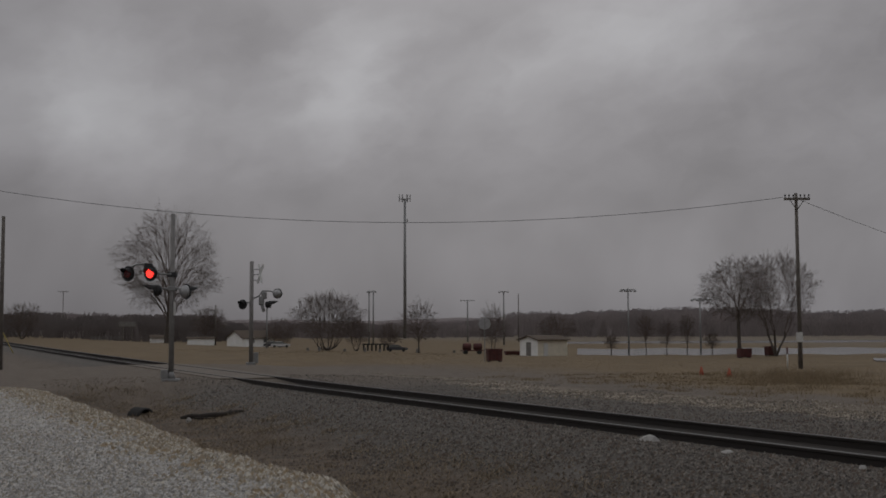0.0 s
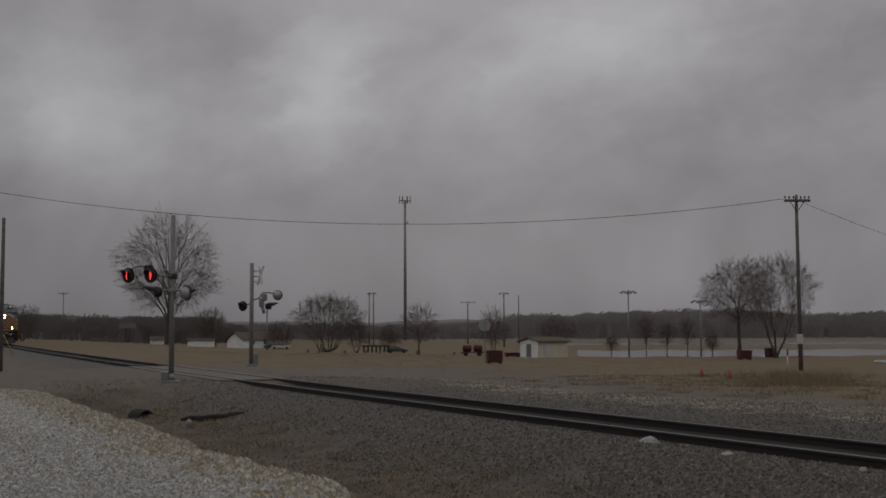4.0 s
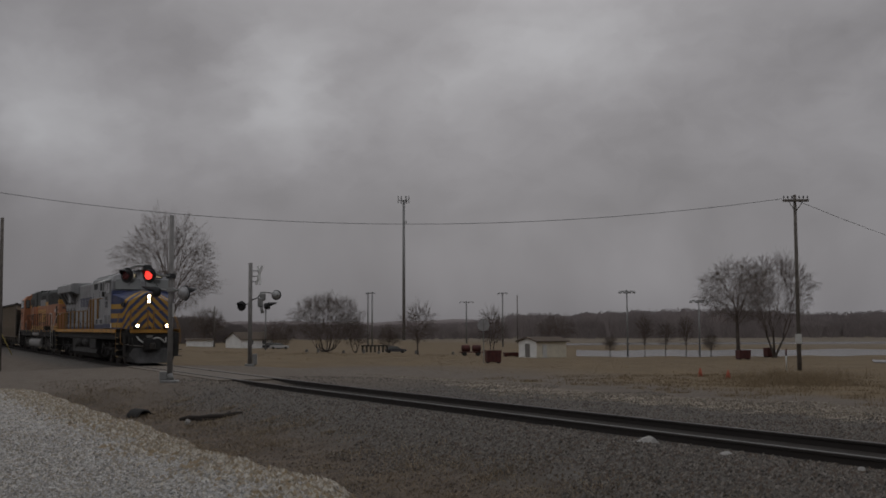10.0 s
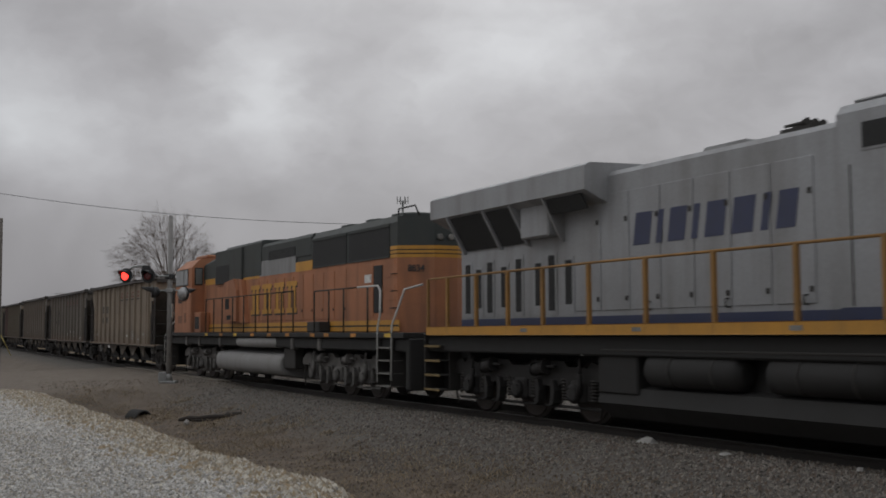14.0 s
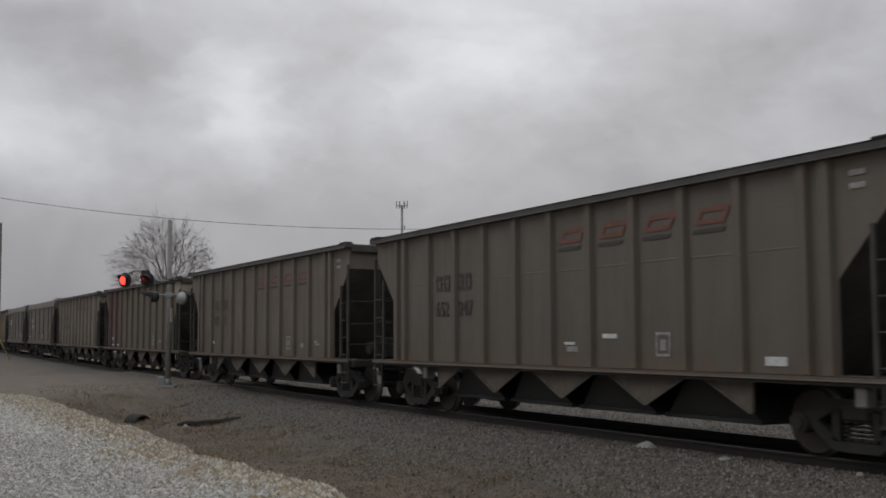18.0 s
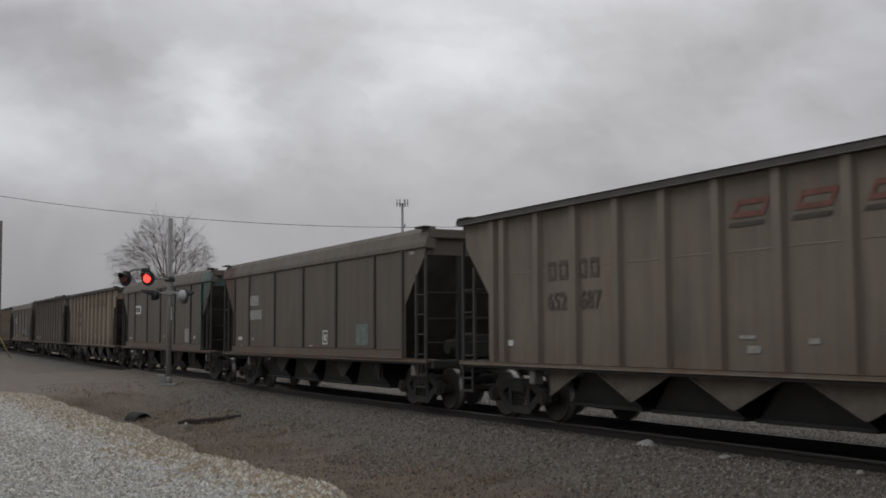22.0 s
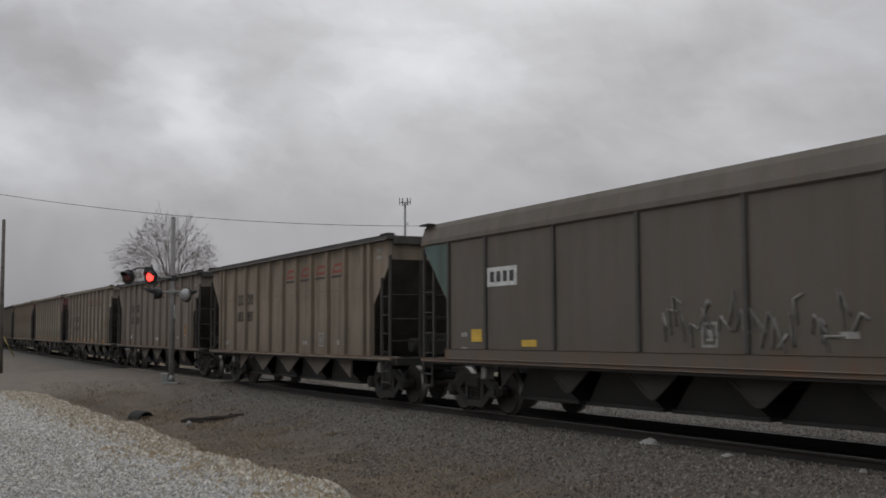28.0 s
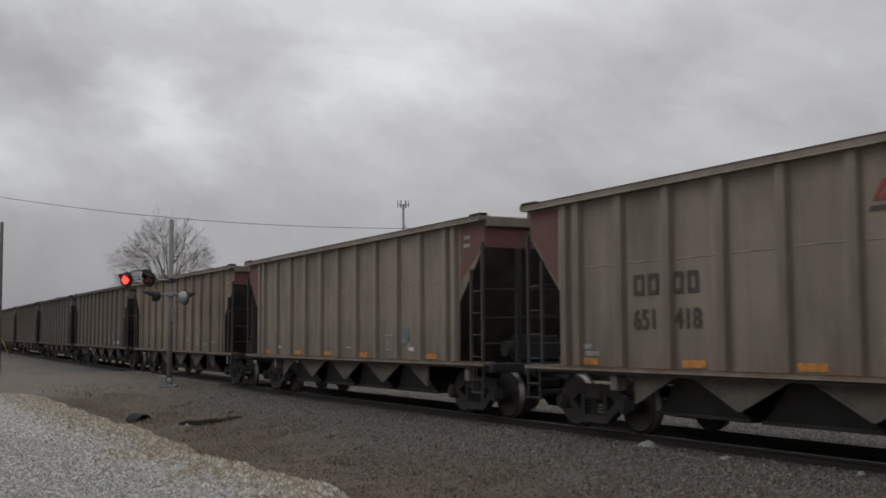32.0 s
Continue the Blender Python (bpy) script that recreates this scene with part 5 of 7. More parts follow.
    part("air_reservoir", Form().lathe([(X(36.1), 0.08), (X(36.0), 0.16), (X(32.3), 0.16), (X(32.2), 0.08)], "x", 20, (0, -1.3, 1.34)), TANKGREY, root)
    for r in (38.0, 40.6, 42.4, 28.7, 30.8):
        part("sand_valve", Form().box(X(r) - 0.1, X(r) + 0.1, -1.45, -1.25, 1.15, 1.48, 0.03), TRUCKGREY, root)
    part("tank_sight_panel", Form().box(X(31.85), X(30.9), -1.3, -1.0, 0.6, 1.2, 0.03), BLACK, root)
    loco_truck(root, X(28.0), TRUCKGREY, 1.75)
    loco_truck(root, X(41.0), TRUCKGREY, 1.75)
    return root


BROWNP = plain("brown_louvre", (0.2, 0.09, 0.05), 0.7)
LOCO1 = grey_loco()
LOCO2 = orange_loco()

# ---------------------------------------------------------------- the train made up
SPEED = 13.416
FRONT_AT_13 = -12.3
VEHICLES = [(LOCO1, 11.45), (LOCO2, 34.55)]
REDBROWN, EARTH, PALE, WARM, GREYC = (0.112, 0.09, 0.064), (0.182, 0.15, 0.118), (0.245, 0.203, 0.155), (0.265, 0.207, 0.147), (0.108, 0.09, 0.073)
TAN, BROWN, DARK, OLIVE, GREYB = (0.235, 0.185, 0.134), (0.135, 0.109, 0.086), (0.112, 0.095, 0.081), (0.178, 0.148, 0.112), (0.125, 0.106, 0.087)
SHADES = [TAN, GREYB, BROWN, REDBROWN, OLIVE, GREYC, GREYC, WARM, DARK, GREYC, TAN, EARTH, PALE, PALE, TAN, BROWN, DARK, BROWN, OLIVE, BROWN, DARK, BROWN]
LABELS = {0: "tan ribbed coal hopper with dark road number", 3: "olive ribbed coal hopper with a dark red rear panel", 5: "smooth-sided brown-grey hopper with white label boxes",
          6: "smooth-sided brown-grey hopper with green front corner", 9: "smooth-sided hopper with scrawled white paint and green corner", 13: "tan ribbed hopper with dark red front end"}
SMOOTH_CARS, LOW_CARS = (5, 6, 9), (0, 1, 3, 4, 7, 10, 11)


def car_kind(n):
    return "smooth" if n in SMOOTH_CARS else "low" if n in LOW_CARS else "ribbed"



def coal_cars():
    base = {}
    for kind in ("ribbed", "low", "smooth"):
        base[kind] = hopper(kind, painted("hopper_paint_" + kind, BROWN))
    out = []
    for n, shade in enumerate(SHADES):
        kind = car_kind(n)
        first = [i for i in range(len(SHADES)) if car_kind(i) == kind][0] == n
        car = base[kind] if first else copy_thing(base[kind], Matrix())
        paint = painted("hopper_paint", shade, (0.085, 0.073, 0.058), 0.75, 0.62, 1.0, n * 7.3, 0.75 if kind == "smooth" else 0.5)
        for o in car.children_recursive:
            if o.type == "MESH" and o.material_slots and o.material_slots[0].material and o.material_slots[0].material.name.startswith("hopper_paint"):
                o.material_slots[0].link = "OBJECT"
                o.material_slots[0].material = paint
        tone = "tan" if shade in (TAN, PALE, WARM) else "dark brown-grey" if shade == DARK else "olive brown" if shade == OLIVE else "brown"
        tagged(car, LABELS.get(n, "dirty %s ribbed open-top coal hopper car" % tone), "hopper car", "coal hoppers of the train")
        out.append(car)
        VEHICLES.append((car, 54.46 + LEN * n + (0.1 if n == 10 else 0.0)))
    return out


CARS = coal_cars()


DIMMARK = plain("worn_dark_marking", (0.065, 0.056, 0.048), 0.85, 0, 0.4, 9)
# numbers and marks on the flanks that pass close by
REDPANEL = painted("oxide_red_panel", (0.088, 0.045, 0.037), (0.07, 0.052, 0.044), 0.8, 0.6, 1.0)
GREENPANEL = painted("faded_green_panel", (0.075, 0.125, 0.11), (0.05, 0.055, 0.05), 0.7, 0.6, 1.0)


def number(car, top, bottom, x=-3.51, z=2.45, mat=None, size=0.42):
    mat = mat or DIMMARK
    y = -1.53
    for k, txt in enumerate(bottom):
        side_words(txt, size, x - 0.5 + 0.99 * k, z - 0.3, mat, car, -1.536, 0.006, 0.95)
    bars(x - 0.78, z + 0.08, (0.26, 0.26), 0.32, 0.09, mat, car, y)
    bars(x + 0.14, z + 0.08, (0.26, 0.24), 0.32, 0.09, mat, car, y)


def heading(car, mat, x=0.26, z=3.16):
    """A slanted brand word over the ribs, as plain slabs with a dark shadow under it."""
    for k in range(4):
        xx = x + 1.17 * k
        if mat is not GHOST:
            bars(xx, z, (0.62,), 0.24, 0, mat, car, -1.53, 0.14, "brand_shape")
        bars(xx - 0.06, z - 0.12, (0.66,), 0.06, 0, DIMMARK, car, -1.53, 0.04, "brand_underline")


def stencil(car, x=3.0, z=1.47, mat=None, y=-1.53):
    """A white-framed inspection box."""
    f = Form()
    for a, b, c, d in ((-0.17, 0.17, 0.14, 0.18), (-0.17, 0.17, -0.18, -0.14), (-0.17, -0.13, -0.14, 0.14), (0.13, 0.17, -0.14, 0.14)):
        f.box(x + a, x + b, y - 0.004, y, z + c, z + d)
    part("inspection_box", f.box(x - 0.07, x + 0.07, y - 0.004, y, z - 0.09, z + 0.07), mat or WHITE, car)


def small_marks(car, seed, orange=False, smooth_side=False):
    rnd = random.Random(seed)
    y = -1.53 if not smooth_side else -1.565
    for k in range(4):
        patch("stencil_line", rnd.choice((-5.6, -4.5, 0.6, 1.7, 4.1, 5.2)) + rnd.uniform(-0.1, 0.1), rnd.uniform(1.25, 1.6), rnd.uniform(0.15, 0.4), rnd.uniform(0.04, 0.12), rnd.choice((FADED, FADED, WHITE)), car, y)
    if orange:
        for x in (-5.6, -3.0, -0.75, 1.55, 5.15):
            patch("reflector", x, 1.18, 0.5, 0.11, ORANGEMARK, car, y)
    for k in range(2):
        patch("corner_stencil", 6.72, 3.54 - 0.16 * k, 0.24, 0.07, FADED, car, y)


NUMBERS = {0: ("652", "757"), 1: ("652", "247"), 2: ("652", "5"), 4: ("652", "687"), 7: ("652", "969"), 10: ("653", "051"), 11: ("652", "029"), 12: ("651", "418")}
for n, car in enumerate(CARS):
    smooth_side = n in SMOOTH_CARS
    small_marks(car, 40 + n, n in (5, 12, 13), smooth_side)
    stencil(car, 3.0 if not smooth_side else 1.6, 1.47 if not smooth_side else 1.56, FADED if n not in (5, 8, 12) else WHITE, -1.53 if not smooth_side else -1.565)
    if n in NUMBERS:
        number(car, "", NUMBERS[n], z=2.45 if n != 12 else 2.12, x=-3.6, mat=GHOST if n in (2, 4) else DIMMARK)
for n, mat in ((0, REDGHOST), (1, REDGHOST), (2, REDGHOST), (4, REDGHOST), (7, REDGHOST), (10, REDMARK), (11, REDGHOST), (12, REDMARK)):
    heading(CARS[n], mat)
PALERED = plain("worn_pale_marking", (0.17, 0.13, 0.115), 0.85, 0, 0.4, 9)
OCHRE = plain("ochre_patch", (0.22, 0.125, 0.05), 0.85, 0, 0.5, 7)
# red rear panel
part("red_panel", Form().prism([(-6.34, 1.12), (-3.64, 1.12), (-3.64, 3.73), (-7.34, 3.73), (-7.34, 3.36), (-6.34, 2.29)], "y", -1.527, -1.521), REDPANEL, CARS[3])
for x in (-6.24, -5.85, -4.68):
    part("red_rib", Form().prism([(-0.116, -0.006), (-0.085, -0.091), (0.085, -0.091), (0.116, -0.006)], "z", 1.12, 3.735), REDPANEL, CARS[3], at=pose(x, -1.52, 0))
side_words("65", 0.4, -5.2, 2.15, PALERED, CARS[3], -1.534, 0.004)
side_words("5", 0.4, -4.0, 2.15, PALERED, CARS[3], -1.534, 0.004)
bars(-5.5, 2.5, (0.24, 0.24), 0.3, 0.08, PALERED, CARS[3], -1.53)
bars(-4.35, 2.5, (0.24, 0.22), 0.3, 0.08, PALERED, CARS[3], -1.53)
for x in (-5.5, -4.4):
    patch("stencil_line", x, 1.22, 0.5, 0.06, WHITE, CARS[3], -1.53)
# smooth cars
patch("label_plate", -4.3, 2.67, 0.85, 0.3, FADED, CARS[5])
patch("label_plate", -4.15, 2.24, 1.15, 0.28, FADED, CARS[5])
patch("grey_panel", 4.0, 1.62, 0.7, 0.5, TEALMARK, CARS[5])
part("corner_panel", Form().prism([(-6.36, 2.3), (-7.36, 3.35), (-7.36, 3.44), (-6.36, 3.44)], "y", -1.572, -1.566), REDPANEL, CARS[5])
part("corner_rim", Form().prism([(-1.612, 3.47), (-1.602, 3.56), (-1.522, 3.8), (-1.528, 3.8), (-1.61, 3.56), (-1.62, 3.47)], "x", -7.48, -6.4), REDPANEL, CARS[5])
patch("label_plate", -4.2, 2.68, 1.15, 0.36, WHITE, CARS[6])
for k, (a, b) in enumerate(((-4.62, 0.16), (-4.38, 0.16), (-4.14, 0.16), (-3.9, 0.16))):
    patch("label_bar", a, 2.68, b, 0.2, DARKMARK, CARS[6], -1.57)
patch("grey_panel", 4.2, 1.6, 0.6, 0.5, FADED, CARS[6])
part("green_corner", Form().prism([(5.9, 2.3), (7.36, 3.35), (7.36, 3.44), (5.9, 3.44)], "y", -1.572, -1.566), GREENPANEL, CARS[6])
part("green_post", Form().box(6.28, 6.38, -1.64, -1.61, 1.12, 3.44, 0.008), GREENPANEL, CARS[6])
part("green_rim", Form().prism([(-1.612, 3.47), (-1.602, 3.56), (-1.522, 3.8), (-1.528, 3.8), (-1.61, 3.56), (-1.62, 3.47)], "x", 6.3, 7.48), GREENPANEL, CARS[6])
part("green_end", Form().box(7.382, 7.39, -1.5, 1.5, 3.31, 3.72), GREENPANEL, CARS[6])
patch("label_plate", -4.15, 2.66, 1.1, 0.36, WHITE, CARS[9])
for k in range(4):
    patch("label_bar", -4.5 + 0.24 * k, 2.66, 0.15, 0.2, DARKMARK, CARS[9], -1.57)
patch("yellow_patch", -5.13, 1.56, 0.42, 0.24, YELLOWMARK, CARS[9])
patch("yellow_patch", -3.2, 1.42, 0.5, 0.12, YELLOWMARK, CARS[9])
part("green_corner", Form().prism([(-6.36, 2.3), (-6.36, 3.44), (-7.36, 3.44), (-7.36, 3.35)], "y", -1.572, -1.566), GREENPANEL, CARS[9])
# scrawled paint: loose strokes that spell nothing
rs = random.Random(77)
for k in range(22):
    x, z = 0.6 + 0.17 * k + rs.uniform(-0.06, 0.06), 1.35 + rs.uniform(0, 0.35)
    pts = [(x, -1.572, z), (x + rs.uniform(-0.12, 0.2), -1.572, z + rs.uniform(0.15, 0.5)), (x + rs.uniform(0, 0.3), -1.572, z + rs.uniform(-0.05, 0.4))]
    part("paint_stroke", Form().pipe(pts, 0.02, 4), FADED, CARS[9], "scrawled pale paint stroke")
part("yellow_mark", Form().box(5.05, 5.4, -1.53, -1.524, 1.7, 2.2), OCHRE, CARS[12])
MAROON = painted("maroon_corner_paint", (0.15, 0.055, 0.05), (0.08, 0.06, 0.05), 0.5, 0.6, 1.0)
part("red_end", Form().box(7.382, 7.39, -1.5, 1.5, 3.31, 3.72), MAROON, CARS[13])
part("red_corner", Form().prism([(6.46, 2.7), (7.36, 3.35), (7.36, 3.78), (6.46, 3.78)], "y", -1.527, -1.521), MAROON, CARS[13])
for n in (12, 13):
    part("red_rear_corner", Form().prism([(-6.5, 2.45), (-7.36, 3.36), (-7.36, 3.78), (-6.5, 3.78)], "y", -1.527, -1.521), MAROON, CARS[n])
# these cars' rims are in body colour
for n in (12, 13, 14):
    body = [o for o in CARS[n].children if o.name.startswith("side_sheet")][0].material_slots[0].material
    for o in CARS[n].children:
        if o.name.startswith(("top_chord", "end_chord")):
            o.material_slots[0].link = "OBJECT"
            o.material_slots[0].material = body
for n in (13, 14, 15):
    patch("teal_patch", 3.8, 1.6, 0.5, 0.34, TEALMARK, CARS[n], -1.53)
part("red_end", Form().box(7.382, 7.39, -1.5, 1.5, 3.31, 3.72), MAROON, CARS[14])
part("rust_patch", Form().box(5.1, 5.5, -1.53, -1.524, 1.5, 1.95), OCHRE, CARS[11])
PALEPANEL = painted("pale_tan_panel", (0.36, 0.3, 0.23), (0.16, 0.09, 0.06), 0.6, 0.7, 3.0)
part("pale_end", Form().box(7.382, 7.39, -1.5, 1.5, 3.31, 3.72), PALEPANEL, CARS[3])
part("pale_corner", Form().box(6.46, 7.36, -1.527, -1.521, 3.22, 3.7), PALEPANEL, CARS[3])
patch("label_plate", 6.95, 3.5, 0.4, 0.3, FADED, CARS[3], -1.533)
# ---------------------------------------------------------------- the place round the crossing
# A spot is given by its way along and across the line of sight from the gravel lot.
AHEAD, RIGHT = Vector((-0.8892, 0.4576, 0)), Vector((0.4576, 0.8892, 0))
FACING = 62.764


def spot(depth, right):
    p = AHEAD * depth + RIGHT * right
    return p.x, p.y


def stand(depth, right, turn=0.0, sink=0.0):
    x, y = spot(depth, right)
    return pose(x, y, ground_z(x, y) - sink, 0, 0, FACING + turn)


POLEWOOD = plain("weathered_pole_wood", (0.135, 0.12, 0.105), 0.9, 0, 0.35, 3, 0.5)
GALV = plain("galvanised_steel", (0.27, 0.27, 0.265), 0.55, 0.5, 0.2, 5)
MASTGREY = plain("weathered_mast", (0.24, 0.23, 0.22), 0.7, 0.2, 0.25, 4)
SIGNALBLACK = plain("signal_black", (0.022, 0.022, 0.023), 0.6, 0, 0.3, 8)
SIGNALGREY = plain("aluminium_lamp_back", (0.36, 0.36, 0.36), 0.5, 0.4, 0.25, 6)
REDGLOW = glow("lit_red_lens", (1.0, 0.04, 0.028), 1.7)
REDLENS = plain("unlit_red_lens", (0.1, 0.012, 0.012), 0.25, 0, 0.2, 8)
BARK = plain("grey_brown_bark", (0.085, 0.07, 0.058), 0.95, 0, 0.4, 2.5, 0.6)
TWIG = plain("bare_twigs", (0.13, 0.1, 0.084), 0.95, 0, 0.3, 1.0, 0.2)
# distance haze is put into these colours: paler far off, less so nearby
HAZEWOODS = plain("far_bare_woods", (0.265, 0.23, 0.225), 1.0, 0, 0.3, 0.06, 0.0)
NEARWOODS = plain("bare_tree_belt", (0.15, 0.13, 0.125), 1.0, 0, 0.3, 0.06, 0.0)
HOUSEWHITE = plain("white_siding", (0.82, 0.82, 0.8), 0.7, 0, 0.12, 2)
BEIGE = plain("beige_siding", (0.62, 0.57, 0.46), 0.75, 0, 0.12, 2)
ROOFBROWN = plain("brown_shingles", (0.1, 0.075, 0.055), 0.95, 0, 0.3, 2, 0.5)
RUST = plain("rusty_red_paint", (0.085, 0.026, 0.023), 0.8, 0, 0.45, 3)
SIGNWHITE = plain("sign_white", (0.55, 0.55, 0.53), 0.6, 0, 0.15, 5)
CONE = plain("orange_plastic", (0.34, 0.085, 0.045), 0.8, 0, 0.25, 6)
FLASHERS = []


def lamp_head(root, at, lens, name="lamp_head", flash=None, disc=0.28, long=0.3, shell=None):
    """A round crossing lamp: black target, hood, lens towards local -y, aluminium housing behind."""
    hd = part(name, Form().lathe([(0.0, disc), (0.02, disc)], "y", 28), SIGNALBLACK, root, at=at)
    part("housing", Form().lathe([(0.02, min(0.24, disc)), (0.12, min(0.23, disc)), (0.22, 0.15), (0.25, 0.05)], "y", 20), shell or SIGNALGREY, hd)
    # opaque ring added to block glow leaking from a lit face turned inwards
    part("collar", Form().lathe([(-0.05, 0.172), (-0.05, 0.2), (0.0, 0.2), (0.0, 0.172), (-0.05, 0.172)], "y", 24), SIGNALBLACK, hd)
    hood, n = Form(), 12
    ring = lambda r, front: [(r * math.cos(a), -0.01 - front * (0.03 + long * max(0.0, math.sin(a)) ** 0.7), r * math.sin(a)) for a in [math.radians(-20 + 220 * i / n) for i in range(n + 1)]]
    a, b, c, d = ring(0.205, 0), ring(0.195, 1), ring(0.18, 1), ring(0.19, 0)
    q = a + b + c + d
    m = n + 1
    fs = []
    for i in range(n):
        for k in range(4):
            fs.append((k * m + i, k * m + i + 1, ((k + 1) % 4) * m + i + 1, ((k + 1) % 4) * m + i))
    hood.add(q, fs, True)
    part("hood", hood, SIGNALBLACK, hd)
    if flash is None:
        part("lens", Form().lathe([(-0.004, 0.165), (-0.03, 0.14), (-0.045, 0.06)], "y", 24), lens, hd)
    else:
        # a lens that is lit on one face and dark on the other, turned by the flasher
        dark = part("lens", Form().lathe([(0.002, 0.165), (0.03, 0.14), (0.045, 0.06)], "y", 24), REDLENS, hd, at=pose(0, -0.05, 0))
        lit = Form().lathe([(-0.002, 0.165), (-0.03, 0.14), (-0.045, 0.06)], "y", 24)
        part("lit_face", lit, REDGLOW, dark, "glowing red face")
        FLASHERS.append((dark, flash))
    return hd


def crossing_mast():
    root = thing("crossing_signal", "steel level-crossing signal mast with one of two red lamps lit", "crossing signal", stand(37.5, (304.5 - 784) / 1967 * 37.5, 0, 0.02), "crossing signals")
    root.scale = (0.922, 0.922, 0.922)
    part("mast", Form().lathe([(0.0, 0.1), (6.1, 0.09)], "z", 14, (0, 0, 0)), MASTGREY, root)
    part("mast_cap", Form().lathe([(6.1, 0.08), (6.14, 0.06)], "z", 12), GALV, root)
    part("base_plate", Form().box(-0.3, 0.3, -0.25, 0.25, 0, 0.1, 0.02).lathe([(0.1, 0.16), (0.35, 0.1)], "z", 12), GALV, root)
    part("junction_box", Form().box(-0.36, -0.08, -0.12, 0.12, 0.1, 0.42, 0.02), GALV, root)
    arm = Form().pipe([(0, -0.12, 3.9), (-0.4, -0.12, 3.9), (-0.75, -0.1, 4.15), (-1.0, -0.08, 4.28), (-1.3, -0.08, 4.26), (-1.6, -0.08, 4.1)], 0.04, 8)
    part("upper_arm", arm, GALV, root)
    part("arm_bracket", Form().box(-0.16, 0.16, -0.14, 0.14, 3.8, 3.98, 0.02).box(-1.0, -0.7, -0.16, 0.0, 4.0, 4.3, 0.03), SIGNALBLACK, root)
    lamp_head(root, pose(-1.58, -0.15, 3.92, 0, 0, -24), None, flash=0)
    lamp_head(root, pose(-0.75, -0.18, 3.92, 0, 0, -20), None, flash=1)
    part("lower_arm", Form().rod((-0.75, 0, 3.38), (0.6, 0, 3.38), 0.035, n=8).box(-0.14, 0.14, -0.12, 0.12, 3.3, 3.46, 0.02), GALV, root)
    lamp_head(root, pose(-0.62, 0.0, 3.32, 0, 0, -70), REDLENS, disc=0.2, long=0.4, shell=SIGNALBLACK)
    lamp_head(root, pose(0.55, -0.06, 3.26, 0, 0, 138), REDLENS, long=0.42)
    for z in (4.9, 5.3, 4.55):
        part("mast_step", Form().rod((-0.02, 0, z), (0.16, 0, z), 0.012, n=6), SIGNALBLACK, root)
    part("mast_sign", Form().box(0.09, 0.105, -0.14, 0.14, 2.4, 2.9), SIGNWHITE, root)
    return root


def far_mast():
    root = thing("crossing_signal", "steel crossing signal mast with crossbuck and unlit lamps beyond the track", "crossing signal", stand(56.1, (445 - 784) / 1967 * 56.1, 0, 0.02), "crossing signals")
    root.scale = (0.907, 0.907, 0.907)
    part("mast", Form().lathe([(0.0, 0.12), (5.75, 0.11)], "z", 14), MASTGREY, root)
    part("base_plate", Form().box(-0.25, 0.25, -0.2, 0.2, 0, 0.15, 0.02).box(0.15, 0.4, -0.1, 0.1, 0.1, 0.7, 0.02), GALV, root)
    buck = Form()
    for s in (-1, 1):
        u = Vector((s * 0.22, 0.5, 1)).normalized()
        w = Vector((0.1, 0.12, -0.02 * s))
        c = Vector((0.5, -0.1, 5.05))
        buck.loft([[c - u * 0.62 + w * 0.5, c - u * 0.62 - w * 0.5, c - u * 0.62 - w * 0.5 + Vector((0, 0.02, 0)), c - u * 0.62 + w * 0.5 + Vector((0, 0.02, 0))],
                   [c + u * 0.62 + w * 0.5, c + u * 0.62 - w * 0.5, c + u * 0.62 - w * 0.5 + Vector((0, 0.02, 0)), c + u * 0.62 + w * 0.5 + Vector((0, 0.02, 0))]])
    part("crossbuck", buck, SIGNWHITE, root)
    for z in (4.7, 5.0, 5.3):
        part("sign_bracket", Form().rod((0, 0, z), (0.45, -0.08, z), 0.025, n=6), GALV, root)
    part("left_arm", Form().rod((0, 0, 3.5), (-0.5, 0, 3.4), 0.04, n=8), GALV, root)
    lamp_head(root, pose(-0.48, -0.05, 3.35, 0, 0, -25), REDLENS)
    part("right_arm", Form().pipe([(0, 0, 3.65), (0.4, 0, 3.8), (0.6, 0, 4.1), (1.0, 0, 4.1), (1.4, 0, 4.0)], 0.04, 8), GALV, root)
    part("gate_mechanism", Form().box(0.42, 0.7, -0.14, 0.14, 3.3, 3.8, 0.05).box(0.55, 0.85, -0.12, 0.12, 3.65, 4.05, 0.05).rod((0.6, 0, 3.3), (0.7, 0, 2.95), 0.09, n=8), GALV, root)
    lamp_head(root, pose(1.45, 0, 3.95, 0, 0, 170), REDLENS)
    lamp_head(root, pose(1.0, 0.05, 3.35, 0, 0, 80), REDLENS, disc=0.18, long=0.45, shell=SIGNALBLACK)
    part("thin_post", Form().rod((0.85, 0.1, 0.9), (0.85, 0.1, 3.3), 0.04, n=8), GALV, root)
    return root


crossing_mast()
far_mast()


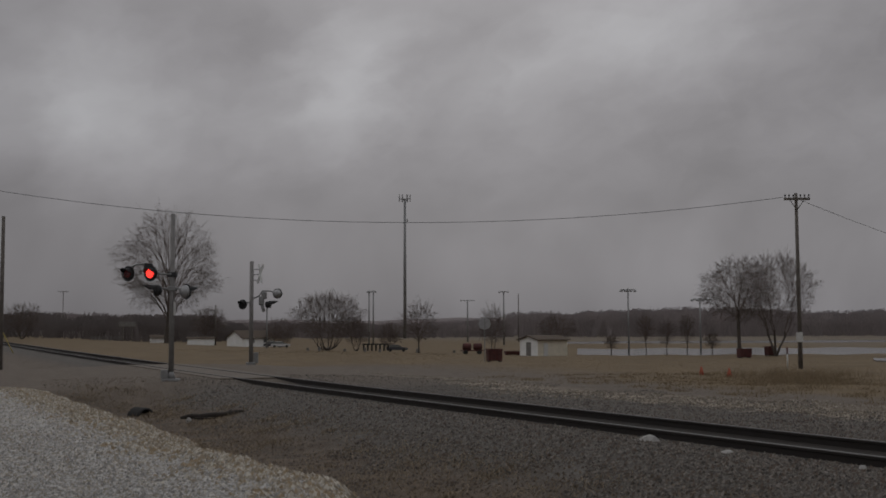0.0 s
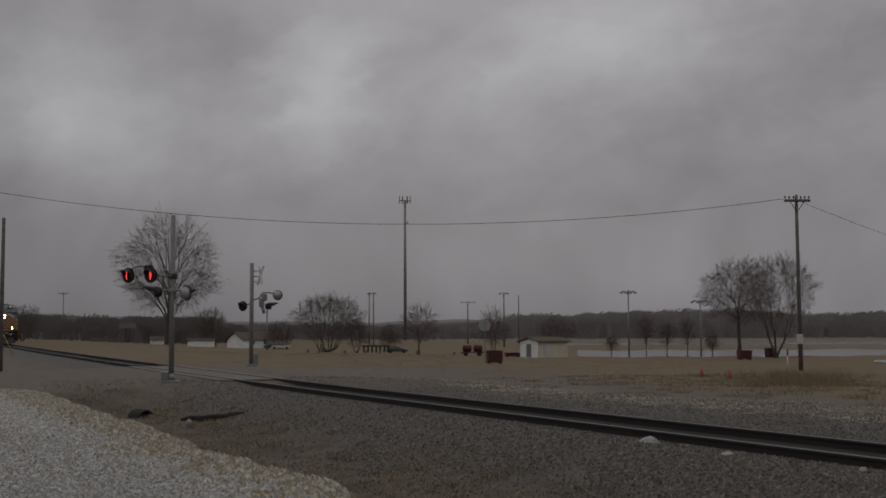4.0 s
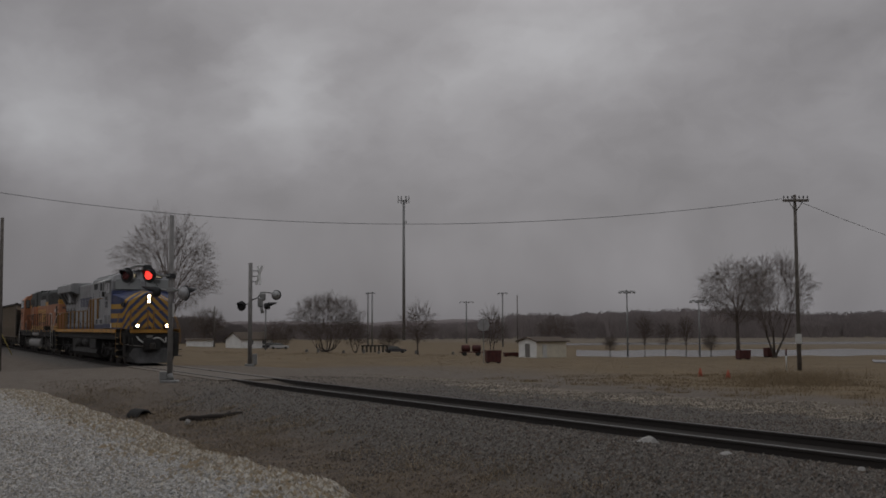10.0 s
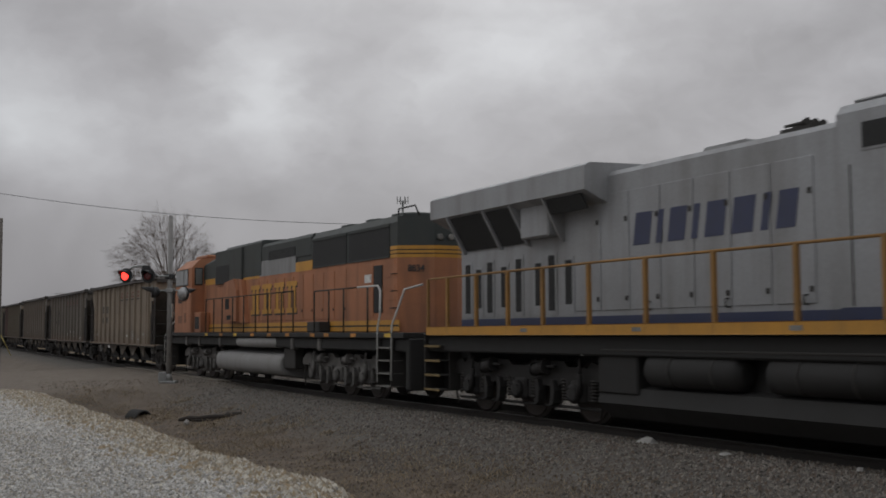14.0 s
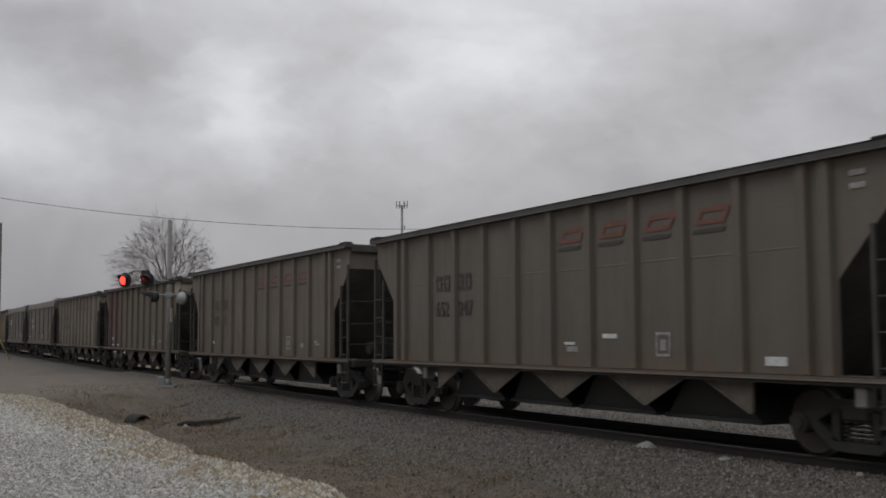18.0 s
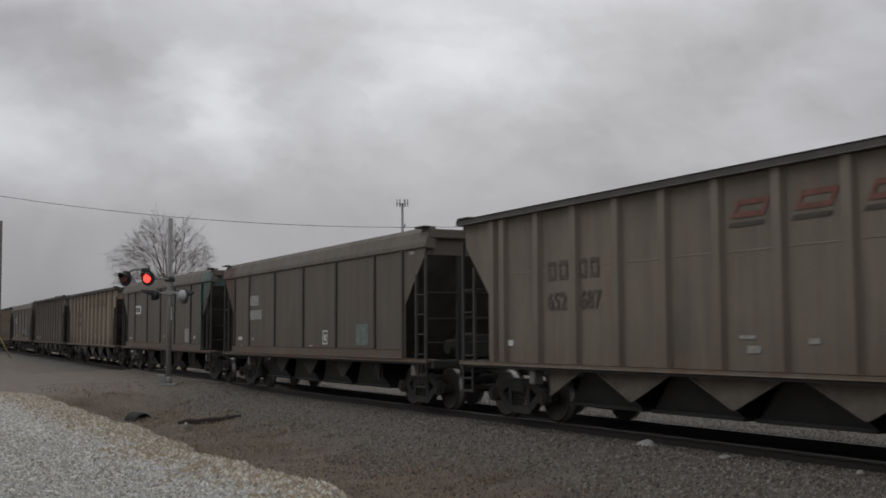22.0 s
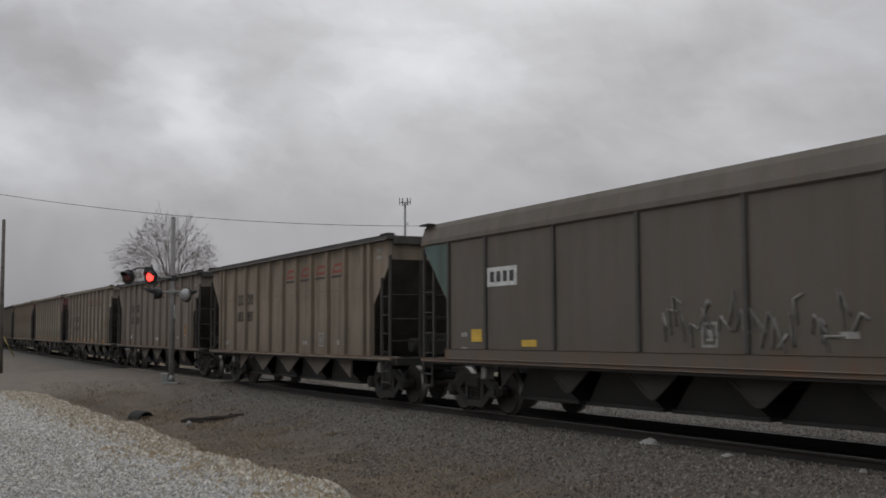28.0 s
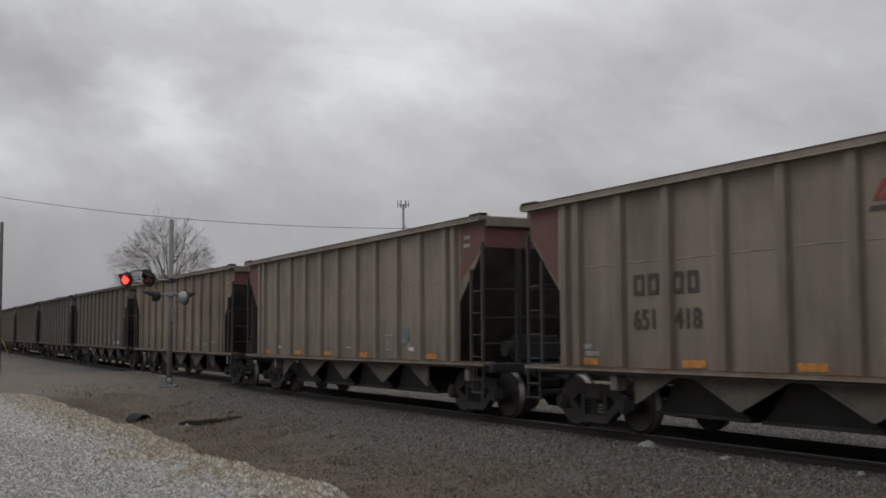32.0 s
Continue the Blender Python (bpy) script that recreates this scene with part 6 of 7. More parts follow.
def utility_pole(depth, px, tall, arm, label, top=0.09):
    root = thing("utility_pole", label, "utility pole", stand(depth, (px - 784) / 1967 * depth, 0, 0.05), "utility poles")
    part("pole", Form().lathe([(0, top * 1.5), (tall * 0.5, top * 1.25), (tall, top)], "z", 12), POLEWOOD, root)
    if arm:
        part("crossarm", Form().box(-arm / 2, arm / 2, -0.14 - top, -top, tall - 0.42, tall - 0.28, 0.01), POLEWOOD, root)
        for s in (-1, 1):
            part("brace", Form().rod((s * arm * 0.28, -top - 0.1, tall - 0.4), (0, -top, tall - 1.0), 0.025, n=5), GALV, root)
        ins = Form().lathe([(0, 0.02), (0.08, 0.02), (0.1, 0.06), (0.16, 0.05), (0.2, 0.03)], "z", 8)
        i0 = None
        for q in (-0.46, -0.3, -0.14, 0.14, 0.3, 0.46):
            at = pose(q * arm, -0.07 - top, tall - 0.28)
            i0 = again(i0, at) if i0 else part("insulator", ins, SIGNALBLACK, root, at=at)
    return root


rp = utility_pole(64.4, 1413, 10.25, 1.5, "wooden utility pole with crossarm and insulators in dry grass")
part("notice", Form().box(-0.28, 0.1, -0.24, -0.22, 1.6, 2.16, 0.01), SIGNWHITE, rp, "blank white notice board")
utility_pole(60.0, 3, 8.4, 0, "plain dark wooden pole beside the road")
utility_pole(181, 382, 6.6, 0, "short wooden service pole near the houses")
utility_pole(330, 112, 14.0, 3.2, "distant wooden pole with a crossarm")
utility_pole(240, 917, 10.4, 0.0, "distant plain wooden pole")
guy = thing("guy_wire_guard", "yellow plastic guard on a thin guy wire", "guy wire", stand(86, (27 - 784) / 1967 * 86))
part("guard", Form().rod((0, 0, -0.1), (-1.2, 0, 2.2), 0.04, n=8), plain("yellow_guard", (0.42, 0.34, 0.1), 0.6), guy)
part("wire", Form().rod((-1.2, 0, 2.2), (-3.4, 0, 6.4), 0.012, n=5), SIGNALBLACK, guy)


def wire(name, a, b, sag, label, n=40, r=0.022):
    a, b = Vector(a), Vector(b)
    pts = []
    for i in range(n + 1):
        u = i / n
        pts.append(a.lerp(b, u) - Vector((0, 0, sag * 4 * u * (1 - u))))
    ob = part(name, Form().pipe(pts, r, 5), SIGNALBLACK)
    return tagged(ob, label, "cable")


def aloft(depth, px, py):
    """A point in the air, by its bearing and rise."""
    x, y = spot(depth, (px - 784) / 1967 * depth)
    return (x, y, 1.58 + (588 - (px - 784) * 0.0046 - py) / 1967 * depth)


wire("overhead_wire", aloft(64.4, -320, 280), aloft(64.4, 1390, 350), 2.5, "thin black overhead wire sagging between poles", r=0.015)
wire("overhead_wire", aloft(64.4, 1418, 354), aloft(110, 1750, 470), 0.3, "thin black overhead wire running off past the pole", r=0.014)


# ---------------------------------------------------------------- bare trees
def bare_tree(depth, px, tall, spread, label, seed, tips=500, fork=0.16, girth=0.3, stems=1, lift=0.58, under=0.36, up=0.25, cling=0.5, shell=0.3):
    """A leafless tree: every twig tip has its place in an uneven egg-shaped crown, and limbs divide again and again towards them."""
    rnd = np.random.RandomState(seed)
    thin = depth * 4.6e-5
    segs = [[], []]
    u = rnd.normal(0, 1, (tips * 2, 3))
    u /= np.linalg.norm(u, axis=1)[:, None]
    ph = rnd.uniform(0, 6.283, 6)
    az = np.arctan2(u[:, 1], u[:, 0])
    bump = 1 + 0.09 * np.sin(az * 3 + ph[0]) * np.sin(u[:, 2] * 5 + ph[1]) + 0.06 * np.sin(az * 7 + ph[2]) + 0.05 * np.sin(u[:, 2] * 11 + ph[3])
    r = (shell + (1 - shell) * rnd.random_sample(tips * 2)) ** 0.45 * bump
    q = u * r[:, None] * np.array([spread / 2, spread / 2, 1.0])
    q[:, 2] *= np.where(q[:, 2] > 0, tall * (1 - lift), tall * under)
    q[:, 2] += tall * lift
    q = q[q[:, 2] > tall * fork * 0.9 + 0.45 * np.hypot(q[:, 0], q[:, 1]) * max(0.0, 1 - under)][:tips]
    total = len(q)

    def size(n):
        return max(thin, girth * (n / total) ** cling)

    def line(p0, p1, r0, r1, bank):
        segs[bank].append((p0, p1, r0, r1, 8 if bank == 0 else 5 if r0 > thin * 5 else 3))

    def grow(p0, way, pts, lv, r0):
        n = len(pts)
        mid = pts.mean(axis=0)
        gap = mid - p0
        reach = np.linalg.norm(gap) + 1e-6
        if n == 1:
            bend = p0 + gap * 0.5 + (way * 0.1 + rnd.normal(0, 0.03, 3)) * reach
            line(p0, bend, r0, thin, 1)
            line(bend, pts[0], thin, thin * 0.8, 1)
            for k in range(4):
                f0 = p0 + (pts[0] - p0) * rnd.uniform(0.1, 0.8)
                line(f0, f0 + (gap / reach * 0.95 + rnd.normal(0, 0.2, 3) + np.array([0, 0, 0.1])) * reach * rnd.uniform(0.35, 0.75), thin, thin * 0.6, 1)
            return
        d = gap / reach * 0.62 + way * 0.38 + np.array([0, 0, up * 0.5]) + rnd.normal(0, 0.06, 3)
        d /= np.linalg.norm(d)
        step = reach * rnd.uniform(0.2, 0.36)
        r1 = size(n)
        half = p0 + d * step * 0.5 + rnd.normal(0, 0.03, 3) * step
        end = p0 + d * step
        line(p0, half, r0, (r0 + r1) / 2, 1)
        line(half, end, (r0 + r1) / 2, r1, 1)
        off = pts - pts.mean(axis=0)
        axis = np.linalg.svd(off, full_matrices=False)[2][0] + rnd.normal(0, 0.25, 3)
        side = off @ axis
        cut = np.quantile(side, rnd.uniform(0.3, 0.7))
        one, two = pts[side <= cut], pts[side > cut]
        for grp in (one, two):
            if len(grp):
                grow(end, d, grp, lv + 1, min(r1, size(len(grp)) * 1.1))

    turn = rnd.uniform(0, 6.283)
    sector = ((np.arctan2(q[:, 1], q[:, 0]) + turn) % 6.283 / 6.283 * stems).astype(int)
    for k in range(stems):
        grp = q[sector == k]
        if not len(grp):
            continue
        mid = grp.mean(axis=0)
        out = np.array([mid[0], mid[1], 0.0]) * (0.0 if stems == 1 else 1.0)
        foot = out * 0.06 - np.array([0, 0, 0.1])
        top = out * 0.42 * (1 if stems > 1 else 0) + np.array([rnd.normal(0, 0.008) * tall, rnd.normal(0, 0.008) * tall, tall * fork * rnd.uniform(0.9, 1.1)])
        knee = (foot + top) / 2 - out * 0.05 + rnd.normal(0, 0.006, 3) * tall
        g = girth * (1.0 if stems == 1 else 0.8)
        line(foot, foot + np.array([0, 0, 0.4]), g * 1.35, g, 0)
        line(foot + np.array([0, 0, 0.4]), knee, g, g * 0.85, 0)
        line(knee, top, g * 0.85, g * 0.75, 0)
        way = (top - knee) / np.linalg.norm(top - knee)
        # the first limbs leave the stem at several heights
        order = np.argsort(grp[:, 2] + rnd.normal(0, tall * 0.06, len(grp)))
        lows = np.array_split(grp[order], 4 if stems == 1 else 2)
        for i, low in enumerate(lows):
            if not len(low):
                continue
            at = top + np.array([0, 0, tall * 0.05 * i]) * (1 if i else 0) + way * 0
            if i:
                line(top + np.array([0, 0, tall * 0.05 * (i - 1)]), at, g * (0.75 - 0.12 * (i - 1)), g * (0.75 - 0.12 * i), 0)
            ang = np.arctan2(low[:, 1], low[:, 0])
            cutg = 3 if stems == 1 else 2
            b0 = rnd.uniform(0, 6.283)
            sec = ((ang + b0) % 6.283 / 6.283 * cutg).astype(int)
            for c in range(cutg):
                sub = low[sec == c]
                if len(sub):
                    grow(at, way, sub, 0, min(g * 0.6, size(len(sub))))
    root = thing("tree", label, "tree", stand(depth, (px - 784) / 1967 * depth, 0, 0.1))
    for name, ss, mt in (("trunk", segs[0], BARK), ("crown", segs[1], TWIG)):
        vs, fs, base = [], [], 0
        for n in sorted(set(s[4] for s in ss)):
            some = [s for s in ss if s[4] == n]
            p0, p1 = np.array([s[0] for s in some]), np.array([s[1] for s in some])
            ra, rb = np.array([s[2] for s in some]), np.array([s[3] for s in some])
            d = p1 - p0
            d /= np.maximum(np.linalg.norm(d, axis=1), 1e-6)[:, None]
            ref = np.where(np.abs(d[:, 2:3]) > 0.9, np.array([[1.0, 0, 0]]), np.array([[0, 0, 1.0]]))
            ux = np.cross(d, ref)
            ux /= np.maximum(np.linalg.norm(ux, axis=1), 1e-6)[:, None]
            uy = np.cross(d, ux)
            for pp, rr in ((p0, ra), (p1, rb)):
                for k in range(n):
                    t = 2 * math.pi * k / n
                    vs.append(pp + (ux * math.cos(t) + uy * math.sin(t)) * rr[:, None])
            m = len(some)
            ids = base + np.arange(m)
            for k in range(n):
                x, y = ids + k * m, ids + ((k + 1) % n) * m
                fs += [np.stack([x, y, y + n * m], 1), np.stack([x, y + n * m, x + n * m], 1)]
            base += 2 * n * m
        part(name, tri_mesh(name, np.concatenate(vs), np.concatenate(fs), True), mt, root)
    return root


bare_tree(208, 297, 25.2, 20.6, "large bare spreading tree with fine twigs in a brown field", 3, 3000, 0.15, 0.62, 1, 0.54, 0.32, 0.26, 0.54, 0.25)
bare_tree(97, 1306, 8.9, 7.2, "bare rounded tree beside a red bin at the water", 11, 2600, 0.3, 0.2, 1, 0.66, 0.34, 0.3, 0.6, 0.2)
bare_tree(101, 1370, 9.7, 7.8, "bare forked tree by the flooded field", 14, 2600, 0.2, 0.15, 3, 0.64, 0.38, 0.3, 0.6, 0.2)
bare_tree(125, 580, 6.9, 8.6, "wide bare multi-stemmed tree on the roadside", 21, 2900, 0.1, 0.12, 7, 0.55, 0.42, 0.3, 0.5, 0.1)
bare_tree(128, 632, 4.2, 3.4, "bare bushy tree on the roadside", 22, 630, 0.08, 0.06, 3, 0.55, 0.42, 0.3, 0.5, 0.1)
bare_tree(117, 741, 5.6, 4.6, "slim bare tree with upswept branches", 31, 684, 0.2, 0.1, 1, 0.55, 0.34, 0.3, 0.5, 0.1)
bare_tree(115, 872, 5.3, 3.6, "bare young tree near the shed", 41, 630, 0.12, 0.07, 2, 0.55, 0.38, 0.5, 0.5, 0.1)
bare_tree(185, 370, 6.8, 6.4, "dark bare tree behind the white buildings", 51, 1260, 0.1, 0.16, 2, 0.55, 0.42, 0.3, 0.5, 0.0)
bare_tree(170, 497, 4.6, 5.6, "dense dark bare bush by the parked car", 52, 1080, 0.06, 0.1, 4, 0.5, 0.42, 0.3, 0.5, 0.0)
bare_tree(150, 690, 4.0, 3.6, "dense dark bare bush behind the machinery", 53, 810, 0.06, 0.08, 4, 0.5, 0.42, 0.3, 0.5, 0.0)
bare_tree(190, 985, 5.6, 7.5, "distant bare tree in front of the woods", 54, 900, 0.1, 0.12, 3, 0.52, 0.4, 0.3, 0.5, 0.0)
bare_tree(230, 40, 8.0, 9.0, "distant bare tree beside the track", 55, 1080, 0.1, 0.18, 3, 0.52, 0.4, 0.3, 0.5, 0.0)
for px, tall, wide, seed in ((1080, 2.3, 1.7, 61), (1141, 4.2, 2.2, 62), (1178, 3.6, 2.0, 63), (1214, 4.1, 1.8, 64), (1258, 2.3, 1.9, 65)):
    tr = bare_tree(104.5, px, tall, wide, "small upright bare ornamental tree at the water's edge", seed, 320, 0.24, 0.05, 1, 0.66, 0.4, 0.6, 0.5, 0.0)
    tr["group"] = "row of small trees"


def far_woods(rows, a0, a1, seed, material, label):
    """Bare woodland along the horizon: many thin limbs that fan out into rounded crowns of uneven height."""
    rnd = np.random.RandomState(seed)
    v, f, base = [], [], 0
    for dist, tall, count in rows:
        for i in range(count):
            ang = radians(rnd.uniform(a0, a1))
            d = dist + rnd.uniform(-30, 30)
            c = AHEAD * (d * math.cos(ang)) + RIGHT * (d * math.sin(ang))
            h = tall * (0.84 + 0.12 * math.sin(ang * 23) * math.sin(ang * 9 + 2) + rnd.uniform(-0.14, 0.12))
            mid = -0.2 < ang < 0.06
            h *= 0.62 if mid else 1.12 if ang > 0.12 else 1.0
            w = h * rnd.uniform(0.42, 0.62)
            # twigs that radiate inside a rounded crown
            nb = 120
            a = rnd.uniform(-2.0, 2.0, nb)
            k = np.sqrt(rnd.uniform(0.05, 1.0, nb)) * (1 - 0.1 * np.abs(np.sin(a * 4 + i)))
            x1, z1 = np.sin(a) * w * k, h * (0.56 + 0.44 * np.cos(a) * k)
            dirn = a * 0.75 + rnd.normal(0, 0.7, nb)
            long = rnd.uniform(0.4, 1.1, nb)
            x0, z0 = x1 - np.sin(dirn) * long, z1 - np.abs(np.cos(dirn)) * long
            x0[:5], z0[:5] = rnd.normal(0, 0.5, 5), -1.0
            t, y = rnd.uniform(0.1, 0.24, nb), rnd.uniform(-5, 5, nb)
            q = np.array(c)[None] + np.array(AHEAD)[None] * y[:, None]
            for xx, zz in ((x0 - t, z0), (x0 + t, z0), (x1 + 0.12, z1), (x1 - 0.12, z1)):
                v.append(np.stack([q[:, 0] + RIGHT.x * xx, q[:, 1] + RIGHT.y * xx, zz], 1))
            m = base + np.arange(nb)
            f += [np.stack([m, m + nb, m + 2 * nb], 1), np.stack([m, m + 2 * nb, m + 3 * nb], 1)]
            base += 4 * nb
    v, f = np.concatenate(v), np.concatenate(f)
    me = tri_mesh("backdrop_woods", v, f)
    me.materials.append(material)
    tagged(new("backdrop_woods", me), label, "woods", kind="stuff")


far_woods(((430, 9.0, 420), (480, 10.5, 560), (540, 11.5, 560), (620, 12.5, 420)), -31, 31, 5, HAZEWOODS, "distant belt of bare brown woodland on the horizon")
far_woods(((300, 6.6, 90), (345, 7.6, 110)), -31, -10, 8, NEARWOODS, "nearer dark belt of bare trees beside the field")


def ridge():
    """Low wooded rise behind the trees."""
    v, f = [], []
    n = 160
    for i in range(n + 1):
        ang = radians(-36 + 72 * i / n)
        h = 9.6 + 0.7 * math.sin(ang * 11) + 0.5 * math.sin(ang * 37 + 1) + 0.3 * math.sin(ang * 130) + (1.5 if ang > 0.1 else 0)
        for d, z in ((690, -2.0), (700, h * 0.8), (730, h), (900, h)):
            p = AHEAD * (d * math.cos(ang)) + RIGHT * (d * math.sin(ang))
            v.append((p.x, p.y, z))
    for i in range(n):
        for k in range(3):
            a = i * 4 + k
            f.append((a, a + 4, a + 5, a + 1))
    me = tri_mesh("backdrop_ridge", v, f)
    # same paled colour, haze included, as the far woods
    me.materials.append(HAZEWOODS)
    tagged(new("backdrop_ridge", me), "low wooded rise on the horizon", "hill", kind="structure")


ridge()


def flooded_field():
    k = Nodes("flood_water")
    vec = k.coord()
    k.bump(k.noise(vec, 1.5, 3), 0.06, 0.05)
    k.out((0.09, 0.09, 0.085), 0.12)
    for name, d0, d1, x0, x1 in (("water_near", 107, 146, 0.12, 0.48), ("water_far", 205, 245, 0.075, 0.5), ("water_pool", 82, 90, 0.385, 0.5)):
        v, f, n = [], [], 40
        for i in range(n + 1):
            u = x0 + (x1 - x0) * i / n
            e0 = d0 + (d1 - d0) * 0.06 * math.sin(i * 0.9) + (4 if i in (0, n) else 0)
            e1 = d1 + (d1 - d0) * 0.1 * math.sin(i * 0.7 + 2)
            for d in (e0, e1):
                x, y = spot(d, u * d)
                v.append((x, y, -0.79 if name != "water_pool" else ground_z(x, y) + 0.06))
        for i in range(n):
            f.append((2 * i, 2 * i + 2, 2 * i + 3, 2 * i + 1))
        me = tri_mesh(name, v, f)
        me.materials.append(k.m)
        tagged(new(name, me), "sheet of pale still flood water on a field", "water", kind="structure")


flooded_field()


# ---------------------------------------------------------------- far things
def tower():
    root = thing("cell_tower", "tall grey monopole mast with antenna ring at its top", "mast", stand(372, (716.5 - 784) / 1967 * 372))
    part("shaft", Form().lathe([(0, 0.55), (25, 0.48), (47, 0.38)], "z", 14), GALV, root)
    part("ring", Form().rod((-1.8, -0.8, 46.8), (1.8, -0.8, 46.8), 0.12).rod((-1.8, -0.8, 46.8), (0, 1.6, 46.8), 0.12).rod((1.8, -0.8, 46.8), (0, 1.6, 46.8), 0.12), SIGNALGREY, root)
    a0 = None
    for x, y in ((-1.8, -0.85), (-0.7, -0.95), (0.7, -0.95), (1.8, -0.85), (-0.9, 0.5), (0.9, 0.5)):
        at = pose(x, y, 47.0)
        a0 = again(a0, at) if a0 else part("antenna", Form().box(-0.16, 0.16, -0.1, 0.1, -1.2, 1.3, 0.03), SIGNALGREY, root, at=at)
    part("dish", Form().lathe([(0, 0.6), (0.2, 0.55), (0.35, 0.2)], "x", 14, (0.7, 0, 39.6)), SIGNALGREY, root)


tower()


def floodlight(depth, px, tall, arm, label, lamps=4):
    root = thing("floodlight_pole", label, "light pole", stand(depth, (px - 784) / 1967 * depth), "floodlight poles")
    part("pole", Form().lathe([(0, depth * 0.0008), (tall, depth * 0.0006)], "z", 8), GALV, root)
    part("crossarm", Form().box(-arm / 2, arm / 2, -0.06, 0.06, tall - 0.2, tall - 0.08), GALV, root)
    l0 = None
    for i in range(lamps):
        x = -arm / 2 + arm * i / (lamps - 1)
        at = pose(x, -0.1, tall - 0.1, 20)
        l0 = again(l0, at) if l0 else part("lamp", Form().lathe([(0.0, 0.07), (-0.12, 0.15), (-0.22, 0.19)], "z", 10), SIGNALGREY, root, at=at)


floodlight(112, 1111, 6.6, 1.4, "pale floodlight pole with four lamps by the flood water")
floodlight(111, 1238, 5.6, 1.6, "pale floodlight pole half hidden by a tree")
floodlight(186, 891, 9.1, 1.4, "distant floodlight pole near the shed", 3)
floodlight(246, 827, 9.3, 3.0, "distant floodlight pole with a wide crossarm")
floodlight(194, 653, 9.5, 0.6, "distant twin floodlight pole behind bare bushes", 2)
floodlight(196, 660.5, 9.6, 0.8, "distant twin floodlight pole behind bare bushes", 2)


def house(depth, px, wide, deep, wall, rise, mat, label, turn=0.0, doors=()):
    root = thing("house", label, "building", stand(depth, (px - 784) / 1967 * depth, turn))
    part("wall", Form().prism([(-deep / 2, 0), (deep / 2, 0), (deep / 2, wall), (0, wall + rise), (-deep / 2, wall)], "x", -wide / 2, wide / 2), mat, root)
    for s in (-1, 1):
        e = 0.25
        part("roof", Form().prism([(s * (deep / 2 + e), wall - e * rise / (deep / 2)), (s * (deep / 2 + e), wall - e * rise / (deep / 2) + 0.1), (0, wall + rise + 0.12), (0, wall + rise + 0.02)], "x", -wide / 2 - e, wide / 2 + e), ROOFBROWN, root)
    for x, w, z0, z1 in doors:
        part("door" if z0 < 0.2 else "window", Form().box(x - w / 2, x + w / 2, -deep / 2 - 0.04, -deep / 2, z0, z1), SIGNWHITE if z0 < 0.2 else PANE, root)
    return root


house(170, 444, 5.6, 4.4, 1.35, 1.0, HOUSEWHITE, "small white house with brown roof across the field", 42, ((-1.0, 0.6, 0.6, 1.2), (1.2, 0.6, 0.6, 1.2)))
house(182, 358, 4.2, 3.0, 1.1, 0.15, HOUSEWHITE, "low white outbuilding under a bare tree", 5)
house(228, 279, 2.6, 2.2, 1.0, 0.5, HOUSEWHITE, "tiny white shed behind the big tree", 20)
shed = house(106, 961, 3.7, 2.6, 1.52, 0.32, BEIGE, "beige park shed with brown roof and a white gable", 36, ((-0.9, 0.5, 0.0, 1.2),))
part("gable", Form().prism([(-1.27, 0.02), (1.27, 0.02), (1.27, 1.5), (0, 1.8), (-1.27, 1.5)], "x", -1.88, -1.85), HOUSEWHITE, shed, "white boarded gable")
part("gable_door", Form().box(-1.9, -1.88, -0.35, 0.35, 0.05, 1.3, 0.005), BARE, shed)


def car(depth, px, colour, label, turn=0.0, size=1.0):
    paint = plain("car_paint", colour, 0.35, 0, 0.1, 3)
    root = thing("parked_car", label, "car", stand(depth, (px - 784) / 1967 * depth, turn))
    root.scale = (size, size, size)
    part("body", Form().prism([(-2.2, 0.35), (2.2, 0.35), (2.25, 0.75), (1.3, 0.92), (-1.9, 0.95), (-2.25, 0.8)], "y", -0.85, 0.85), paint, root)
    part("cabin", Form().prism([(-1.7, 0.93), (1.1, 0.93), (0.4, 1.42), (-1.2, 1.42)], "y", -0.75, 0.75), PANE, root)
    part("roof", Form().box(-1.2, 0.4, -0.74, 0.74, 1.41, 1.46, 0.02), paint, root)
    for x in (-1.4, 1.4):
        for y in (-0.8, 0.8):
            part("wheel", Form().lathe([(y - 0.1, 0.3), (y - 0.1, 0.32), (y + 0.1, 0.32), (y + 0.1, 0.3)], "y", 16, (x, 0, 0.32)), BLACK, root)
    return root


car(160, 497, (0.5, 0.5, 0.5), "white pickup-like car parked beside dark bushes", 8, 0.62)
car(160, 484, (0.03, 0.03, 0.035), "dark car parked beside dark bushes", 12, 0.62)
car(128, 702, (0.05, 0.05, 0.06), "dark car parked near small farm machinery", 4, 0.55)


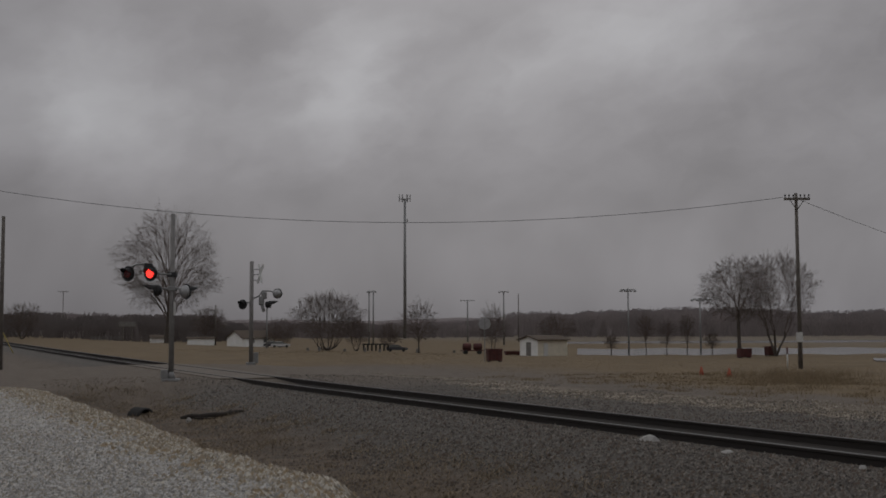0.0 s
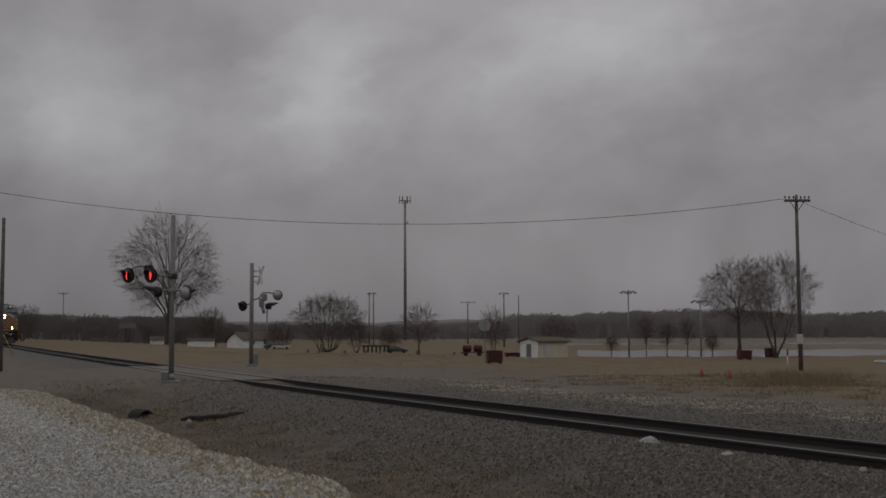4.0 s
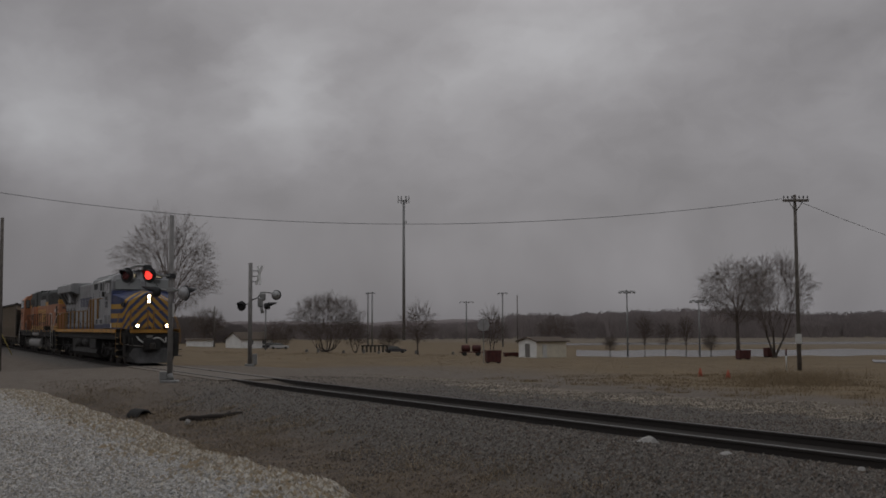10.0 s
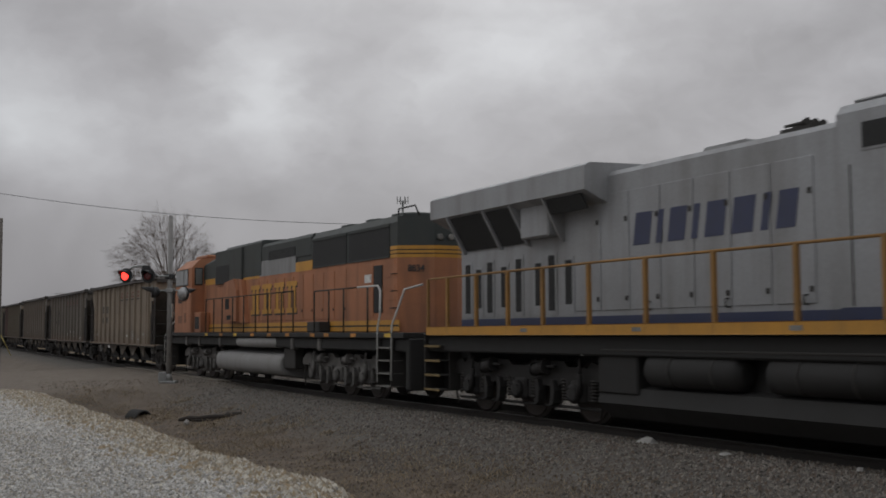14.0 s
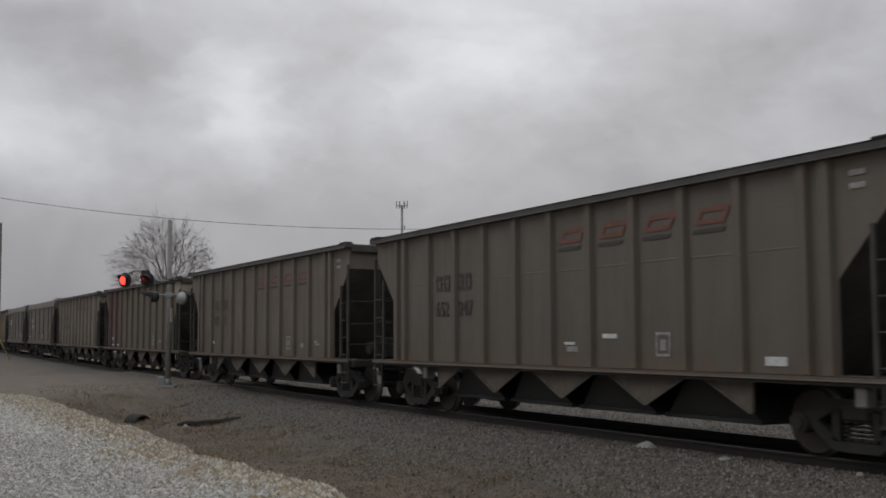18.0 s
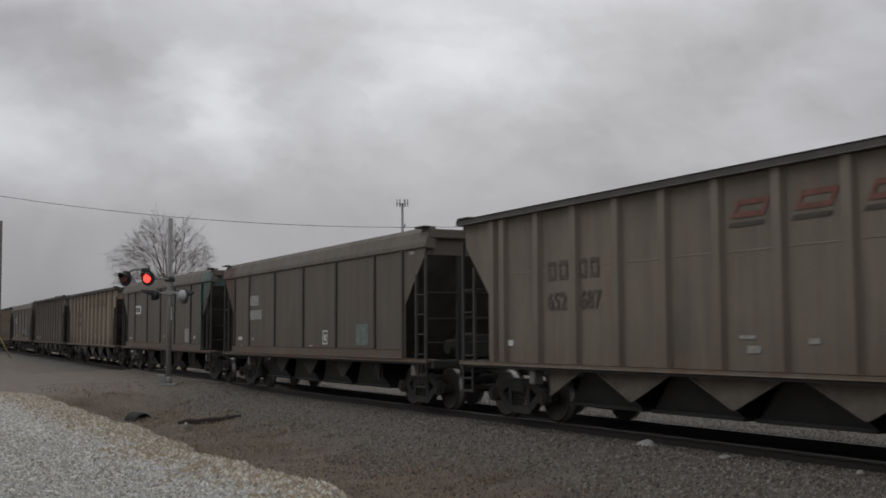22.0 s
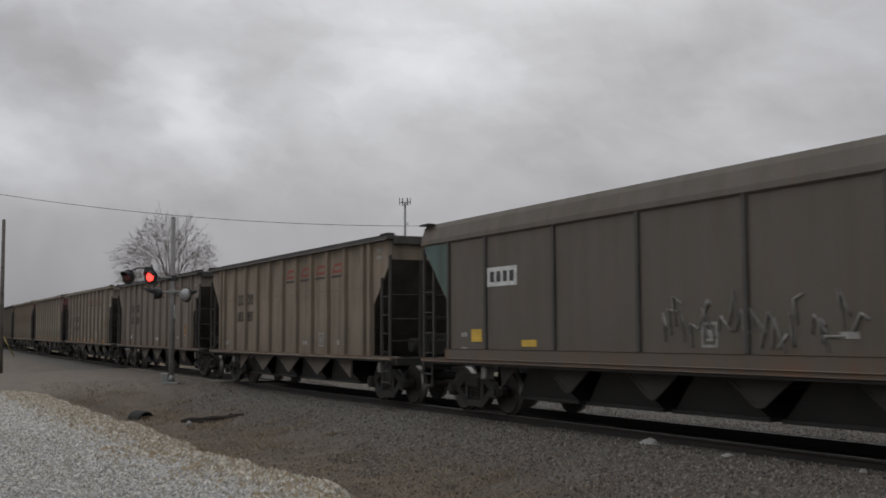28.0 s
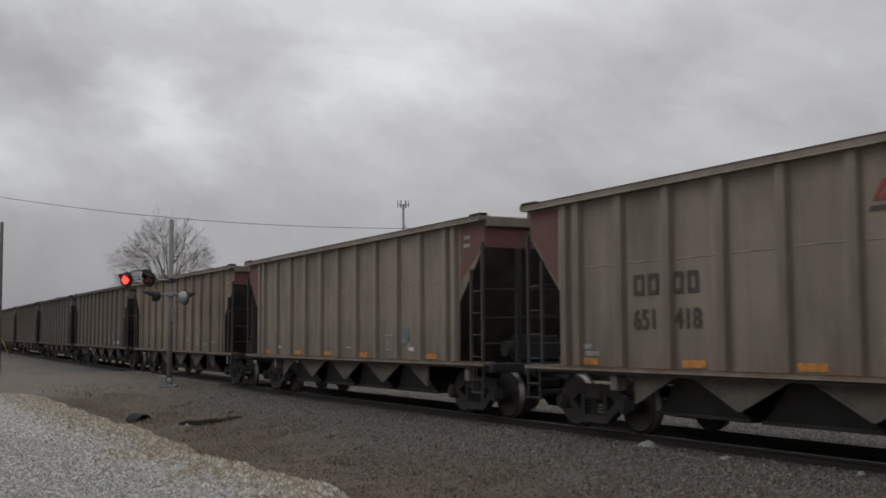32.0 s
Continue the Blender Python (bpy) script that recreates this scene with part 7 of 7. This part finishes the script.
def bin_box(depth, px, w, h, label, turn=10.0, kind="dumpster"):
    root = thing(kind, label, kind, stand(depth, (px - 784) / 1967 * depth, turn))
    part("body", Form().loft([[(-w / 2, -w * 0.4, 0.08), (w / 2, -w * 0.4, 0.08), (w / 2, w * 0.4, 0.08), (-w / 2, w * 0.4, 0.08)],
                              [(-w / 2 * 1.04, -w * 0.44, h), (w / 2 * 1.04, -w * 0.44, h), (w / 2 * 1.04, w * 0.44, h), (-w / 2 * 1.04, w * 0.44, h)]]), RUST, root)
    part("rim", Form().box(-w * 0.54, w * 0.54, -w * 0.47, -w * 0.42, h - 0.06, h + 0.02).box(-w * 0.54, w * 0.54, w * 0.42, w * 0.47, h - 0.06, h + 0.02), RUST, root)
    for x in (-w * 0.25, 0.0, w * 0.25):
        part("stiffener", Form().box(x - 0.03, x + 0.03, -w * 0.47, -w * 0.4, 0.1, h - 0.05), RUST, root)
    for x in (-w * 0.4, w * 0.4):
        part("foot", Form().box(x - 0.06, x + 0.06, -w * 0.35, w * 0.35, 0, 0.08), BLACK, root)
    return root


bin_box(76.4, 873.5, 0.95, 0.86, "dark red metal bin on the grass by a sign")
bin_box(95, 1314, 0.98, 0.76, "dark red metal bin under a bare tree")
bin_box(102.6, 1359, 0.7, 0.85, "small red metal bin behind a tree trunk", 25)
bin_box(107, 905, 1.3, 0.4, "low dark red trough beside the shed", 5)

ss = thing("stop_sign", "octagonal road sign seen from its grey back on a post", "road sign", stand(76.5, (857 - 784) / 1967 * 76.5))
part("post", Form().box(-0.03, 0.03, -0.03, 0.03, 0, 3.0), GALV, ss)
part("plate", Form().lathe([(0.035, 0.44), (0.05, 0.44)], "y", 8, (0, 0, 2.6), False), SIGNALGREY, ss)
mk = thing("marker_post", "white marker post with a red top", "marker post", stand(64.5, (1390 - 784) / 1967 * 64.5))
part("post", Form().lathe([(0, 0.045), (0.85, 0.045)], "z", 10), SIGNWHITE, mk)
part("top", Form().lathe([(0.85, 0.05), (1.25, 0.05)], "z", 10), RUST, mk)
for depth, px in ((51.2, 1287), (53.8, 1238)):
    cn = thing("traffic_cone", "faded orange traffic cone in dry weeds", "traffic cone", stand(depth, (px - 784) / 1967 * depth, 0, 0.14), "traffic cones")
    part("cone", Form().lathe([(0.03, 0.16), (0.55, 0.04)], "z", 14), CONE, cn)
    part("base", Form().box(-0.2, 0.2, -0.2, 0.2, 0, 0.03), CONE, cn)
bb = thing("sign_board", "pale board on two posts across the field", "sign board", stand(250, (226 - 784) / 1967 * 250))
part("board", Form().box(-1.9, 1.9, -0.1, 0.0, 3.3, 4.4, 0.02), BARE, bb)
for x in (-1.0, 1.0):
    part("post", Form().box(x - 0.12, x + 0.12, 0.0, 0.2, 0, 3.4), POLEWOOD, bb)
tl = thing("farm_trailer", "rusty red low farm trailer with two tanks", "trailer", stand(113, (835 - 784) / 1967 * 113, 6))
part("bed", Form().box(-1.2, 1.2, -0.5, 0.5, 0.32, 0.42), RUST, tl)
for x in (-0.55, 0.55):
    part("tank", Form().lathe([(x - 0.45, 0.2), (x - 0.38, 0.34), (x + 0.38, 0.34), (x + 0.45, 0.2)], "x", 14, (0, 0, 0.76)), RUST, tl)
for x in (-0.7, 0.7):
    part("wheel", Form().lathe([(-0.5, 0.2), (-0.4, 0.22), (0.4, 0.22), (0.5, 0.2)], "y", 14, (x, 0, 0.22)), BLACK, tl)
mc = thing("farm_implement", "row of dark farm machinery on the grass edge", "farm machine", stand(126, (664 - 784) / 1967 * 126, 4))
part("bar", Form().box(-1.5, 1.5, -0.1, 0.1, 0.75, 0.9), BLACK, mc)
for i in range(7):
    part("tine_unit", Form().box(-1.4 + i * 0.46, -1.2 + i * 0.46, -0.3, 0.3, 0.1, 0.8, 0.03), BLACK, mc)
for k, px in enumerate((545, 565, 610, 646, 672, 738, 803)):
    bp = thing("boundary_post", "short white boundary post at the field edge", "post", stand(121, (px - 784) / 1967 * 121), "boundary posts")
    part("post", Form().box(-0.14, 0.14, -0.1, 0.1, 0, 0.3 + 0.12 * (k % 2), 0.02), BARE, bp)
fn = thing("picket_fence", "low pale fence in front of the woods", "fence", stand(260, (190 - 784) / 1967 * 260))
for i in range(9):
    part("post", Form().box(-3.6 + i * 0.9, -3.45 + i * 0.9, 0, 0.1, 0, 1.0), BARE, fn)
part("fence_rail", Form().box(-3.7, 3.9, -0.05, 0, 0.7, 0.85), BARE, fn)
part("fence_rail", Form().box(-3.7, 3.9, -0.05, 0, 0.3, 0.42), BARE, fn)

# ---------------------------------------------------------------- near ground
cv = thing("culvert_pipe", "black corrugated culvert pipe end in a muddy ditch", "culvert", pose(-32.7, 6.85, ground_z(-32.7, 6.85) - 0.24, 0, 0, 20))
ridges = [(0.05 * i, 0.26 + 0.03 * (i % 2)) for i in range(13)]
rib = Form().lathe(ridges + [(0.6, 0.23), (0.0, 0.23), (0.0, 0.26)], "x", 20, (0, 0, 0.18))
part("pipe", rib, SOOT, cv)
ROTTEN = plain("rotten_wood", (0.032, 0.025, 0.02), 0.95, 0, 0.4, 6, 0.4)
lg = thing("fallen_branch", "dark rotten log half sunk in the ditch", "log", pose(-28.6, 8.0, ground_z(-28.6, 8.0) + 0.02, 0, 0, 65))
lg.scale = (0.68, 0.68, 0.8)
part("limb", Form().pipe([(-1.25, 0.1, 0.0), (-0.9, 0.02, 0.05), (-0.5, -0.04, 0.05), (-0.1, 0.03, 0.07), (0.4, -0.03, 0.1), (0.85, 0.05, 0.15), (1.15, 0.02, 0.2)],
                         [0.05, 0.085, 0.075, 0.1, 0.08, 0.095, 0.05], 10), ROTTEN, lg)
part("stub", Form().pipe([(0.5, 0, 0.14), (0.62, 0.16, 0.22), (0.66, 0.22, 0.24)], [0.045, 0.03, 0.012], 7), ROTTEN, lg)
# thin slab in the log's dark colour, flat along one side
part("bark_slab", Form().prism([(-0.7, -0.2), (0.1, -0.26), (0.5, -0.16), (0.2, -0.1), (-0.6, -0.08)], "z", -0.04, 0.03), ROTTEN, lg)


def rock(x, y, z, w, h, label, seed, mat):
    rnd = random.Random(seed)
    bm = bmesh.new()
    bmesh.ops.create_icosphere(bm, subdivisions=2, radius=1.0)
    for vt in bm.verts:
        k = 1 + 0.28 * noise.noise(vt.co * 1.3 + Vector((seed, 0, 0))) + rnd.uniform(-0.05, 0.05)
        vt.co = Vector((vt.co.x * w / 2 * k, vt.co.y * w / 2.6 * k, vt.co.z * h * k))
    me = bpy.data.meshes.new("rock")
    bm.to_mesh(me)
    bm.free()
    me.materials.append(mat)
    ob = new("rock", me)
    ob.matrix_basis = pose(x, y, z, 0, 0, rnd.uniform(0, 360))
    return tagged(ob, label, "rock", "loose rocks")


LIME = plain("pale_limestone", (0.36, 0.35, 0.33), 0.95, 0, 0.25, 6, 0.6)
rock(-14.07, 10.85, -0.24, 0.42, 0.2, "pale limestone rock beside the rail", 4, LIME)
rock(-12.2, 10.75, ground_z(-12.2, 10.75) + 0.005, 0.24, 0.035, "flat pale stone beside the rail", 5, LIME)
rock(-9.93, 10.9, ground_z(-9.93, 10.9) + 0.01, 0.12, 0.045, "small white stone in the ballast", 6, LIME)
rock(-28.0, 7.2, -0.62, 0.14, 0.07, "small white stone in the ditch", 7, LIME)


def stone_material(name, a, b, c):
    k = Nodes(name)
    rnd = k.n("NewGeometry").outputs["Random Per Island"]
    col = k.mix(rnd, a, b)
    pick = k.ramp(k.math("FRACT", k.math("MULTIPLY", rnd, 7.31)), 0.72, 0.78)
    col = k.mix(pick, col, c)
    k.bump(k.noise(k.coord(), 60, 3), 0.3, 0.01)
    return k.out(col, 0.95)


def stones(name, count, place, lo, hi, material, label, seed):
    """Loose stones as small jittered pyramids lying on the ground."""
    rs = np.random.RandomState(seed)
    x, y = place(rs, count)
    z = height(x, y)
    n = len(x)
    base = np.array([(1, 0.2, -0.5), (-1, -0.1, -0.5), (0.1, 1, -0.5), (-0.2, -1, -0.5), (0, 0, 1)], float)
    fc = np.array([(0, 2, 4), (2, 1, 4), (1, 3, 4), (3, 0, 4)])
    size = lo + (hi - lo) * rs.random_sample(n) ** 2.2
    p = base[None] * (size[:, None, None] * (0.7 + 0.6 * rs.random_sample((n, 5, 1))))
    p[:, :, 2] *= 0.7
    p += rs.normal(0, 0.2, (n, 5, 3)) * size[:, None, None]
    a = rs.random_sample(n) * 6.283
    q = p.copy()
    q[:, :, 0] = p[:, :, 0] * np.cos(a)[:, None] - p[:, :, 1] * np.sin(a)[:, None] + x[:, None]
    q[:, :, 1] = p[:, :, 0] * np.sin(a)[:, None] + p[:, :, 1] * np.cos(a)[:, None] + y[:, None]
    q[:, :, 2] += (z + size * 0.25)[:, None]
    f = (fc[None] + 5 * np.arange(n)[:, None, None]).reshape(-1, 3)
    me = tri_mesh(name, q.reshape(-1, 3), f)
    me.materials.append(material)
    return tagged(new(name, me), label, "gravel", kind="stuff")


def lot_place(rs, n):
    d = 7.5 * np.exp(rs.random_sample(n) * math.log(36 / 7.5))
    u = rs.uniform(-0.42, 0.02, n)
    x = AHEAD.x * d + RIGHT.x * u * d
    y = AHEAD.y * d + RIGHT.y * u * d
    ok = (y < lot_edge(x) + 0.55) & (y > -6)
    return x[ok], y[ok]


def ballast_place(rs, n):
    d = 11.0 * np.exp(rs.random_sample(n) * math.log(48 / 11.0))
    u = rs.uniform(-0.25, 0.43, n)
    x = AHEAD.x * d + RIGHT.x * u * d
    y = AHEAD.y * d + RIGHT.y * u * d
    e = y - 12.0
    ok = (e > -3.9 + 0.7 * np.sin(x * 0.8) + 0.4 * np.sin(x * 2.7)) & (e < 10.5 + np.sin(x)) & (np.abs(e) > 0.86) & ((x > -40) | (np.abs(e) > 30))
    return x[ok], y[ok]


def ditch_place(rs, n):
    d = 9.0 * np.exp(rs.random_sample(n) * math.log(46 / 9.0))
    u = rs.uniform(-0.36, 0.43, n)
    x = AHEAD.x * d + RIGHT.x * u * d
    y = AHEAD.y * d + RIGHT.y * u * d
    ok = (y > lot_edge(x) + 0.5) & (y < 9.2) & (x > -41)
    return x[ok], y[ok]


def strip_place(rs, n):
    d = 26.0 * np.exp(rs.random_sample(n) * math.log(50 / 26.0))
    u = rs.uniform(-0.08, 0.43, n)
    x = AHEAD.x * d + RIGHT.x * u * d
    y = AHEAD.y * d + RIGHT.y * u * d
    e = y - 12.0 + 1.2 * np.sin(x * 0.35)
    ok = (e > 7.2) & (e < 10.8)
    return x[ok], y[ok]


stones("lot_gravel", 120000, lot_place, 0.006, 0.027, stone_material("pale_gravel", (0.17, 0.163, 0.152), (0.5, 0.487, 0.47), (0.29, 0.255, 0.205)), "pale crushed limestone gravel", 1)
stones("edge_gravel", 46000, lambda rs, n: (lambda x: (x, lot_edge(x) + np.minimum(rs.normal(-0.15, 0.42, n), 0.62)))(rs.uniform(-38, -7, n)), 0.01, 0.05,
       stone_material("tan_gravel", (0.19, 0.155, 0.11), (0.54, 0.5, 0.43), (0.29, 0.225, 0.145)), "coarse tan and white gravel along the bank", 2)
stones("ballast", 170000, ballast_place, 0.01, 0.036, stone_material("ballast_stone", (0.042, 0.037, 0.032), (0.225, 0.202, 0.178), (0.115, 0.088, 0.068)), "dark grey crushed track ballast", 3)
stones("ditch_debris", 90000, ditch_place, 0.006, 0.03, stone_material("ditch_debris", (0.05, 0.038, 0.028), (0.125, 0.094, 0.068), (0.18, 0.143, 0.105)), "dark dirt clods and small stones in the ditch", 5)
stones("verge_gravel", 34000, strip_place, 0.014, 0.045, stone_material("verge_stone", (0.17, 0.145, 0.11), (0.36, 0.32, 0.26), (0.15, 0.12, 0.09)), "pale gravel strip beyond the track", 4)


def blades(name, count, place, lo, hi, material, label, seed, lean=0.5, wide=0.006):
    rs = np.random.RandomState(seed)
    x, y = place(rs, count)
    z = height(x, y)
    n = len(x)
    h = lo + (hi - lo) * rs.random_sample(n) ** 1.5
    a, b = rs.random_sample(n) * 6.283, rs.random_sample(n) * 6.283
    w = wide * (0.6 + 0.8 * rs.random_sample(n)) * (1 + np.hypot(x, y) / 25)
    l = lean * h * rs.random_sample(n)
    v = np.zeros((n, 5, 3))
    for i, (sx, u) in enumerate(((-1, 0), (1, 0), (0.8, 0.55), (-0.8, 0.55), (0, 1))):
        v[:, i, 0] = x + np.cos(a) * w * sx + np.cos(b) * l * u * u
        v[:, i, 1] = y + np.sin(a) * w * sx + np.sin(b) * l * u * u
        v[:, i, 2] = z - 0.02 + h * u * (1 - 0.15 * u)
    fc = np.array([(0, 1, 2), (0, 2, 3), (3, 2, 4)])
    f = (fc[None] + 5 * np.arange(n)[:, None, None]).reshape(-1, 3)
    me = tri_mesh(name, v.reshape(-1, 3), f)
    me.materials.append(material)
    return tagged(new(name, me), label, "grass", kind="stuff")


def tufts(x0, x1, y0, y1, many):
    def place(rs, n):
        cx, cy = rs.uniform(x0, x1, many), rs.uniform(y0, y1, many)
        i = rs.randint(0, many, n)
        r = 0.12 + 0.35 * rs.random_sample(many)
        x, y = cx[i] + rs.normal(0, 1, n) * r[i], cy[i] + rs.normal(0, 1, n) * r[i]
        ok = y > lot_edge(x) + 0.1
        return x[ok], y[ok]
    return place


def seen_patch(d0, d1, u0, u1, many):
    """Clumps scattered in a wedge beside the track, thicker towards its middle."""
    def place(rs, n):
        d, u = rs.uniform(d0, d1, many), u0 + (u1 - u0) * (rs.random_sample(many) + rs.random_sample(many)) / 2
        cx, cy = AHEAD.x * d + RIGHT.x * u * d, AHEAD.y * d + RIGHT.y * u * d
        i = rs.randint(0, many, n)
        r = 0.2 + 0.5 * rs.random_sample(many)
        return cx[i] + rs.normal(0, 1, n) * r[i], cy[i] + rs.normal(0, 1, n) * r[i]
    return place


DRY = stone_material("dry_grass", (0.19, 0.145, 0.095), (0.31, 0.245, 0.165), (0.16, 0.122, 0.082))
PALEDRY = stone_material("pale_dry_weeds", (0.19, 0.142, 0.085), (0.29, 0.225, 0.14), (0.15, 0.11, 0.068))
blades("ditch_grass", 24000, tufts(-36, -9, 5.2, 8.8, 150), 0.03, 0.14, DRY, "matted dry brown grass in the ditch", 7, 2.2, 0.003)
blades("verge_weeds", 26000, tufts(-44, -20, 24.0, 40, 420), 0.04, 0.2, PALEDRY, "short dry tan weeds along the far verge", 8, 0.9, 0.0025)
blades("pole_weeds", 6500, seen_patch(41, 55, 0.25, 0.39, 46), 0.08, 0.72, PALEDRY, "tall dry weeds round the utility pole", 9, 1.0, 0.0014)
blades("field_grass", 24000, tufts(-110, -45, 26, 60, 5000), 0.02, 0.06, PALEDRY, "short dry brown field grass", 10, 1.0, 0.008)

# ---------------------------------------------------------------- sleepers, last
def sleepers():
    f = Form().box(-0.115, 0.115, -1.3, 1.3, -0.38, -0.215, 0.012)
    first = None
    for i in range(240):
        x = 18.0 - 0.52 * i
        if -53.5 < x < -37.2:
            continue
        p, a = along(x)
        at = pose(p.x, p.y, p.z, 0, 0, math.degrees(a) + random.uniform(-0.8, 0.8))
        first = again(first, at) if first else part("sleeper", f, TIE, track, at=at)


sleepers()


def crossing_surface():
    root = thing("crossing_deck", "worn timber and dirt level-crossing surface between the rails", "level crossing", kind="structure")
    for k, (y0, y1) in enumerate(((-1.3, -0.83), (-0.66, -0.23), (-0.22, 0.21), (0.22, 0.66), (0.83, 1.3))):
        for x0 in (-53.0, -49.1, -45.2, -41.3):
            p, a = along(x0 + 1.9)
            part("plank", Form().box(-1.9, 1.9, y0, y1, -0.14, -0.018, 0.01), PLANK, root, at=pose(p.x, p.y, p.z, 0, 0.3, math.degrees(a)))


PLANK = plain("dirty_plank", (0.16, 0.135, 0.11), 0.95, 0, 0.35, 2, 0.4)
crossing_surface()

# ---------------------------------------------------------------- what moves
def on_track(x):
    p, a = along(x)
    tilt = math.atan(float(rise_at(x - 6) - rise_at(x + 6)) / 12)
    return Matrix.Translation(p) @ Euler((0, tilt, a)).to_matrix().to_4x4()


def motions():
    walk(clouds, [(t, drift(t)) for t in (0.0, 8.0, 16.0, 24.0, 32.0)])
    for ob, back in VEHICLES:
        rows = []
        for i in range(33):
            x = FRONT_AT_13 + SPEED * (i - 13.0) - back
            rows.append((float(i), on_track(x)))
        walk(ob, rows)
        # wheels roll while their vehicle is near the crossing or passing
        near = [k for k in range(0, 961) if -95.0 < FRONT_AT_13 + SPEED * (k / 30 - 13.0) - back < 12.0]
        if not near:
            continue
        for w in ob.children_recursive:
            if "radius" not in w:
                continue
            rest = w.matrix_basis.copy()
            step = math.degrees(SPEED / 30 / w["radius"])
            spin = [(0.0, rest)] if near[0] > 0 else []
            for k in range(near[0], near[-1] + 1):
                spin.append((k / 30, rest @ Euler((0, radians(step * (k - near[0])), 0)).to_matrix().to_4x4()))
            if near[-1] < 960:
                spin.append((32.0, spin[-1][1]))
            walk(w, spin)
    # the flasher turns each lens to its lit or dark face in turn
    for ob, second in FLASHERS:
        rest = ob.matrix_basis.copy()
        turn = 0.0 if second else 180.0
        rows, k = [(0.0, rest @ pose(0, 0, 0, 0, 0, turn))], 0
        while True:
            # the first lamp burns a little longer than the second
            t = math.floor((0.35 + 1.215 * (k // 2) if k % 2 == 0 else 1.0337 + 1.2125 * (k // 2)) * 30) / 30
            if t > 31.935:
                break
            for i in range(4):
                rows.append((t + (i - 1) / 30, rest @ pose(0, 0, 0, 0, 0, turn + 60 * i)))
            turn += 180.0
            k += 1
        if rows[-1][0] < 31.99:
            rows.append((32.0, rest @ pose(0, 0, 0, 0, 0, turn)))
        walk(ob, rows)


motions()
